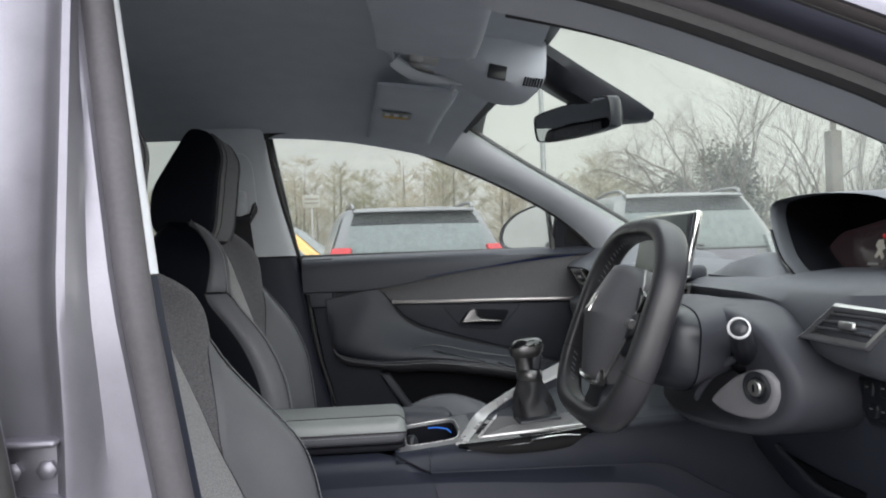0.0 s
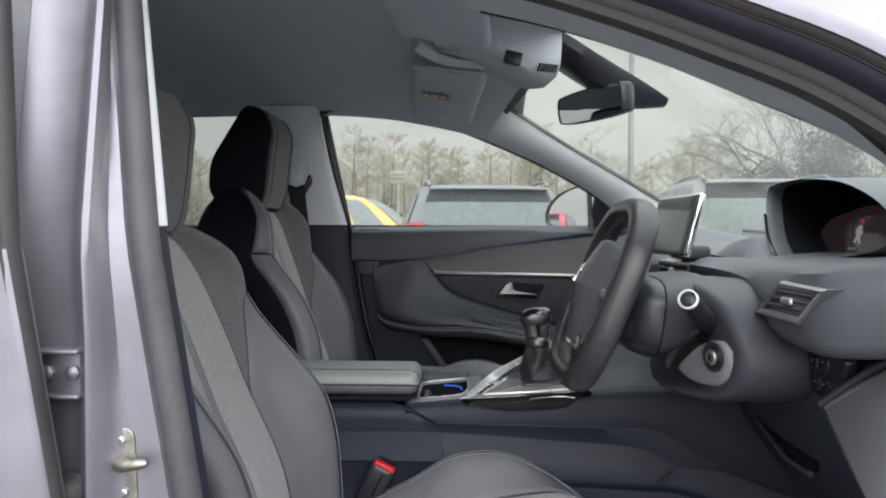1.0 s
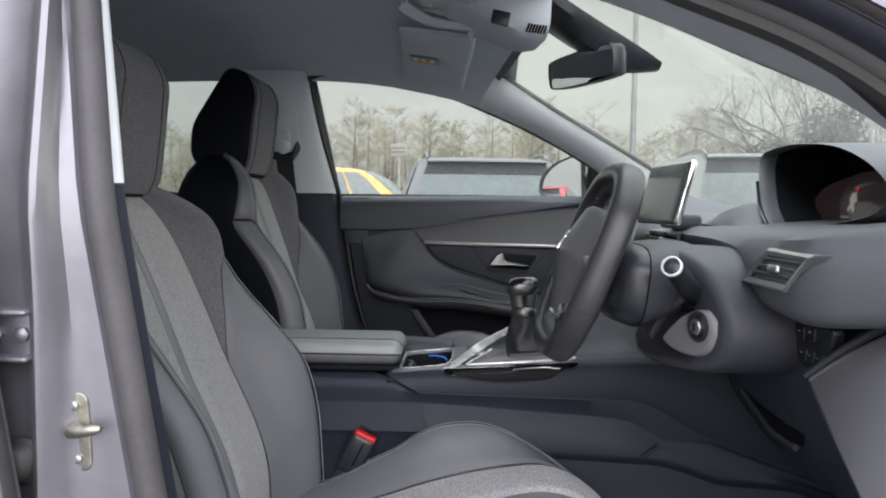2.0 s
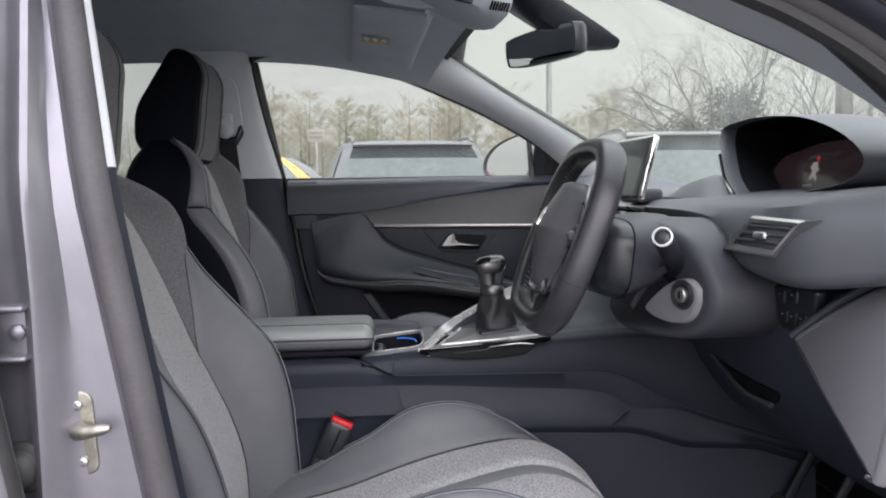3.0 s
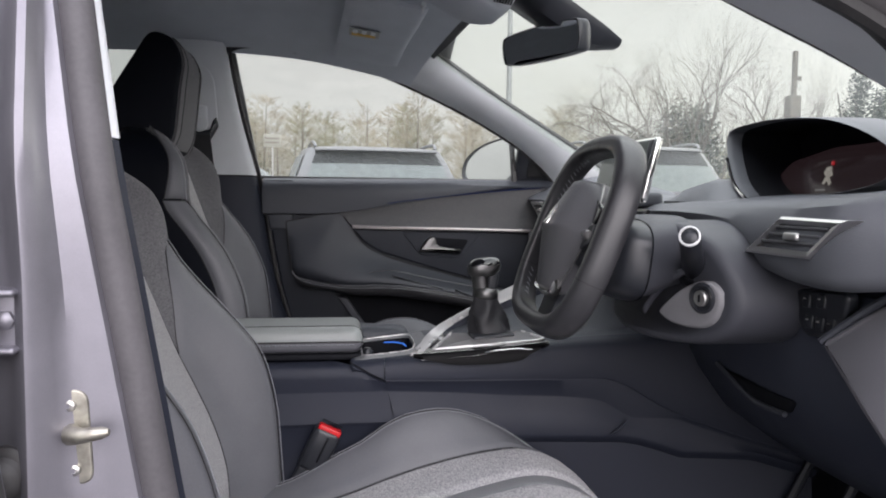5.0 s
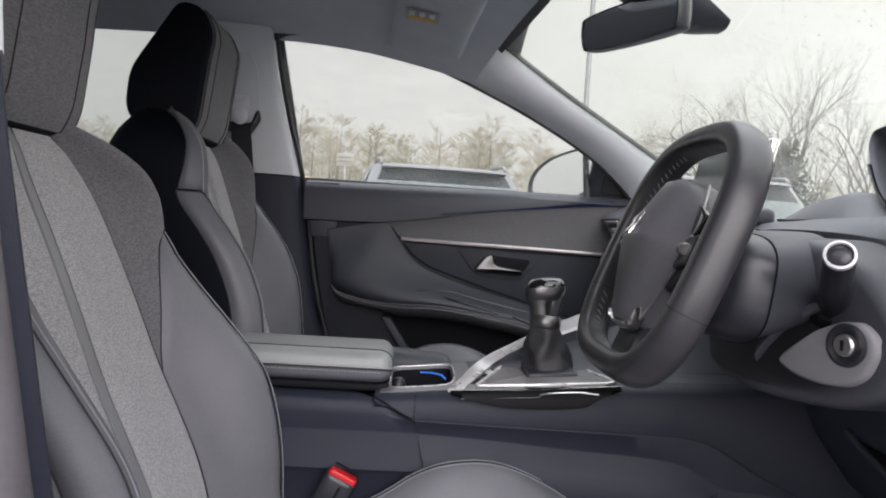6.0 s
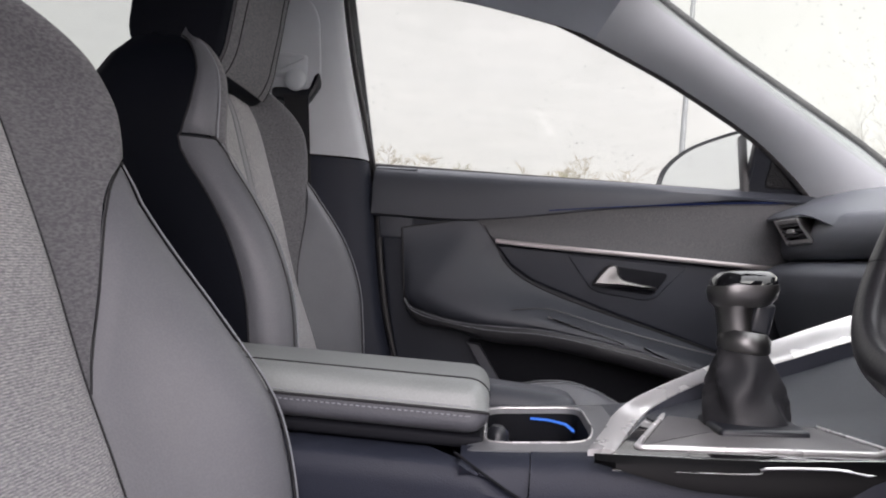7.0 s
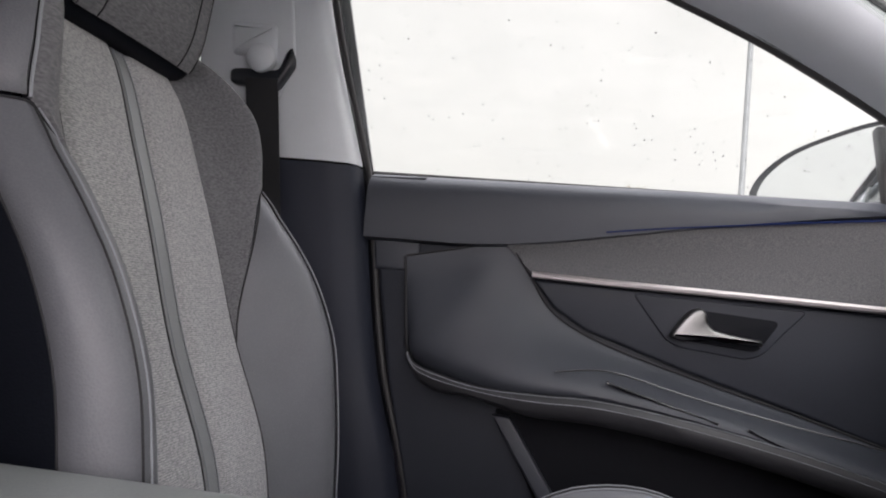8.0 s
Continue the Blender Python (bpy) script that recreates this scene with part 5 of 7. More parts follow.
# surround: a bright frame whose far side climbs towards the dash
lift = lambda x, y: 0.7705 + 0.075 * (x - 0.16)
outer_ = spline([(0.160, -0.112, 0.7715), (0.186, -0.030, 0.7735), (0.212, 0.052, 0.7775), (0.246, 0.079, 0.796), (0.317, 0.090, 0.832), (0.373, 0.090, 0.861), (0.50, 0.094, 0.915), (0.62, 0.098, 0.955)], 6)
inner_ = spline([(0.184, -0.112, 0.773), (0.212, -0.030, 0.7755), (0.238, 0.040, 0.778), (0.262, 0.064, 0.791), (0.316, 0.072, 0.820), (0.375, 0.068, 0.842), (0.50, 0.070, 0.892), (0.62, 0.074, 0.935)], 6)
up = np.array((0, 0, 0.003))
part("far_trim", skin([[p - 2 * up, p + 0.6 * up, p * 0.85 + q * 0.15 + up, p * 0.15 + q * 0.85 + up, q + 0.6 * up, q - 2 * up] for p, q in zip(outer_, inner_)], wrap=True, caps=True), SILVER, shifter, "bright aluminium console trim")
far_wall = [[q, q * 0.5 + np.array((q[0] + 0.006, 0.060, lift(q[0], 0))) * 0.5, np.array((q[0] + 0.010, 0.056, lift(q[0], 0)))] for q in inner_[14:]]
part("far_wall", thick(far_wall, 0.004), PLASTIC, shifter, "dark inner wall under the trim")
plate = rounded([(0.176, -0.126), (0.420, -0.132), (0.432, -0.118), (0.405, 0.062), (0.300, 0.070), (0.250, 0.060)], 0.006)
plate = plate if area2(plate) > 0 else plate[::-1]
part("gate_plate", warp(slab(plate, 0.008, 0.002), lambda u, v, w: (u, v, lift(u, v) - 0.006 + w)), PIANO, shifter, "gloss black gate base")
inner2 = rounded([(0.204, -0.100), (0.410, -0.108), (0.428, -0.092), (0.392, 0.050), (0.296, 0.060), (0.264, 0.050)], 0.008)
inner2 = inner2 if area2(inner2) > 0 else inner2[::-1]
part("gate_rim", tube([(p[0], p[1], lift(p[0], p[1]) + 0.003) for p in inner2], 0.0030, 8, closed=True), SILVER, shifter, "raised satin gate rim")
part("gate_well", warp(slab(inset(inner2, 0.004), 0.004, 0.002), lambda u, v, w: (u, v, lift(u, v) + 0.0005 + w)), mat("grey_gate", (0.16, 0.155, 0.155), 0.35, grain=300, bump=0.05), shifter, "grey gate surround")
part("gate_foot", put(block(0.086, 0.080, 0.010, 0.004), pose(0.336, -0.012, 0.789, 0, -4)), SATIN, shifter, "black gaiter foot")
part("warning_tag", put(block(0.011, 0.006, 0.002, 0.0008), pose(0.362, -0.105, 0.7885, 0, -5)), RED, shifter, "small red tag")
edge_x = np.linspace(0.162, 0.425, 16)
rim_z = lambda x: lin([(0.16, 0.775), (0.291, 0.782), (0.425, 0.795)], x)
part("near_trim", tube([(x, -0.136, rim_z(x)) for x in edge_x], 0.0018, 8), CHROME, shifter, "bright lower trim edge")
part("gloss_flank", thick([[(x, -0.1345, rim_z(x) - 0.001), (x, -0.1395, rim_z(x) - 0.006), (x, -0.1405, lin([(0.162, 0.770), (0.198, 0.763), (0.253, 0.755), (0.367, 0.761), (0.39, 0.775), (0.425, 0.790)], x))] for x in edge_x], 0.004), mat("gloss_black_flank", (0.003, 0.003, 0.0035), 0.40, grain=60, bump=0.0, spec=0.08, rough_var=0.05), shifter, "gloss black flank under the trim")
part("flank_strip", tube(spline([(0.177, -0.1425, 0.766), (0.240, -0.1425, 0.770), (0.296, -0.1425, 0.7745), (0.303, -0.1425, 0.7795), (0.359, -0.1425, 0.7845), (0.392, -0.1425, 0.783), (0.425, -0.138, 0.795)], 4), 0.0012, 6), CHROME, shifter, "slim chrome line")
random.seed(5)
gaiter = []
for i in range(22):
    f = i / 21
    c = np.array((0.338 - 0.010 * f, 0.004 + 0.002 * f, 0.784 + 0.082 * f))
    r0 = 0.021 * (1 - f) ** 1.1 + 0.0245
    gaiter.append([c + np.array(((r0 + (0.0060 * (1 - f) * f * 4 + 0.001) * math.sin(4 * a + 6.5 * f + 1.4 * math.sin(2 * a))) * math.cos(a), (r0 * 0.9 + 0.004 * (1 - f) * f * 4 * math.sin(4 * a - 6 * f)) * math.sin(a), 0.0)) for a in np.linspace(0, 2 * math.pi, 40, endpoint=False)])
part("gaiter", skin(gaiter, wrap=True, caps=True), LEATHER_BLACK, shifter, "creased black leather gaiter")
part("collar", put(lathe([(0.024, 0), (0.027, 0.004), (0.026, 0.016), (0.021, 0.022)], 28), pose(0.328, 0.006, 0.862, 0, 4)), KNOB_METAL, shifter, "chrome collar ring")
neck = [[np.array((x + rx * math.cos(a), 0.008 + ry * math.sin(a), z)) for a in np.linspace(0, 2 * math.pi, 24, endpoint=False)] for x, z, rx, ry in ((0.326, 0.868, 0.0215, 0.018), (0.321, 0.885, 0.0190, 0.017), (0.317, 0.905, 0.0190, 0.018), (0.317, 0.920, 0.024, 0.021))]
part("neck", skin(neck, wrap=True, caps=True), KNOB_METAL, shifter, "satin chrome neck")
rim_ = [[np.array((0.325 + rx * math.copysign(abs(math.cos(a)) ** 0.7, math.cos(a)), 0.010 + ry * math.copysign(abs(math.sin(a)) ** 0.8, math.sin(a)), z + 0.12 * rx * math.cos(a))) for a in np.linspace(0, 2 * math.pi, 32, endpoint=False)] for z, rx, ry in ((0.909, 0.026, 0.020), (0.916, 0.033, 0.026), (0.926, 0.035, 0.028), (0.932, 0.034, 0.027))]
part("knob", skin(rim_, wrap=True, caps=True), KNOB_METAL, shifter, "satin chrome knob side")
cap_ = [[np.array((0.325 + rx * math.copysign(abs(math.cos(a)) ** 0.7, math.cos(a)), 0.010 + ry * math.copysign(abs(math.sin(a)) ** 0.8, math.sin(a)), z + 0.12 * rx * math.cos(a))) for a in np.linspace(0, 2 * math.pi, 32, endpoint=False)] for z, rx, ry in ((0.931, 0.0335, 0.0265), (0.939, 0.032, 0.025), (0.945, 0.025, 0.019), (0.947, 0.012, 0.009))]
part("knob_cap", skin(cap_, wrap=True, caps=True), PIANO, shifter, "gloss black knob top")
part("reverse_catch", put(block(0.022, 0.026, 0.034, 0.004), pose(0.342, 0.006, 0.899, 0, 10)), SATIN, shifter, "black reverse catch")
# ---------------------------------------------------------------- dashboard
dash = thing("dashboard", (0.8, 0, 0.5), "dark grey moulded dashboard with a soft top pad", "dashboard")
DY = (-0.77, -0.70, -0.62, -0.54, -0.45, -0.35, -0.25, -0.15, 0.0, 0.2, 0.45, 0.62, 0.70, 0.77)


def over_y(vals):
    return lambda y: lin(list(zip(DY, vals)), y)


crease = over_y((1.082, 1.080, 1.075, 1.073, 1.072, 1.071, 1.070, 1.068, 1.066, 1.068, 1.075, 1.085, 1.092, 1.095))
lip = over_y((0.975, 0.962, 0.962, 0.972, 1.002, 1.020, 1.028, 1.028, 1.02, 1.00, 0.99, 0.99, 0.99, 0.99))
pad_x = over_y((0.662, 0.600, 0.594, 0.600, 0.612, 0.616, 0.612, 0.62, 0.63, 0.63, 0.63, 0.635, 0.64, 0.65))


def top_section(y):
    c, l, x = crease(y), lip(y), pad_x(y)
    far = 1.22 - 0.42 * y * y
    return [(far, y, 1.060), (0.95, y, c + 0.012), (0.80, y, c + 0.012), (x + 0.10, y, c + 0.006), (x + 0.055, y, c), (x + 0.030, y, c - 0.005), (x + 0.012, y, c - 0.015), (x, y, (c * 0.55 + l * 0.45)), (x + 0.002, y, l + 0.018), (x + 0.008, y, l + 0.006), (x + 0.022, y, l), (x + 0.06, y, l + 0.002), (x + 0.14, y, l + 0.02)]


part("top_pad", skin([top_section(y) for y in np.linspace(-0.775, 0.775, 64)], wrap=True, caps=True), DASH, dash, "soft dark grey top pad")
# lower dash plastic, its colour lifted to stand in for veiling haze
KNEE = mat("hazed_blue_black_knee", (0.036, 0.041, 0.058), 0.5, grain=700, cells=True, bump=0.3, wear=0.08, spec=0.4)
low_x = over_y((0.70, 0.69, 0.68, 0.67, 0.665, 0.665, 0.67, 0.68, 0.70, 0.70, 0.68, 0.68, 0.68, 0.70))


def low_section(y):
    x, l = low_x(y), lip(y)
    return [(x + 0.10, y, l + 0.015), (x + 0.03, y, 0.965), (x, y, 0.948), (x - 0.008, y, 0.92), (x, y, 0.86), (x + 0.02, y, 0.80), (x + 0.045, y, 0.745), (x + 0.10, y, 0.67), (x + 0.20, y, 0.60), (x + 0.38, y, 0.56)]


part("lower_panel", thick([low_section(y) for y in np.linspace(-0.76, 0.76, 40)], 0.006), KNEE, dash, "dark lower dashboard panel")
end_shape = rounded([(-0.785, 0.985), (-0.715, 0.972), (-0.672, 0.936), (-0.632, 0.886), (-0.700, 0.818), (-0.785, 0.74)], 0.012)
end_shape = end_shape if area2(end_shape) > 0 else end_shape[::-1]
# same dash plastic; daylight from the open door is put into its colour
part("end_block", warp(slab(end_shape, 0.07, 0.014), lambda u, v, w: (0.700 - w + 0.85 * max(v - 0.893, 0) + 0.10 * max(0.893 - v, 0), u, v)), mat("doorlit_dash_end", (0.155, 0.152, 0.165), 0.5, grain=800, cells=True, bump=0.3, wear=0.08), dash, "rounded dash end block, colour lightened for daylight from the open door")
part("end_block_edge", tube(spline([(0.694, -0.722, 0.976), (0.668, -0.676, 0.940), (0.634, -0.634, 0.890)], 6), 0.0055, 8), SOFT, dash)
# light switch panel and little pocket
part("switch_panel", warp(slab(rounded([(-0.655, 0.955), (-0.548, 0.948), (-0.540, 0.925), (-0.56, 0.885), (-0.64, 0.89)], 0.012), 0.016, 0.005), lambda u, v, w: (0.672 - w - 0.10 * (v - 0.92), u, v)), SATIN, dash, "black switch panel")
for k, (y, z) in enumerate(((-0.575, 0.935), (-0.605, 0.938), (-0.578, 0.907), (-0.600, 0.907), (-0.622, 0.908))):
    part("switch", put(block(0.008, 0.017, 0.020, 0.003), pose(0.657 - 0.10 * (z - 0.92), y, z, 0, 6)), SATIN, dash, "small gloss switch")
    part("switch_mark", put(block(0.002, 0.005, 0.002, 0.0005), pose(0.6512 - 0.10 * (z - 0.92), y, z + 0.003, 0, 6)), STEEL, dash)
# flat plate too: the slot's shade is in its colour
part("pocket", warp(slab(rounded([(-0.290, 0.778), (-0.37, 0.770), (-0.500, 0.772), (-0.47, 0.744), (-0.385, 0.742)], 0.012), 0.010, 0.003), lambda u, v, w: (0.706 - w - 0.3 * (v - 0.77), u, v)), DEEP, dash, "flat black plate for the shade in the storage slot")
part("pocket_lip", tube(spline([(0.690, -0.285, 0.782), (0.698, -0.33, 0.760), (0.702, -0.385, 0.741), (0.700, -0.47, 0.744)], 5), 0.005, 8), SOFT, dash, "soft lip of the storage slot")

# instrument hood
hood = thing("instrument_hood", (0.75, -0.42, 1.07), "dark hood over the unlit digital instrument screen", "instrument panel")
mouth = spline([(-0.231, 1.160), (-0.221, 1.188), (-0.236, 1.200), (-0.300, 1.204), (-0.378, 1.203), (-0.487, 1.192), (-0.570, 1.168), (-0.628, 1.138), (-0.644, 1.114), (-0.615, 1.092), (-0.52, 1.078), (-0.44, 1.073), (-0.352, 1.070), (-0.328, 1.077), (-0.278, 1.106)], 4, closed=True)
cy, cz_ = -0.428, 1.138


def hood_ring(x, k, kz=None, lean=0.22, dz=0.0):
    kz = kz or k
    return [(x + lean * (p[1] - 1.14) * 0.8 + 0.10 * abs(p[0] - cy) / 0.18 * 0.10, cy + (p[0] - cy) * k, cz_ + (p[1] - cz_) * kz + dz) for p in mouth]


part("hood_shell", skin([hood_ring(0.745, 0.975), hood_ring(0.722, 0.978), hood_ring(0.713, 0.988), hood_ring(0.711, 1.0), hood_ring(0.716, 1.012), hood_ring(0.735, 1.025), hood_ring(0.80, 1.04), hood_ring(0.90, 1.02, 0.95, dz=-0.006), hood_ring(1.0, 0.94, 0.70, dz=-0.03), hood_ring(1.08, 0.8, 0.4, dz=-0.06)], wrap=True), DASH, hood, "soft dark grey hood")
part("hood_throat", skin([hood_ring(0.735, 0.977), hood_ring(0.85, 0.93), hood_ring(0.86, 0.02)], wrap=True, caps=False), DEEP, hood, "black hood throat")
pts = hood_ring(0.707, 0.985)
part("chrome_edge", tube(pts[50:60], 0.003, 6), CHROME, hood, "bright edge at the hood's lower corner")
scr = rounded([(-0.252, 1.060), (-0.590, 1.060), (-0.590, 1.150), (-0.575, 1.160), (-0.40, 1.158), (-0.300, 1.140), (-0.275, 1.120)], 0.01)
scr = scr if area2(scr) > 0 else scr[::-1]
on_screen = lambda u, v, w: (0.806 - w + 0.25 * (v - 1.11), u, v)
part("screen", warp(slab(scr, 0.004, 0.002), on_screen), glow("dim_screen", (0.012, 0.007, 0.0075), 0.8), hood, "dim reddish digital screen")
glyph = [(-0.413, 1.096), (-0.406, 1.105), (-0.400, 1.098), (-0.396, 1.100), (-0.401, 1.111), (-0.394, 1.117), (-0.398, 1.126), (-0.408, 1.127), (-0.411, 1.119), (-0.416, 1.113), (-0.409, 1.109), (-0.416, 1.100)]
part("screen_glyph", warp(slab(glyph if area2(glyph) > 0 else glyph[::-1], 0.002, 0.0005), lambda u, v, w: on_screen(u, v, w + 0.0045)), glow("pale_glyph", (0.75, 0.72, 0.60), 0.20), hood, "plain pale emblem shape")
part("screen_bar", put(block(0.002, 0.024, 0.004, 0.0005), pose(on_screen(0, 1.089, 0.006)[0], -0.396, 1.089)), glow("pale_bar", (0.75, 0.75, 0.7), 0.10), hood, "plain pale bar")
part("screen_lamp", put(block(0.002, 0.006, 0.007, 0.001), pose(on_screen(0, 1.131, 0.006)[0], -0.410, 1.132)), glow("red_lamp", (1.0, 0.04, 0.05), 0.20), hood, "red warning light")

# low moulded swell where the hood meets the pad
mound = []
for x in np.linspace(0.668, 0.90, 12):
    front = min(1.0, math.sqrt(max(0.0, (x - 0.668) / 0.03)))
    mound.append([(x, y, 1.066 + front * h) for y, h in ((-0.100, 0.0), (-0.118, 0.014), (-0.150, 0.026), (-0.190, 0.034), (-0.230, 0.040), (-0.262, 0.036), (-0.290, 0.022), (-0.318, 0.004))])
part("hood_base", thick(mound, 0.004), DASH, hood, "moulded swell beside the hood")

# air vents
def mitre(poly, d):
    """A straight-edged outline moved inwards by d with sharp corners."""
    out, m = [], len(poly)
    for i in range(m):
        a, b, c = (np.array(poly[(i + k) % m], float) for k in (-1, 0, 1))
        e, f = (b - a) / np.linalg.norm(b - a), (c - b) / np.linalg.norm(c - b)
        v = np.array((-e[1] - f[1], e[0] + f[0]))
        out.append(b + d * 2 * v / max(v @ v, 0.2))
    return out


VANE = mat("grey_vent_vane", (0.045, 0.046, 0.050), 0.4, grain=300, bump=0.05)


def air_vent(outline_yz, x, label, lean=0.0, slats=3, tip=0.0):
    v = thing("air_vent", (x, sum(p[0] for p in outline_yz) / len(outline_yz), min(p[1] for p in outline_yz)), label, "air vent", "dashboard vents")
    o = [np.array(p) for p in outline_yz]
    o = o if area2(o) > 0 else o[::-1]
    at = lambda p, w: (x - w + lean * (p[0] - outline_yz[0][0]) + tip * (p[1] - outline_yz[0][1]), p[0], p[1])
    i1, i2 = mitre(o, 0.003), mitre(o, 0.009)
    part("frame", skin([[at(p, -0.03) for p in o], [at(p, 0.004) for p in o], [at(p, 0.007) for p in i1], [at(p, 0.005) for p in i2], [at(p, -0.006) for p in i2]], wrap=True), ALLOY, v, "satin chrome vent frame", smooth=False)
    part("well", skin([[at(p, -0.004) for p in i2], [at(p, -0.020) for p in i2], [at(p, -0.021) for p in mitre(i2, 0.008)]], wrap=True, caps=True), DEEP, v, "black vent well")
    zs = [p[1] for p in i2]
    for k in range(slats):
        z = min(zs) + (max(zs) - min(zs)) * (k + 0.7) / (slats + 0.4)
        cut = []
        m = len(i2)
        for a in range(m):
            p, q = i2[a], i2[(a + 1) % m]
            if (p[1] - z) * (q[1] - z) < 0:
                cut.append(p[0] + (q[0] - p[0]) * (z - p[1]) / (q[1] - p[1]))
        if len(cut) >= 2:
            y0, y1 = min(cut), max(cut)
            a, b = at((y0, z), -0.004), at((y1, z), -0.004)
            part("slat", put(block(0.022, (Vector(b) - Vector(a)).length, 0.005, 0.002), Matrix.Translation((Vector(a) + Vector(b)) / 2) @ pose(0, 0, 0, 0, 14, math.degrees(math.atan2(-(b[0] - a[0]), b[1] - a[1])))), VANE, v, "grey slat")
            if k == slats // 2:
                part("slider", put(block(0.014, 0.030, 0.010, 0.003), Matrix.Translation((Vector(a) + Vector(b)) / 2 - Vector((0.008, 0, 0))) @ pose(0, 0, 0, 0, 14)), ALLOY, v, "grey slider tab")
    return v


air_vent([(-0.520, 0.998), (-0.662, 0.998), (-0.719, 1.047), (-0.594, 1.049)], 0.596, "chrome-framed driver's air vent in the dashboard", tip=0.12)
air_vent([(-0.100, 1.000), (0.10, 1.000), (0.10, 1.052), (-0.135, 1.052)], 0.622, "chrome-framed centre air vent under the screen", slats=2)
air_vent([(0.705, 1.066), (0.600, 1.066), (0.572, 1.018), (0.690, 1.018)], 0.616, "chrome-framed passenger air vent by the door", tip=-0.5)
end = []
for y in np.linspace(0.44, 0.768, 12):
    k = min(max((y - 0.44) / 0.16, 0), 1)
    k = k * k * (3 - 2 * k)
    end.append([(0.652 - 0.032 * k, y, 1.030 + 0.038 * k), (0.656 - 0.024 * k, y, 1.045 + 0.035 * k), (0.672, y, 1.052 + 0.046 * k), (0.71, y, 1.058 + 0.060 * k), (0.81, y, 1.062 + 0.077 * k), (1.0, y, 1.066 + 0.032 * k)])
part("far_end", thick(end, 0.006), DASH, dash, "moulded dash end by the far door")

part("glovebox_pad", thick([[(0.76, y, 0.999), (0.70, y, 0.997), (0.665, y, 0.990), (0.632, y, 0.979), (0.616, y, 0.968), (0.612, y, 0.955), (0.622, y, 0.92), (0.645, y, 0.85), (0.68, y, 0.78), (0.74, y, 0.70)] for y in np.linspace(0.20, 0.735, 12)], 0.006), DASH, dash, "soft glovebox front")

# touchscreen
tablet = thing("touchscreen", (0.62, -0.02, 1.07), "slim grey touchscreen standing on the dashboard, switched off", "touchscreen")
tm = Matrix.Translation((0.617, -0.022, 1.130)) @ pose(0, 0, 0, 0, 14, 6)
part("frame", put(block(0.016, 0.218, 0.132, 0.007), tm), CHROME, tablet, "satin silver frame")
part("screen", put(block(0.004, 0.204, 0.118, 0.002), tm @ pose(-0.0075, 0, 0)), mat("screen_glass", (0.10, 0.115, 0.105), 0.12, grain=20, bump=0, spec=0.7, rough_var=0.03), tablet, "dull grey-green glass")
part("bezel", put(block(0.003, 0.016, 0.118, 0.001), tm @ pose(-0.0083, -0.094, 0)), SATIN, tablet, "dark screen edge")
part("foot", put(block(0.06, 0.12, 0.03, 0.01), pose(0.65, -0.02, 1.072)), SOFT, tablet, "dark foot")

# ---------------------------------------------------------------- steering column and wheel
column_ = thing("steering_column", (0.56, -0.34, 0.85), "dark steering column shroud with stalk and key lock", "steering column")
shroud = rounded([(-0.250, 1.036), (-0.413, 1.040), (-0.463, 1.032), (-0.508, 1.012), (-0.536, 0.980), (-0.556, 0.946), (-0.557, 0.910), (-0.538, 0.880), (-0.500, 0.860), (-0.435, 0.853), (-0.340, 0.853), (-0.230, 0.862), (-0.150, 0.900), (-0.170, 0.985)], 0.022, 4)


def column_face(u):
    """How far forward the column's face stands: it falls back from the middle to both ends."""
    return 0.545 - 0.4 * (min(-0.335 - abs(u + 0.335), -0.385) + 0.508)


part("shroud", warp(slab(shroud[::-1], 0.15, 0.014, 4), lambda u, v, w: (column_face(u) + 0.15 - w, u, v)), COLUMN, column_, "dark plastic column shroud")
collar_ = []
for x, wy, hz_, zc in ((0.545, 0.118, 0.056, 0.990), (0.530, 0.122, 0.058, 0.988), (0.495, 0.132, 0.062, 0.981), (0.472, 0.1405, 0.064, 0.976), (0.464, 0.141, 0.064, 0.977), (0.440, 0.134, 0.060, 0.981), (0.425, 0.120, 0.050, 0.985), (0.421, 0.090, 0.036, 0.986)):
    collar_.append([(x + 0.12 * (z_ - 0.97), -0.335 + y_, z_) for y_, z_ in ((wy * math.copysign(abs(math.cos(a)) ** 0.5, math.cos(a)), zc + hz_ * math.copysign(abs(math.sin(a)) ** 0.55, math.sin(a))) for a in np.linspace(0, 2 * math.pi, 48, endpoint=False))])
part("column_cheek", skin(collar_[:4], wrap=True, caps=True), COLUMN, column_, "dark cheek of the column shroud")
part("column_cover", skin(collar_[3:], wrap=True, caps=True), SATIN, column_, "black cover behind the wheel")
part("cover_joint", tube([(p[0] + 0.001, -0.335 + (p[1] + 0.335) * 1.004, p[2]) for p in collar_[3]], 0.0012, 6, closed=True), DEEP, column_)
pod = rounded([(-0.428, 0.899), (-0.445, 0.917), (-0.472, 0.940), (-0.500, 0.954), (-0.520, 0.955), (-0.533, 0.944), (-0.537, 0.925), (-0.528, 0.900), (-0.510, 0.886), (-0.478, 0.883), (-0.450, 0.887)], 0.010, 4)
pod_at = lambda u, v, w: (column_face(u) + 0.003 - w, u, v)
part("key_pod", warp(slab(pod if area2(pod) > 0 else pod[::-1], 0.011, 0.005), pod_at), mat("mid_grey_plastic", (0.19, 0.187, 0.195), 0.5, grain=700, cells=True, bump=0.3), column_, "paler teardrop key surround")
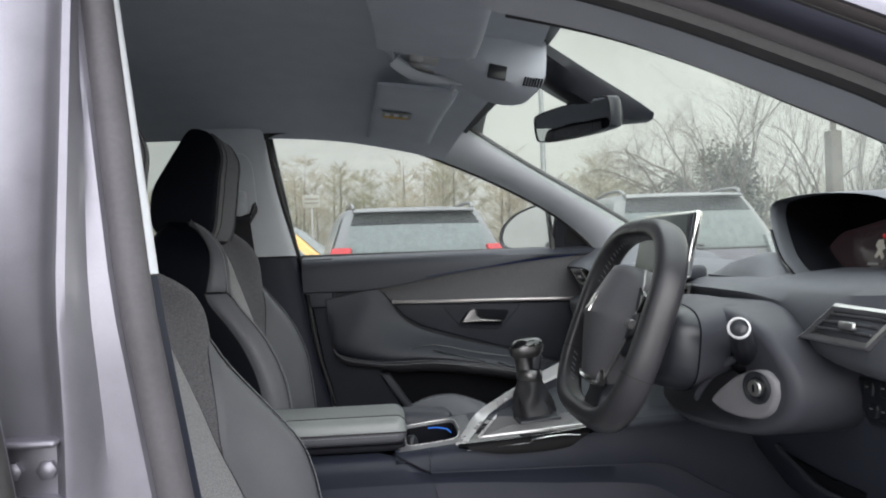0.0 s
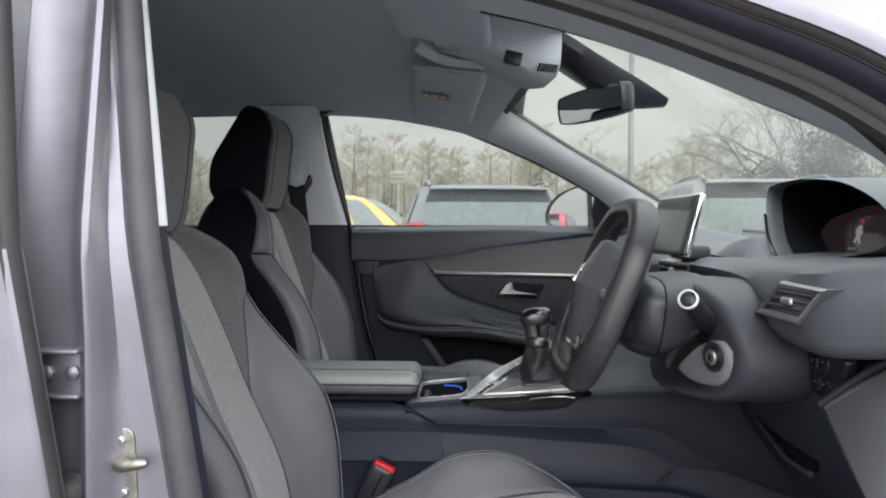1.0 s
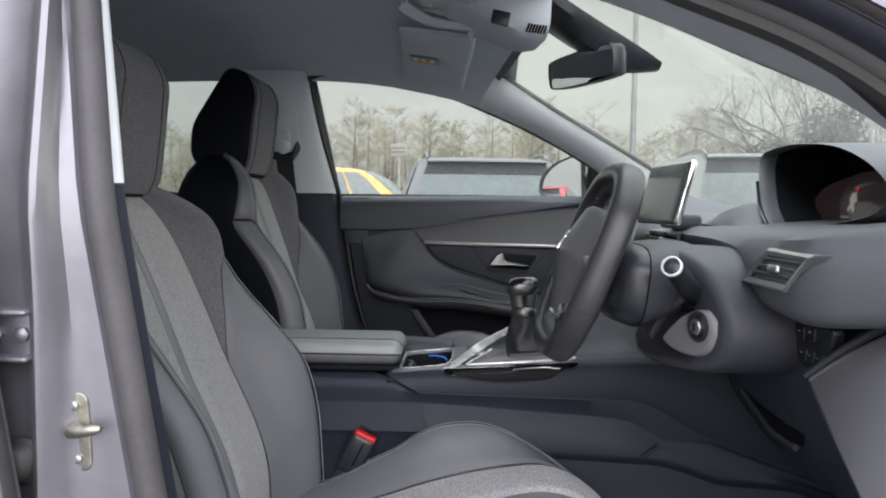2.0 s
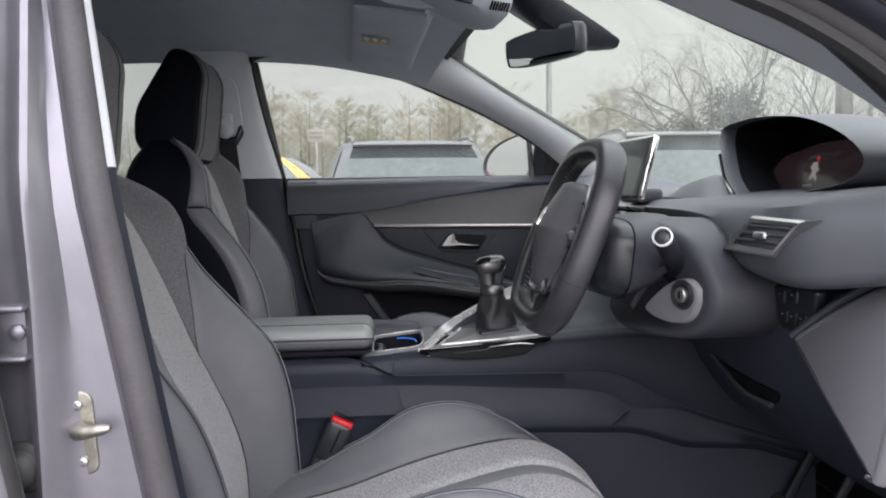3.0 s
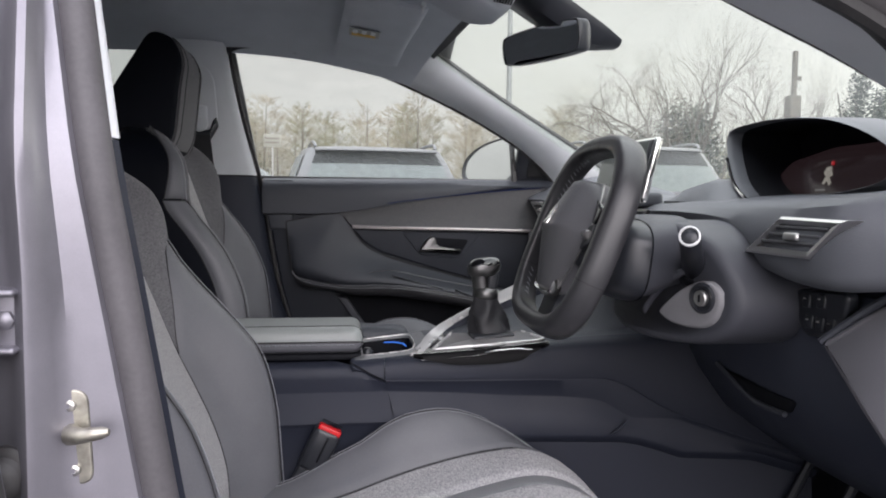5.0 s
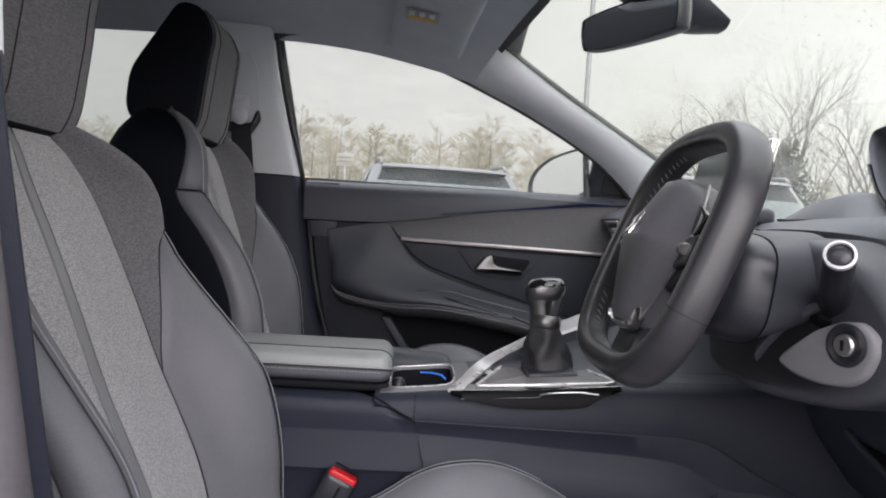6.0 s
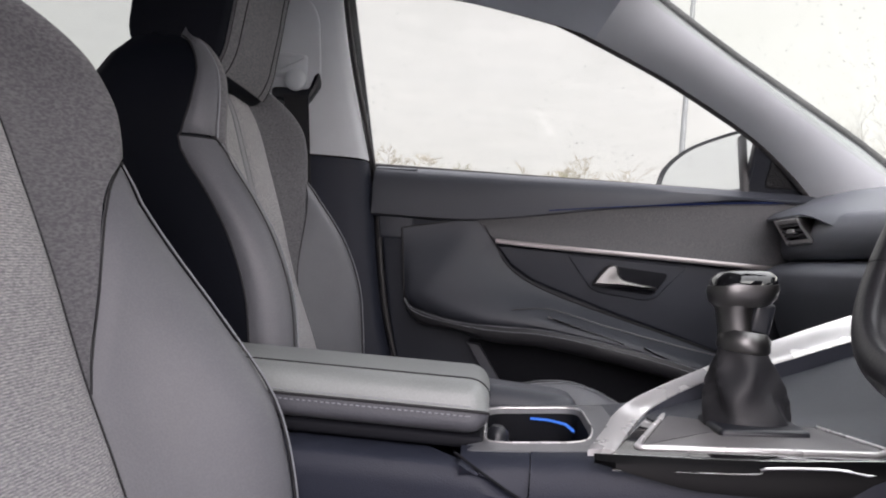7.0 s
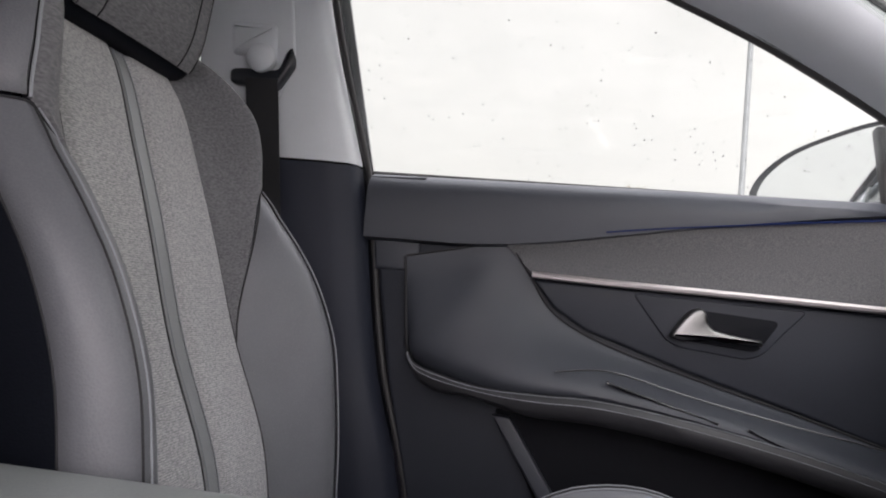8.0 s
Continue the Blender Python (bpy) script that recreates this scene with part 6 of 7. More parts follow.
part("pod_ridge", tube(spline([pod_at(-0.395, 0.892, 0.000), pod_at(-0.402, 0.906, 0.003), pod_at(-0.424, 0.932, 0.004), pod_at(-0.452, 0.955, 0.004), pod_at(-0.476, 0.968, 0.003), pod_at(-0.505, 0.974, 0.000)], 5), [0.002, 0.003, 0.004, 0.005, 0.0055, 0.006, 0.006, 0.006, 0.006, 0.006, 0.006, 0.006, 0.006, 0.006, 0.006, 0.006, 0.006, 0.006, 0.0055, 0.005, 0.005, 0.0045, 0.004, 0.003, 0.0025, 0.002], 8), COLUMN, column_, "rounded ridge over the key surround")
part("shroud_seam", tube(spline([(column_face(-0.400) - 0.0002, -0.400, 0.972), (column_face(-0.43) - 0.0002, -0.430, 0.974), (column_face(-0.455) - 0.0002, -0.455, 0.982)], 5), 0.0014, 6), DEEP, column_)
km = Matrix.Translation((0.539, -0.508, 0.930)) @ pose(0, 0, 0, 0, -90) @ pose(0, 0, 0, 21.8, 0, 0)
part("lock_ring", put(lathe([(0.0225, 0), (0.0225, 0.003), (0.0190, 0.005), (0.0150, 0.003), (0.0150, 0.002)], 32), km), SATIN, column_, "black lock ring")
part("lock_barrel", put(lathe([(0.0115, 0), (0.0115, 0.0065), (0.0095, 0.0085), (0.0, 0.0086)], 24), km), STEEL, column_, "bright lock barrel")
part("lock_slot", put(block(0.011, 0.0035, 0.003, 0.001), km @ Matrix.Translation((0, 0, 0.0084))), DEEP, column_)
stalk = [Vector((0.556, -0.448, 0.962)), Vector((0.478, -0.581, 1.021))]
long = (stalk[1] - stalk[0]).length
part("stalk_boot", put(lathe([(0.026, 0), (0.026, 0.010), (0.020, 0.018)], 24), along(stalk[0], stalk[1])), DEEP, column_, "black stalk socket")
part("stalk", put(lathe([(0.0165, 0.0), (0.0170, 0.045), (0.0150, 0.075), (0.0144, long - 0.004), (0.0132, long)], 28), along(stalk[0], stalk[1])), SATIN, column_, "black stalk")
part("stalk_ring", put(lathe([(0.0132, long - 0.002), (0.0142, long), (0.0139, long + 0.005), (0.0117, long + 0.006), (0.0109, long + 0.002)], 32), along(stalk[0], stalk[1])), WHITE_PRINT, column_, "pale ring on the stalk end")
part("stalk_end", put(lathe([(0.0112, long - 0.004), (0.0110, long + 0.003), (0.008, long + 0.005), (0.003, long + 0.006)], 24), along(stalk[0], stalk[1])), SATIN, column_, "black stalk button")

wheel = thing("steering_wheel", (0.415, -0.335, 0.86), "small black leather steering wheel with flattened top and bottom", "steering wheel")
WM = Matrix.Translation((0.400, -0.335, 1.010)) @ pose(0, 0, 0, 0, 21.5, 0)


def wheel_pt(y, z, d=0.0):
    """A point in the wheel's plane: y and z about its centre, d towards the driver."""
    return tuple(WM @ Vector((-d, y, z)))


def power(c, k):
    return math.copysign(abs(c) ** k, c)


# rim: a rounded, nearly square path swept with a section deeper than it is wide
rim = []
for a in np.linspace(0, 2 * math.pi, 96, endpoint=False):
    c, s = math.cos(a), math.sin(a)
    n = 2.9 if s > 0 else 3.3
    r = (abs(c / 0.160) ** n + abs(s / (0.157 if s > 0 else 0.152)) ** n) ** (-1 / n)
    rim.append((r * c, r * s))


def rim_frame(i):
    a, b = np.array(rim[i - 1]), np.array(rim[(i + 1) % len(rim)])
    t = (b - a) / np.linalg.norm(b - a)
    return np.array(rim[i]), np.array((t[1], -t[0])), t


def rim_ring(i, wide=0.0155, deep=0.0215, grow=0.0, n=22):
    p, o, _ = rim_frame(i)
    ring = []
    for g in np.linspace(0, 2 * math.pi, n, endpoint=False):
        u, d = (wide + grow) * power(math.cos(g), 0.62), (deep + grow) * power(math.sin(g), 0.66)
        u -= 0.004 * max(d, 0) / deep
        q = p + o * u
        ring.append(wheel_pt(q[0], q[1], d))
    return ring


part("rim", skin([rim_ring(i) for i in range(len(rim))], wrap=True, loop=True), WHEEL, wheel, "black leather rim")
for lo, hi in ((6, 18), (30, 42), (54, 60), (84, 90)):
    for i in range(lo, hi):
        p, o, t = rim_frame(i)
        q = p - o * 0.0158
        part("rim_stitch", tube([wheel_pt(*(q - t * 0.003), -0.003), wheel_pt(*(q - o * 0.0007), 0.001), wheel_pt(*(q + t * 0.003), 0.005)], 0.0007, 4), THREAD, wheel)
for i in (22, 26, 54, 90):
    mid = rim_frame(i)[2] * 0.0007
    a, b = rim_ring(i, grow=0.0004), rim_ring(i, grow=0.0004)
    off = WM.to_3x3() @ Vector((0, mid[0], mid[1]))
    part("rim_joint", skin([[Vector(v) - off for v in a], [Vector(v) + off for v in b]], wrap=True), SEAM, wheel)
# hub: an airbag cover with two shallow facets that meet in a level ridge
def hub_half(z):
    return lin([(-0.096, 0.040), (-0.088, 0.048), (-0.05, 0.070), (-0.01, 0.088), (0.03, 0.086), (0.06, 0.073), (0.080, 0.058), (0.090, 0.046)], z)


def hub_d(u, z):
    ridge_ = 1 - 0.50 * max(0.0, z - 0.004) / 0.086 - 0.62 * max(0.0, 0.004 - z) / 0.10
    return 0.004 + 0.044 * ridge_ * (1 - abs(u) ** 2.6)


zs = [-0.096, -0.092, -0.085, -0.07, -0.05, -0.03, -0.012, 0.000, 0.004, 0.008, 0.02, 0.04, 0.06, 0.075, 0.085, 0.090]
rows = []
for k, z in enumerate(zs):
    e = 0.006 if k in (0, len(zs) - 1) else 0.0
    front = [wheel_pt(hub_half(z) * u, z, hub_d(u, z) - e) for u in (-1, -0.97, -0.9, -0.75, -0.55, -0.3, 0, 0.3, 0.55, 0.75, 0.9, 0.97, 1)]
    rows.append(front + [wheel_pt(hub_half(z) * u, z, -0.050) for u in (0.8, 0.3, -0.3, -0.8)])
part("airbag_cover", skin(rows, wrap=True, caps=True), HUB, wheel, "soft dark hub cover")
SPOKE_TRIM = mat("satin_grey_spoke_trim", (0.34, 0.33, 0.33), 0.34, metal=0.8, grain=300, bump=0.03)
for s in (1, -1):
    wing_ = rounded([(0.055 * s, 0.066), (0.090 * s, 0.052), (0.152 * s, 0.050), (0.154 * s, -0.012), (0.104 * s, -0.030), (0.070 * s, -0.050)], 0.010)
    part("spoke", put(warp(slab(wing_ if area2(wing_) > 0 else wing_[::-1], 0.026, 0.008), lambda u, v, w: (-w + 0.022, u, v)), WM), SATIN, wheel, "black side spoke")
    gloss_ = rounded([(0.078 * s, 0.060), (0.112 * s, 0.046), (0.104 * s, 0.020), (0.092 * s, 0.022)], 0.004)
    part("spoke_gloss", put(warp(slab(gloss_ if area2(gloss_) > 0 else gloss_[::-1], 0.006, 0.002), lambda u, v, w: (-w - 0.004, u, v)), WM), PIANO, wheel, "gloss black spoke insert")
    btn = rounded([(0.092 * s, 0.018), (0.122 * s, 0.022), (0.124 * s, -0.010), (0.088 * s, -0.022)], 0.006)
    part("button_pad", put(warp(slab(btn if area2(btn) > 0 else btn[::-1], 0.008, 0.003), lambda u, v, w: (-w - 0.004, u, v)), WM), SATIN, wheel, "black button pad")
    part("scroll_wheel", put(lathe([(0.006, -0.006), (0.0075, -0.004), (0.0075, 0.004), (0.006, 0.006)], 16), WM @ Matrix.Translation((-0.014, 0.106 * s, 0.002)) @ pose(0, 0, 0, 90)), SPOKE_TRIM, wheel, "grey scroll wheel")
    part("spoke_line", tube([wheel_pt(s * y, z, d) for y, z, d in spline([(0.060, 0.088, 0.002), (0.085, 0.062, 0.006), (0.096, 0.030, 0.008), (0.094, -0.006, 0.008), (0.074, -0.048, 0.006), (0.052, -0.088, 0.006)], 5)], 0.0016, 6), SPOKE_TRIM, wheel, "thin satin line beside the hub")
low = rounded([(-0.046, -0.080), (0.046, -0.080), (0.034, -0.11), (0.036, -0.146), (-0.036, -0.146), (-0.034, -0.11)], 0.008)
part("lower_spoke", put(warp(slab(low if area2(low) > 0 else low[::-1], 0.014, 0.005), lambda u, v, w: (0.018 - w, u, v)), WM), SATIN, wheel, "black lower spoke")
trim_ = spline([(-0.050, -0.082), (-0.043, -0.098), (-0.025, -0.103), (0.0, -0.104), (0.025, -0.103), (0.043, -0.098), (0.050, -0.082)], 4)
part("chrome_trim", skin([[wheel_pt(p[0], p[1] + 0.008, 0.011), wheel_pt(p[0], p[1] + 0.004, 0.016), wheel_pt(p[0], p[1], 0.012), wheel_pt(p[0], p[1] - 0.003, 0.0)] for p in trim_], wrap=True, caps=True), CHROME, wheel, "satin chrome lower trim")
mark = [(-0.012, -0.018), (-0.004, -0.008), (0.003, -0.018), (0.008, -0.014), (0.004, -0.002), (0.012, 0.004), (0.010, 0.016), (0.002, 0.020), (-0.008, 0.016), (-0.005, 0.006), (-0.014, 0.004), (-0.010, -0.004)]
part("badge", put(warp(slab(mark if area2(mark) > 0 else mark[::-1], 0.003, 0.001), lambda u, v, w: (-w - 0.0445 + 0.26 * v, u, v * 0.92 + 0.020)), WM), CHROME, wheel, "plain chrome badge shape")

pedals = thing("pedals", (0.86, -0.36, 0.33), "black pedals with worn rubber pads in the footwell", "pedals")
for y, w_, z in ((-0.43, 0.05, 0.40), (-0.33, 0.07, 0.44), (-0.21, 0.07, 0.44)):
    part("pad", put(block(0.016, w_, 0.075, 0.008), pose(0.86, y, z, 0, 35)), RUBBER, pedals, "worn rubber pad")
    part("lever", tube([(0.87, y, z), (0.95, y, z + 0.15), (1.0, y, z + 0.28)], 0.009, 8), SATIN, pedals, "black lever")

# ---------------------------------------------------------------- roof fittings
roof_box = thing("overhead_console", (0.22, 0, 1.45), "grey overhead console with lamps and a sensor pod", "overhead console")
box_rows = []
for f in np.linspace(0, 1, 16):
    x = 0.05 + 0.315 * f
    w = lin([(0, 0.075), (0.15, 0.105), (0.6, 0.11), (1, 0.085)], f)
    zb = lin([(0, 1.555), (0.2, 1.520), (0.50, 1.485), (0.68, 1.453), (0.80, 1.440), (0.95, 1.441), (1, 1.458)], f)
    box_rows.append([(x, y, z) for y, z in ((-w - 0.012, 1.60), (-w, zb + 0.035), (-w + 0.012, zb + 0.010), (-w + 0.035, zb), (0, zb - 0.004), (w - 0.035, zb), (w - 0.012, zb + 0.010), (w, zb + 0.035), (w + 0.012, 1.60))])
part("housing", thick(box_rows, -0.006), HEADLINER, roof_box, "pale grey moulded housing")
part("lamp_recess", put(block(0.13, 0.16, 0.012, 0.005), pose(0.14, -0.01, 1.516, 0, 8)), TRIM_GREY, roof_box, "grey lamp panel")
for y in (-0.05, 0.03):
    part("map_lamp", put(block(0.06, 0.055, 0.010, 0.004), pose(0.13, y, 1.510, 0, 8)), mat("frosted_lens", (0.62, 0.62, 0.58), 0.25, grain=300, bump=0.3), roof_box, "frosted map lamp lens")
for k in range(4):
    part("button", put(block(0.012, 0.016, 0.008, 0.002), pose(0.195, -0.07 + 0.035 * k, 1.499, 0, 8)), SATIN, roof_box, "dark button")
part("sensor", put(block(0.036, 0.006, 0.028, 0.003), pose(0.264, -0.1065, 1.468, 0, 12, 2)), SATIN, roof_box, "dark sensor window")
for k in range(7):
    part("grille_slot", put(block(0.004, 0.004, 0.018, 0.001), pose(0.318 + 0.006 * k, -0.097 + 0.0030 * k, 1.452, 0, 20)), DEEP, roof_box)

bowl = spline([(0.068, -0.112, 1.490), (0.062, -0.085, 1.490), (0.078, -0.040, 1.487), (0.115, 0.020, 1.484), (0.180, 0.045, 1.481), (0.245, 0.030, 1.477), (0.268, -0.020, 1.473)], 5)
part("lamp_bowl", thick([[(p[0], p[1], p[2] + 0.060), (p[0], p[1], p[2] + 0.006), (p[0], p[1] - 0.002, p[2]), (p[0] + 0.010, p[1] - 0.010, p[2] + 0.004), (p[0] + 0.016, p[1] - 0.016, p[2] + 0.012)] for p in bowl], 0.003), TRIM_GREY, roof_box, "curved grey lip of the map lamp bowl")

rear_mirror = thing("rear_view_mirror", (0.45, 0.02, 1.35), "black rear-view mirror on a windscreen stalk", "mirror")
MM = Matrix.Translation((0.452, 0.030, 1.398)) @ pose(0, 0, 0, 0, -5, 26)
shell = spline([(-0.118, -0.022), (-0.100, -0.034), (0.0, -0.036), (0.100, -0.032), (0.120, -0.020), (0.122, 0.018), (0.104, 0.032), (0.0, 0.036), (-0.100, 0.032), (-0.120, 0.020)], 4, closed=True)
rows = [[tuple(MM @ Vector((d, p[0] * k, p[1] * k))) for p in shell] for d, k in ((-0.012, 0.93), (-0.016, 0.975), (-0.010, 1.0), (0.010, 1.0), (0.026, 0.90), (0.038, 0.6), (0.042, 0.1))]
part("housing", skin(rows, wrap=True, caps=False), SATIN, rear_mirror, "black mirror housing")
part("mirror_glass", skin([[tuple(MM @ Vector((-0.0135, p[0] * 0.935, p[1] * 0.92))) for p in shell], [tuple(MM @ Vector((-0.0136, p[0] * 0.02, p[1] * 0.02))) for p in shell]], wrap=True, caps=True), MIRROR, rear_mirror, "dark reflecting mirror glass", smooth=False)
part("stem", tube([(0.470, 0.030, 1.405), (0.50, 0.025, 1.425), (0.53, 0.02, 1.435)], 0.012, 10), SATIN, rear_mirror, "black ball stem")
cov = []
for f in np.linspace(0, 1, 14):
    x = 0.365 + 0.235 * f
    w = lin([(0, 0.085), (0.4, 0.062), (0.8, 0.045), (1, 0.028)], f)
    zt = screen_z(x, 0) - 0.004
    h = lin([(0, 0.045), (0.3, 0.055), (0.7, 0.050), (1, 0.010)], f)
    cov.append([(x, 0.005 - w, zt), (x, 0.005 - w * 0.96, zt - 0.4 * h), (x, 0.005 - w * 0.6, zt - 0.92 * h), (x, 0.005, zt - h), (x, 0.005 + w * 0.6, zt - 0.92 * h), (x, 0.005 + w * 0.96, zt - 0.4 * h), (x, 0.005 + w, zt)])
part("sensor_cover", thick(cov, 0.003), SATIN, rear_mirror, "black sensor cover under the glass")


def visor_z(x, y):
    """The visor hangs a little under the roof lining and follows its curve outwards."""
    return 1.506 - 0.12 * (x - 0.1) - 0.55 * max(0.0, y - 0.36) ** 2 - 0.04 * y


def sun_visor(s):
    v = thing("sun_visor", (0.12, 0.36 * s, 1.48), "grey cloth sun visor folded up against the roof", "sun visor", "sun visors")
    rows = []
    for y in np.linspace(0.135, 0.590, 16):
        sec = []
        for a in np.linspace(0, 2 * math.pi, 20, endpoint=False):
            u, w = math.copysign(abs(math.cos(a)) ** 0.7, math.cos(a)), math.sin(a)
            x = 0.130 + 0.090 * u - 0.10 * y * y
            e = 1 - 0.5 * max(0, abs(y - 0.362) - 0.200) / 0.028
            sec.append((x, s * y, visor_z(x, y) + 0.010 * w * max(e, 0.3)))
        rows.append(sec)
    part("board", skin(rows, wrap=True, caps=True), HEADLINER, v, "pale grey visor board")
    z = visor_z(0.1, 0.37) - 0.0125
    part("pivot", tube([(0.205, s * 0.16, 1.487), (0.205, s * 0.12, 1.492)], 0.006, 8), TRIM_GREY, v, "grey visor clip")
    if s > 0:
        part("warning_label", put(block(0.075, 0.075, 0.0012, 0.0004), pose(0.085, 0.37, z + 0.001, 0, 6.8)), mat("label_paper", (0.42, 0.42, 0.40), 0.6, grain=200, bump=0), v, "pale warning label")
        part("label_patch", put(block(0.060, 0.026, 0.0012, 0.0004), pose(0.083, 0.385, z - 0.001, 0, 6.8)), YELLOW_PRINT, v, "yellow warning patch")
        for k in range(3):
            part("label_bar", put(block(0.012, 0.034, 0.0012, 0.0003), pose(0.062 + 0.022 * k, 0.352, z + 0.001 - 0.0026 * k, 0, 6.8)), WHITE_PRINT, v)
    return v


sun_visor(1)
sun_visor(-1)
grab = thing("grab_handle", (-0.11, 0.61, 1.5), "folded grey grab handle over the passenger door", "grab handle")
gp = spline([(-0.235, 0.615, 1.555), (-0.232, 0.600, 1.535), (-0.20, 0.596, 1.528), (-0.11, 0.596, 1.524), (-0.03, 0.596, 1.516), (0.0, 0.600, 1.514), (0.005, 0.615, 1.535)], 5)
part("bar", tube(gp, 0.013, 10), HEADLINER, grab, "pale grey grab bar")
part("recess", warp(slab(rounded([(-0.245, 1.500), (0.02, 1.478), (0.03, 1.530), (-0.235, 1.560)], 0.02), 0.004, 0.002), lambda u, v, w: (u, 0.655 - 0.55 * (v - 1.49) - w, v + 0.006)), HEADLINER, grab)
for x in (-0.215, -0.015):
    part("end_cap", put(block(0.04, 0.03, 0.032, 0.010), pose(x, 0.612, 1.527 - 0.05 * (x + 0.1))), HEADLINER, grab, "grey end cap")
# ---------------------------------------------------------------- parked cars
SILVER_CAR = mat("silver_car_paint", (0.155, 0.16, 0.162), 0.55, metal=0.3, grain=900, bump=0.02, wear=0.06, coarse=4, coat=0.4)
YELLOW_CAR = mat("yellow_car_paint", (0.70, 0.40, 0.07), 0.3, grain=600, bump=0.02, wear=0.08, coarse=4, coat=0.5)
WHITE_CAR = mat("pale_car_paint", (0.18, 0.185, 0.185), 0.55, grain=900, bump=0.02, wear=0.06, coarse=4, coat=0.4)
MIST_GLASS = mat("misted_car_glass", (0.115, 0.135, 0.132), 0.5, grain=90, cells=True, bump=0.6, depth=0.006, wear=0.35, coarse=20)
BEADED = mat("beaded_dark_glass", (0.017, 0.020, 0.020), 0.5, grain=38, cells=True, bump=1.0, depth=0.012, wear=0.9, coarse=45, spec=0.25)
CAR_GLASS = mat("wet_car_glass", (0.16, 0.18, 0.18), 0.22, grain=90, cells=True, bump=0.8, depth=0.006, wear=0.5, coarse=30, spec=0.8)
LAMP_RED = mat("red_tail_lamp", (0.45, 0.015, 0.02), 0.15, grain=200, bump=0.1)
TYRE = mat("tyre_rubber", (0.02, 0.02, 0.02), 0.8, grain=100, bump=0.4)


def parked_car(name, m, paint, label, length=4.4, width=1.82, height=1.62, suv=True, lamp_glass=None):
    """A hatchback or SUV: local x is its length, the rear end at x 0, the nose at -length; y across."""
    car = thing(name, (0, 0, 0), label, "car", "parked cars")
    h, w = height, width / 2
    L = length
    # lower body: sections along the length
    belt_ = 0.98 if suv else 0.92
    rows = []
    for f, k, top_, bot in ((0.0, 0.86, belt_ - 0.10, 0.45), (0.02, 0.95, belt_, 0.30), (0.10, 1.0, belt_ + 0.02, 0.24), (0.3, 1.0, belt_, 0.22), (0.6, 1.0, belt_ - 0.02, 0.22), (0.72, 0.99, belt_ - 0.03, 0.24), (0.90, 0.93, belt_ - 0.14, 0.28), (0.98, 0.82, belt_ - 0.26, 0.36), (1.0, 0.70, belt_ - 0.36, 0.45)):
        x = -L * f
        rows.append([(x, y * w * k, z) for y, z in ((-0.85, bot), (-0.98, bot + 0.10), (-1.0, (bot + top_) / 2), (-0.985, top_ - 0.10), (-0.93, top_), (-0.5, top_ + 0.03), (0, top_ + 0.04), (0.5, top_ + 0.03), (0.93, top_), (0.985, top_ - 0.10), (1.0, (bot + top_) / 2), (0.98, bot + 0.10), (0.85, bot))])
    part("body", skin(rows, wrap=True, caps=True), paint, car, "car bodywork")
    # cabin: one shell that narrows and leans in to the roof, windows set on it
    xr, xf = (-0.34 if suv else -0.46), -L * 0.45

    def girth(z):
        f = min(max((z - belt_) / (h - belt_), 0), 1)
        return f, w * lin([(0, 0.955), (0.3, 0.90), (0.7, 0.80), (0.90, 0.745), (0.97, 0.70), (1.0, 0.60)], f)

    def tail(v, z, out=0.0):
        """A point of the cabin's rear: v across, -1 to 1."""
        f, g = girth(z)
        x = lin([(0, -0.02), (0.25, -0.06), (0.6, -0.20), (0.88, xr), (0.96, xr - 0.06), (1.0, xr - 0.30)], f)
        return (x - 0.17 * abs(v) ** 3.5 + out, g * v, z + 0.3 * out)

    def nose_x(v, z, out=0.0):
        f, g = girth(z)
        x = lin([(0, -L * 0.68), (0.5, -L * 0.56), (0.88, xf), (1.0, xf + 0.45)], f)
        return (x + 0.22 * abs(v) ** 3 - out, g * v, z + 0.3 * out)

    def flank_pt(t, z, s, out=0.0):
        """A point of the cabin's side: t from 0 at the rear to 1 at the front."""
        a, b, (f, g) = tail(1, z)[0], nose_x(1, z)[0], girth(z)
        bow = 0.04 * math.sin(math.pi * t)
        return (a + (b - a) * t, s * (g + bow + out), z + 0.3 * out)

    vs = np.linspace(-1, 1, 15)
    rows = []
    for f in (0, 0.12, 0.3, 0.5, 0.7, 0.82, 0.9, 0.95, 0.98, 1.0):
        z = belt_ - 0.02 + (h - belt_ + 0.02) * f
        rows.append([tail(v, z) for v in vs] + [flank_pt(t, z, 1) for t in (0.15, 0.3, 0.5, 0.7, 0.85)] + [nose_x(v, z) for v in vs[::-1]] + [flank_pt(t, z, -1) for t in (0.85, 0.7, 0.5, 0.3, 0.15)])
    part("cabin", skin(rows, wrap=True, caps=True), paint, car, "car roof and pillars")
    z0, z1 = belt_ + 0.10, belt_ + (h - belt_) * 0.90
    zm = z1 - 0.30 * (z1 - z0)
    pane_rows = lambda a, b, va, vb, out: [[tail(v * (va + (vb - va) * k / 6), a + (b - a) * k / 6, out) for v in np.linspace(-1, 1, 15)] for k in range(7)]
    part("rear_glass", thick(pane_rows(z0, zm, 0.87, 0.88, 0.010), 0.008), MIST_GLASS, car, "misted rear window")
    part("window_top_band", thick(pane_rows(zm + 0.004, z1, 0.88, 0.86, 0.012), 0.008), BEADED, car, "dark rain-beaded band of the rear window")
    part("glass_seal", tube([tail(v, z0 - 0.006, 0.008) for v in np.linspace(-0.86, 0.86, 9)], 0.012, 6), RUBBER, car)
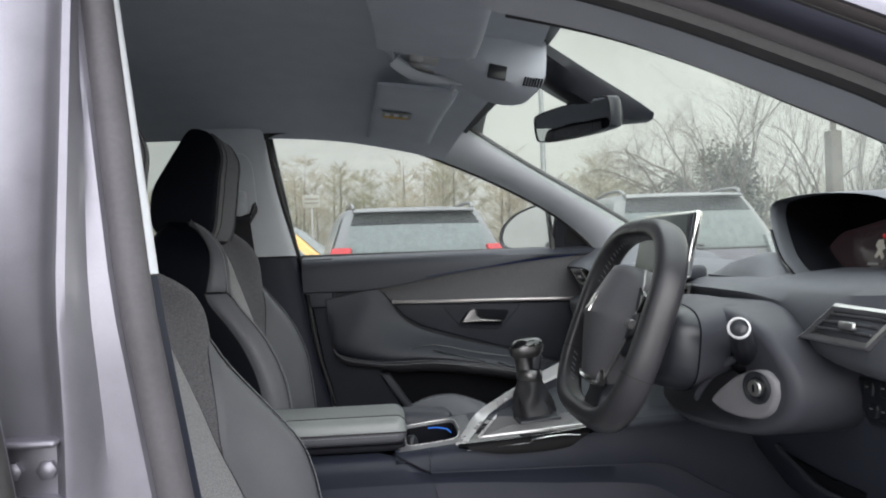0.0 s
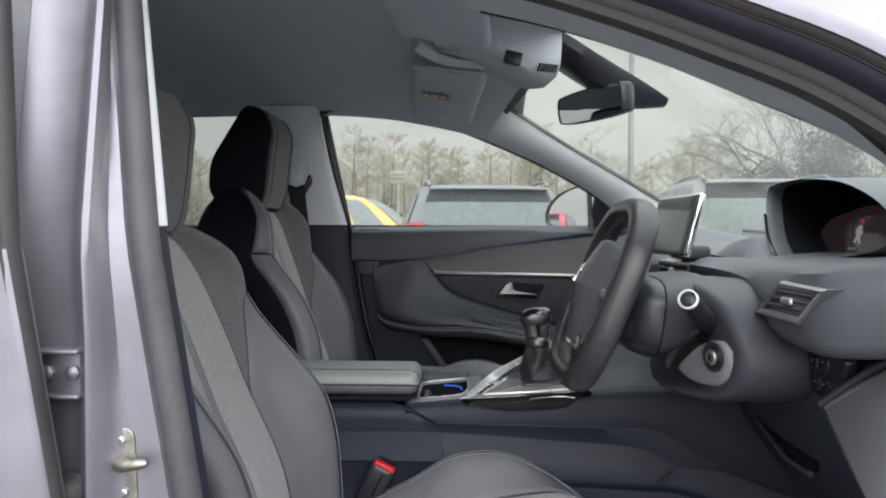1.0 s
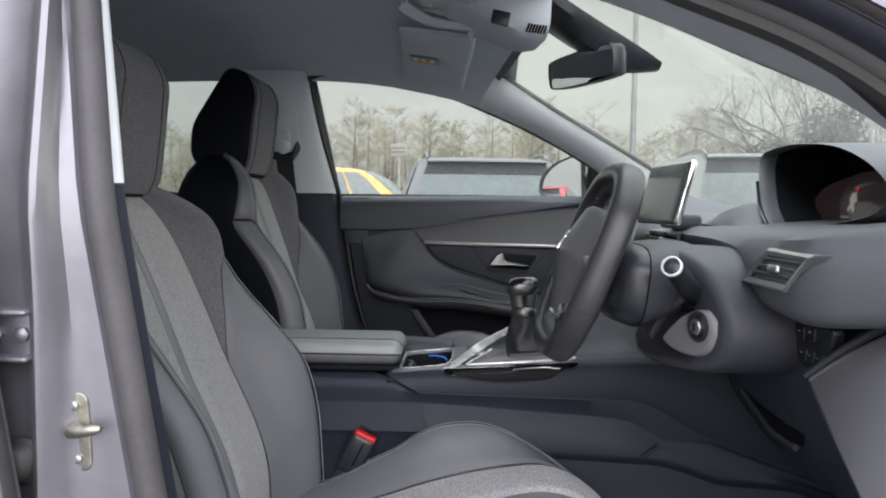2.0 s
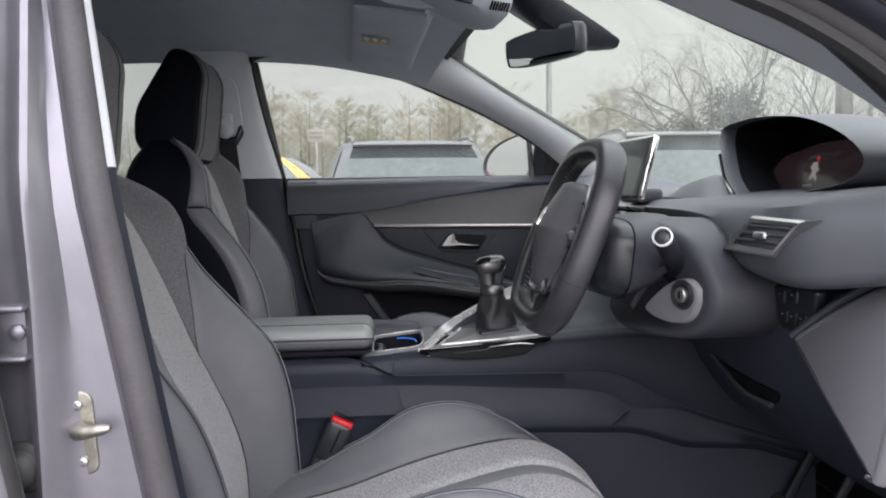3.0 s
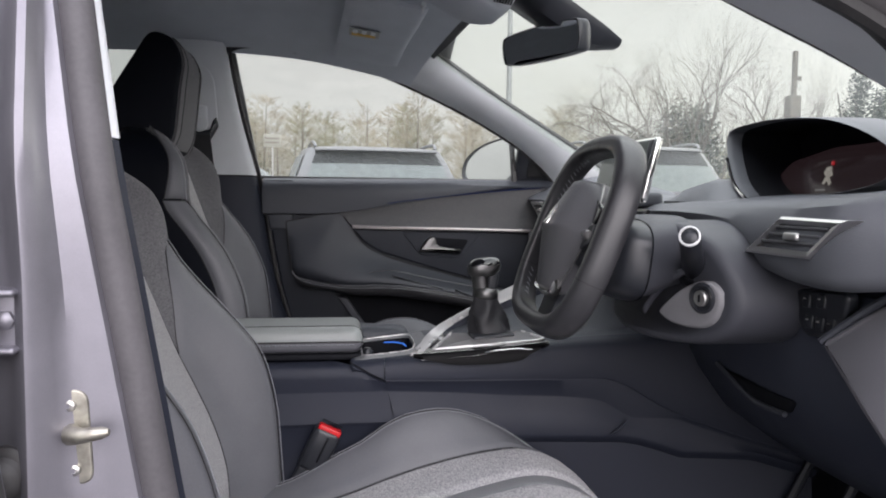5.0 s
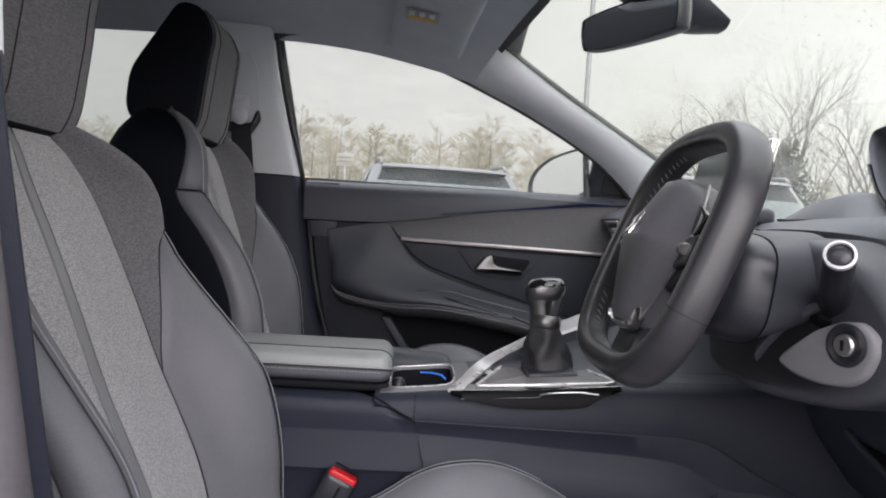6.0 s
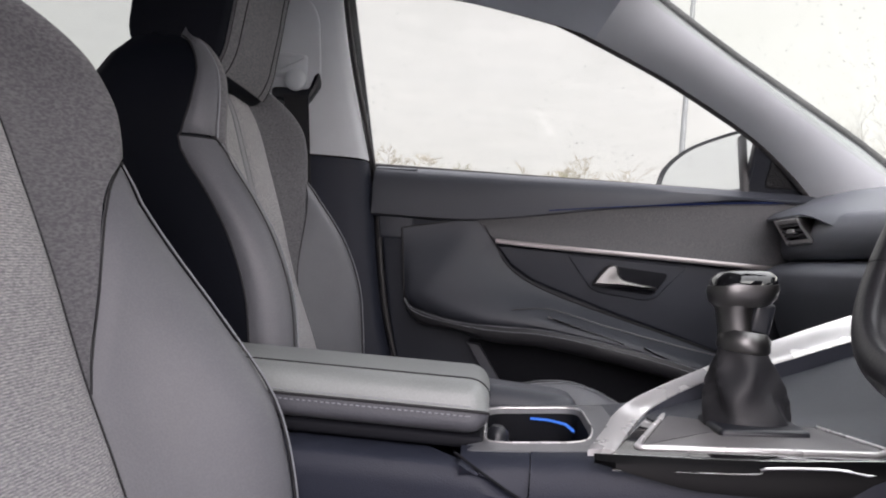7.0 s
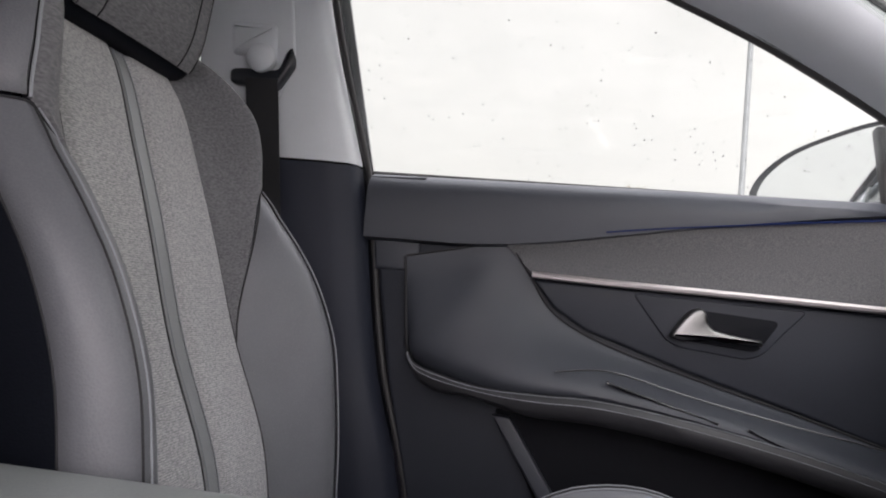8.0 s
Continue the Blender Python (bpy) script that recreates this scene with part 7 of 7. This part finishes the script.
    lip_z = h - 0.075
    part("spoiler", skin([[(tail(v, lip_z)[0] + e, tail(v, lip_z)[1], z) for e, z in ((-0.10, h - 0.022), (0.02, h - 0.030), (0.075, h - 0.050), (0.080, h - 0.062), (0.0, h - 0.075))] for v in np.linspace(-0.88, 0.88, 13)], wrap=True, caps=True), paint, car, "roof spoiler")
    part("wiper", tube([tail(0.0, z0 + 0.02, 0.03), tail(-0.22, z0 + 0.035, 0.035), tail(-0.46, z0 + 0.05, 0.03)], 0.014, 6), RUBBER, car, "rear wiper")
    part("front_glass", thick([[nose_x(v * 0.9, belt_ + 0.04 + (h - belt_ - 0.12) * k / 5, 0.010) for v in np.linspace(-1, 1, 9)] for k in range(6)], -0.008), CAR_GLASS, car, "windscreen")
    for s in (1, -1):
        for t0, t1 in ((0.07, 0.28), (0.31, 0.58), (0.61, 0.90)):
            part("side_glass", thick([[flank_pt(t0 + (t1 - t0) * q / 4, belt_ + 0.05 + (h - belt_ - 0.15) * k / 5, s, 0.008) for q in range(5)] for k in range(6)], 0.008 * s), CAR_GLASS, car, "dark side glass")
        if suv:
            rail_x = [xr - 0.10, xr - 0.20, xr - 0.5, xf + 0.8, xf + 0.5]
            part("roof_rail", tube(spline([(rail_x[0], s * w * 0.66, h - 0.03), (rail_x[1], s * w * 0.67, h + 0.018), (rail_x[2], s * w * 0.67, h + 0.034), (rail_x[3], s * w * 0.67, h + 0.022), (rail_x[4], s * w * 0.66, h - 0.03)], 4), 0.017, 8), paint, car, "roof rail")
        lamp_ = [[(tail(s * v, z, 0.022)[0] - 0.02 * (z < belt_), tail(s * v, z)[1] * (1.0 if v < 0.99 else 1.012), z) for v in (0.80, 0.86, 0.91, 0.96, 1.0)] for z in (belt_ - 0.04, belt_, belt_ + 0.08, belt_ + 0.15, belt_ + 0.20)]
        part("tail_lamp", thick(lamp_, 0.03 * s), lamp_glass or LAMP_RED, car, "smoked tail lamp" if lamp_glass else "red tail lamp")
        for x in (-0.75, -L + 0.85):
            wh = part("wheel", put(lathe([(0.20, -0.11), (0.31, -0.11), (0.335, -0.08), (0.335, 0.08), (0.31, 0.11), (0.20, 0.11)], 24), Matrix.Translation((x, s * (w - 0.12), 0.335)) @ pose(0, 0, 0, 90)), TYRE, car, "black tyre")
            part("rim", put(lathe([(0.20, -0.09), (0.20, 0.09), (0.06, 0.095)], 16), Matrix.Translation((x, s * (w - 0.12), 0.335)) @ pose(0, 0, 0, 90)), STEEL, wh, "alloy rim")
    part("bumper", put(block(0.16, width * 0.94, 0.24, 0.05), pose(0.0, 0, 0.48)), RUBBER, car, "dark bumper")
    car.matrix_basis = m
    return car


# one row, tails towards the road; a further car stands across
parked_car("parked_suv", pose(0.42, 5.0, 0, 0, 0, -84), SILVER_CAR, "silver SUV parked tail-on, rear window beaded with rain", width=1.74, height=1.585)
parked_car("parked_suv", pose(3.10, 5.10, 0, 0, 0, -90), WHITE_CAR, "pale grey SUV parked in the row behind a misty windscreen", height=1.66, lamp_glass=CAR_GLASS)
parked_car("parked_hatchback", pose(-3.48, 13.2, 0, 0, 0, 180), YELLOW_CAR, "orange-yellow hatchback parked across the car park", length=4.1, height=1.84, suv=False)
parked_car("parked_hatchback", pose(-9.6, 3.1, 0, 0, 0, 0), mat("red_car_paint", (0.42, 0.02, 0.025), 0.3, grain=600, bump=0.02, coat=0.5), "red hatchback parked behind, seen in the mirrors", length=4.1, height=1.5, suv=False)

# ---------------------------------------------------------------- trees, poles, sign
BARK = mat("grey_bark", (0.15, 0.135, 0.112), 0.9, grain=40, bump=0.8, depth=0.02, wear=0.3, coarse=3)
# all three twig colours are paled: the mist is put into them
TWIG = mat("misted_winter_twigs", (0.31, 0.28, 0.205), 0.9, grain=40, bump=0.2, wear=0.3, coarse=2)
MOSS = mat("misted_mossy_twigs", (0.22, 0.215, 0.13), 0.9, grain=40, bump=0.2, wear=0.3, coarse=2)


DARK_TWIG = mat("misted_dark_twigs", (0.20, 0.185, 0.155), 0.9, grain=40, bump=0.2, wear=0.3, coarse=2)


def stick(out, a, b, r0, r1, n=4):
    v, f = out
    a, b = np.array(a), np.array(b)
    t = b - a
    t = t / max(np.linalg.norm(t), 1e-6)
    s = np.cross(t, (0.3, 0.2, 0.93))
    s /= max(np.linalg.norm(s), 1e-6)
    u = np.cross(s, t)
    o = len(v)
    for p, r in ((a, r0), (b, r1)):
        for k in range(n):
            g = 2 * math.pi * k / n
            v.append(tuple(p + r * (s * math.cos(g) + u * math.sin(g))))
    for k in range(n):
        f.append((o + k, o + (k + 1) % n, o + n + (k + 1) % n, o + n + k))


def limbs(rng, wood, twig, p, d, length, r, level, spread, droop, sub):
    """Grows a limb and its side shoots; the last two levels are twigs."""
    n = 4
    for i in range(n):
        d = d + np.array([rng.uniform(-1, 1) * 0.24, rng.uniform(-1, 1) * 0.24, rng.uniform(-1, 1) * 0.16 - droop])
        d = d / np.linalg.norm(d)
        q = p + d * length / n
        r1 = r * 0.84
        stick(wood if level > 1 else twig, p, q, r, r1, 5 if level > 1 else 3)
        if level > 0:
            for _ in range(sub if i else max(sub - 1, 1)):
                a = rng.uniform(0, 2 * math.pi)
                side_ = np.cross(d, (math.cos(a), math.sin(a), 0.4))
                side_ /= max(np.linalg.norm(side_), 1e-6)
                e = d * (1 - spread) + side_ * spread + np.array((0, 0, 0.18))
                limbs(rng, wood, twig, q, e / np.linalg.norm(e), length * rng.uniform(0.5, 0.72), r1 * 0.52, level - 1, spread, droop, sub)
        p, r = q, r1


def bare_tree(at, height, seed, label, levels=4, spread=0.55, droop=0.0, twig_mat=TWIG, sub=2, girth=0.020):
    rng = random.Random(seed)
    wood, twig = ([], []), ([], [])
    limbs(rng, wood, twig, np.array((0.0, 0.0, 0.0)), np.array((rng.uniform(-0.1, 0.1), rng.uniform(-0.1, 0.1), 1.0)), height * 0.62, height * girth, levels, spread, droop, sub)
    top = max(v[2] for v in twig[0])
    k = height / top
    tree = thing("bare_tree", at, label, "tree", "car park trees")
    mv = lambda g: ([(at[0] + x * k, at[1] + y * k, at[2] + z * k) for x, y, z in g[0]], g[1])
    part("trunk", mv(wood), BARK, tree, "grey trunk and limbs")
    part("crown", mv(twig), twig_mat, tree, "fine bare twigs", smooth=False)
    return tree


rng = random.Random(11)
for x, y, h, seed, sp, dr in ((5.35, 11.6, 4.1, 21, 0.64, 0.06), (6.25, 12.3, 4.1, 22, 0.60, 0.05), (7.15, 11.6, 4.9, 24, 0.40, 0.0), (7.75, 11.2, 4.75, 25, 0.45, 0.0), (11.3, 14.2, 5.0, 26, 0.28, 0.0)):
    bare_tree((x, y, 0), h, seed, "leafless spreading tree by the car park hedge", 4, sp, dr, twig_mat=DARK_TWIG, sub=2, girth=0.022)


def leafy(name, n, at, height, width, label, seed, taper=0.25, colour=(0.065, 0.078, 0.052)):
    """A dense evergreen mass of small leaves round a few stems."""
    rng = random.Random(seed)
    v, f = [], []
    lobes = [(rng.uniform(-0.6, 0.6) * width, rng.uniform(-0.5, 0.5) * width, rng.uniform(0.2, 0.85) * height, rng.uniform(0.25, 0.45) * width) for _ in range(14)]
    for i in range(n):
        cx_, cy_, cz2, r = rng.choice(lobes)
        d = np.array([rng.gauss(0, 1) for _ in range(3)])
        d = d / np.linalg.norm(d) * r * rng.random() ** 0.4
        k = 1 - taper * min(max((cz2 + d[2]) / height, 0), 1)
        c = np.array((at[0] + (cx_ + d[0]) * k, at[1] + (cy_ + d[1]) * k, max(cz2 + 1.3 * d[2], 0.05)))
        s_, a = rng.uniform(0.02, 0.05), rng.uniform(0, 6.28)
        u = np.array((math.cos(a), math.sin(a), rng.uniform(-0.4, 0.4))) * s_
        w_ = np.array((-math.sin(a) * 0.5, math.cos(a) * 0.5, rng.uniform(0.3, 1.0))) * s_
        o = len(v)
        v += [tuple(c - u), tuple(c - w_ * 0.5), tuple(c + u), tuple(c + w_)]
        f.append((o, o + 1, o + 2, o + 3))
    bush = thing(name, at, label, "shrub", "evergreens")
    part("leaves", (v, f), mat("evergreen_leaf", colour, 0.6, grain=30, bump=0, wear=0.5, coarse=3), bush, smooth=False)
    stems = ([], [])
    for _ in range(6):
        stick(stems, (at[0], at[1], 0), (at[0] + rng.uniform(-0.4, 0.4) * width, at[1] + rng.uniform(-0.4, 0.4) * width, height * 0.8), 0.04, 0.015, 5)
    part("stem", stems, BARK, bush)
    return bush


leafy("evergreen_shrub", 9000, (7.25, 12.6, 0), 3.0, 1.5, "dark evergreen shrub under the bare trees", 51)
leafy("evergreen_shrub", 8000, (5.9, 13.0, 0), 2.7, 1.1, "ivy-covered shrub under the bare trees", 52, colour=(0.06, 0.065, 0.04))
leafy("conifer", 9000, (12.6, 14.4, 0), 4.8, 1.5, "broad dark green conifer at the end of the car park", 53, taper=0.5, colour=(0.03, 0.05, 0.032))

def poplar(rng, wood, twig, h, wide):
    """A straight leader with upswept side shoots, an oval crown that thins out upwards."""
    lean = np.array((rng.uniform(-0.05, 0.05), rng.uniform(-0.05, 0.05), 1.0))
    for i in range(6):
        stick(wood, lean * h * i / 6, lean * h * (i + 1) / 6, 0.014 * h * (1 - i / 6.2), 0.014 * h * (1 - (i + 1) / 6.2), 5)
    for _ in range(82):
        f = rng.uniform(0.16, 0.98)
        g = rng.uniform(0, 2 * math.pi)
        reach = h * wide * math.sin(math.pi * min(0.22 + 0.80 * f, 0.995)) ** 0.55 * rng.uniform(0.45, 1.1) + 0.04 * h
        d = np.array((math.cos(g), math.sin(g), rng.uniform(0.35, 0.85)))
        p = lean * h * f
        q = p + d * reach * 0.8
        stick(twig, p, q, 0.0030 * h * (1.15 - f), 0.0007 * h, 3)
        for _ in range(7):
            k = rng.uniform(0.2, 1.0)
            e = d + np.array([rng.uniform(-0.8, 0.8) for _ in range(3)])
            p1 = p + (q - p) * k
            q1 = p1 + e * reach * 0.24
            stick(twig, p1, q1, 0.0010 * h, 0.0005 * h, 3)
            for _ in range(3):
                m = p1 + (q1 - p1) * rng.uniform(0.2, 1.0)
                stick(twig, m, m + (e + np.array([rng.uniform(-0.9, 0.9) for _ in range(3)])) * reach * 0.15, 0.0008 * h, 0.0004 * h, 3)


# woodland behind the car park
wood, twig, moss = ([], []), ([], []), ([], [])
for i in range(82):
    f = i / 81
    x = (-14 + 27 * f / 0.8 if f < 0.8 else 13 + 16 * (f - 0.8) / 0.2) + rng.uniform(-0.5, 0.5)
    y = 27 + rng.uniform(-2.5, 6) - 0.10 * max(x, 0)
    crest = max(math.exp(-((x * 28 / y - c_) / 0.55) ** 2) for c_ in (-4.6, -2.7, -1.2, 1.5, 3.05, 4.9, 9.0))
    h = (rng.uniform(3.9, 4.7) + 1.25 * crest) * (y / 28)
    a, b, c = ([], []), ([], []), ([], [])
    target = c if rng.random() < 0.4 else b
    poplar(rng, a, target, h * 0.95, rng.uniform(0.16, 0.25))
    for src, dst in ((a, wood), (b, twig), (c, moss)):
        o = len(dst[0])
        dst[0].extend([(x + p[0], y + p[1], p[2]) for p in src[0]])
        dst[1].extend([tuple(q + o for q in face) for face in src[1]])
for nm, geo, mt, lb in (("woodland_trunks", wood, BARK, "grey trunks of a winter wood"), ("woodland_twigs", twig, TWIG, "bare twigs of a winter wood, paled for mist"), ("woodland_mossy_twigs", moss, MOSS, "greenish twigs of a winter wood")):
    tagged(part(nm, geo, mt, smooth=False), lb, "wood", kind="stuff")
# hedge and scrub at the wood's foot
hv, hf = [], []
for i in range(15000):
    x = rng.uniform(-22, 30)
    y = 24 + rng.uniform(-0.9, 1.8) + 0.8 * math.sin(x * 0.9) - 0.12 * max(x, 0)
    z = rng.uniform(0.05, 1.0) ** 0.8 * (1.5 + 0.5 * math.sin(x * 1.7) + 0.4 * math.sin(x * 4.1))
    s, a, b = rng.uniform(0.05, 0.14), rng.uniform(0, 6.28), rng.uniform(-0.9, 0.9)
    u = np.array((math.cos(a), math.sin(a), 0)) * s
    v = np.array((-math.sin(a) * math.sin(b), math.cos(a) * math.sin(b), math.cos(b))) * s * 1.6
    c, o = np.array((x, y, z)), len(hv)
    hv += [tuple(c - u * 0.4), tuple(c + v * 0.5 - u * 0.1), tuple(c + v), tuple(c + u * 0.4 + v * 0.4)]
    hf.append((o, o + 1, o + 2, o + 3))
tagged(part("scrub", (hv, hf), mat("scrub_leaves", (0.075, 0.078, 0.045), 0.85, grain=30, bump=0, wear=0.5, coarse=1.2), smooth=False), "brown-green scrub along the wood's edge", "scrub", kind="stuff")


def lamp_post(at, height, label):
    p = thing("lamp_post", at, label, "lamp post", "lamp posts")
    x, y, _ = at
    part("pole", tube([(x, y, 0), (x, y, 1.0), (x, y, 1.05), (x, y, height)], [0.085, 0.085, 0.065, 0.045], 12), mat("galvanised_post", (0.22, 0.23, 0.23), 0.5, metal=0.4, grain=60, bump=0.1, wear=0.2, coarse=3), p, "grey steel pole")
    part("arm", tube([(x, y, height), (x + 0.3, y - 0.2, height + 0.08), (x + 0.9, y - 0.7, height + 0.1)], 0.03, 8), STEEL, p)
    part("lamp_head", put(block(0.6, 0.25, 0.10, 0.03), pose(x + 1.1, y - 0.85, height + 0.1, 0, 0, -38)), STEEL, p, "grey lamp head")
    return p


lamp_post((3.68, 14.0, 0), 9.0, "tall grey steel lamp post in the car park")
post = thing("wooden_post", (10.42, 14.0, 0), "weathered wooden post with a thick lower sleeve", "post")
part("tall_post", put(block(0.10, 0.10, 4.6, 0.015), pose(10.42, 14.0, 2.3)), BARK, post)
part("sleeve", put(block(0.28, 0.28, 3.58, 0.03), pose(10.40, 14.0, 1.79)), BARK, post, "thicker lower sleeve")
part("bracket", put(block(0.16, 0.06, 0.10, 0.01), pose(10.50, 14.0, 3.98)), BARK, post)
sign = thing("car_park_sign", (-1.9, 20.0, 0), "small pale sign on a slim pole", "sign")
part("pole", tube([(-1.9, 20, 0), (-1.9, 20, 3.0)], 0.03, 8), STEEL, sign)
part("board", put(block(0.50, 0.02, 0.38, 0.005), pose(-1.9, 19.96, 2.75)), mat("sign_white", (0.30, 0.295, 0.25), 0.5, grain=50, bump=0), sign, "pale sign board")
part("writing_bar", put(block(0.40, 0.006, 0.05, 0.002), pose(-1.9, 19.946, 2.82)), DARK_TWIG, sign, "plain bar")
part("writing_bar", put(block(0.40, 0.006, 0.05, 0.002), pose(-1.9, 19.946, 2.70)), DARK_TWIG, sign, "plain bar")

# ---------------------------------------------------------------- rain on the glass
def drops(name, n, at, lo, hi, label, seed):
    rng = random.Random(seed)
    v, f = [], []
    for _ in range(n):
        c, nrm, up = at(rng)
        r = lo * (hi / lo) ** (rng.random() ** 2.2)
        s = np.cross(up, nrm)
        o = len(v)
        v.append(tuple(c + nrm * r * 0.5))
        for k in range(6):
            a = 2 * math.pi * k / 6
            v.append(tuple(c + r * (s * math.cos(a) * rng.uniform(0.8, 1.2) + up * math.sin(a) * rng.uniform(0.8, 1.5))))
        for k in range(6):
            f.append((o, o + 1 + k, o + 1 + (k + 1) % 6))
    ob = tagged(part(name, (v, f), DROP), label, "rain drops", kind="stuff")
    ob.visible_shadow = False
    return ob


def on_side(rng):
    x = rng.uniform(-0.27, 0.68)
    z = rng.uniform(1.13, glass_top(x) - 0.01)
    n = np.array((0, 1, 0.38)) / math.hypot(1, 0.38)
    return np.array((x, win(x, z) + 0.006, z)), n, np.cross((1, 0, 0), n)


def on_screen(rng):
    y = rng.uniform(-0.66, 0.62)
    f = rng.random() ** 0.55
    x = header_x(y) + 0.03 + (0.95 - header_x(y)) * f
    n = np.array((0.55, 0.55 * y, 1.0))
    n /= np.linalg.norm(n)
    return np.array((x, y, screen_z(x, y) + 0.007)), n, np.cross(n, (0, 1, 0)) * -1


drops("side_window_drops", 700, on_side, 0.0005, 0.0017, "fine rain drops on the side window", 3)
drops("windscreen_drops", 5200, on_screen, 0.0005, 0.0020, "fine rain drops on the windscreen", 4)
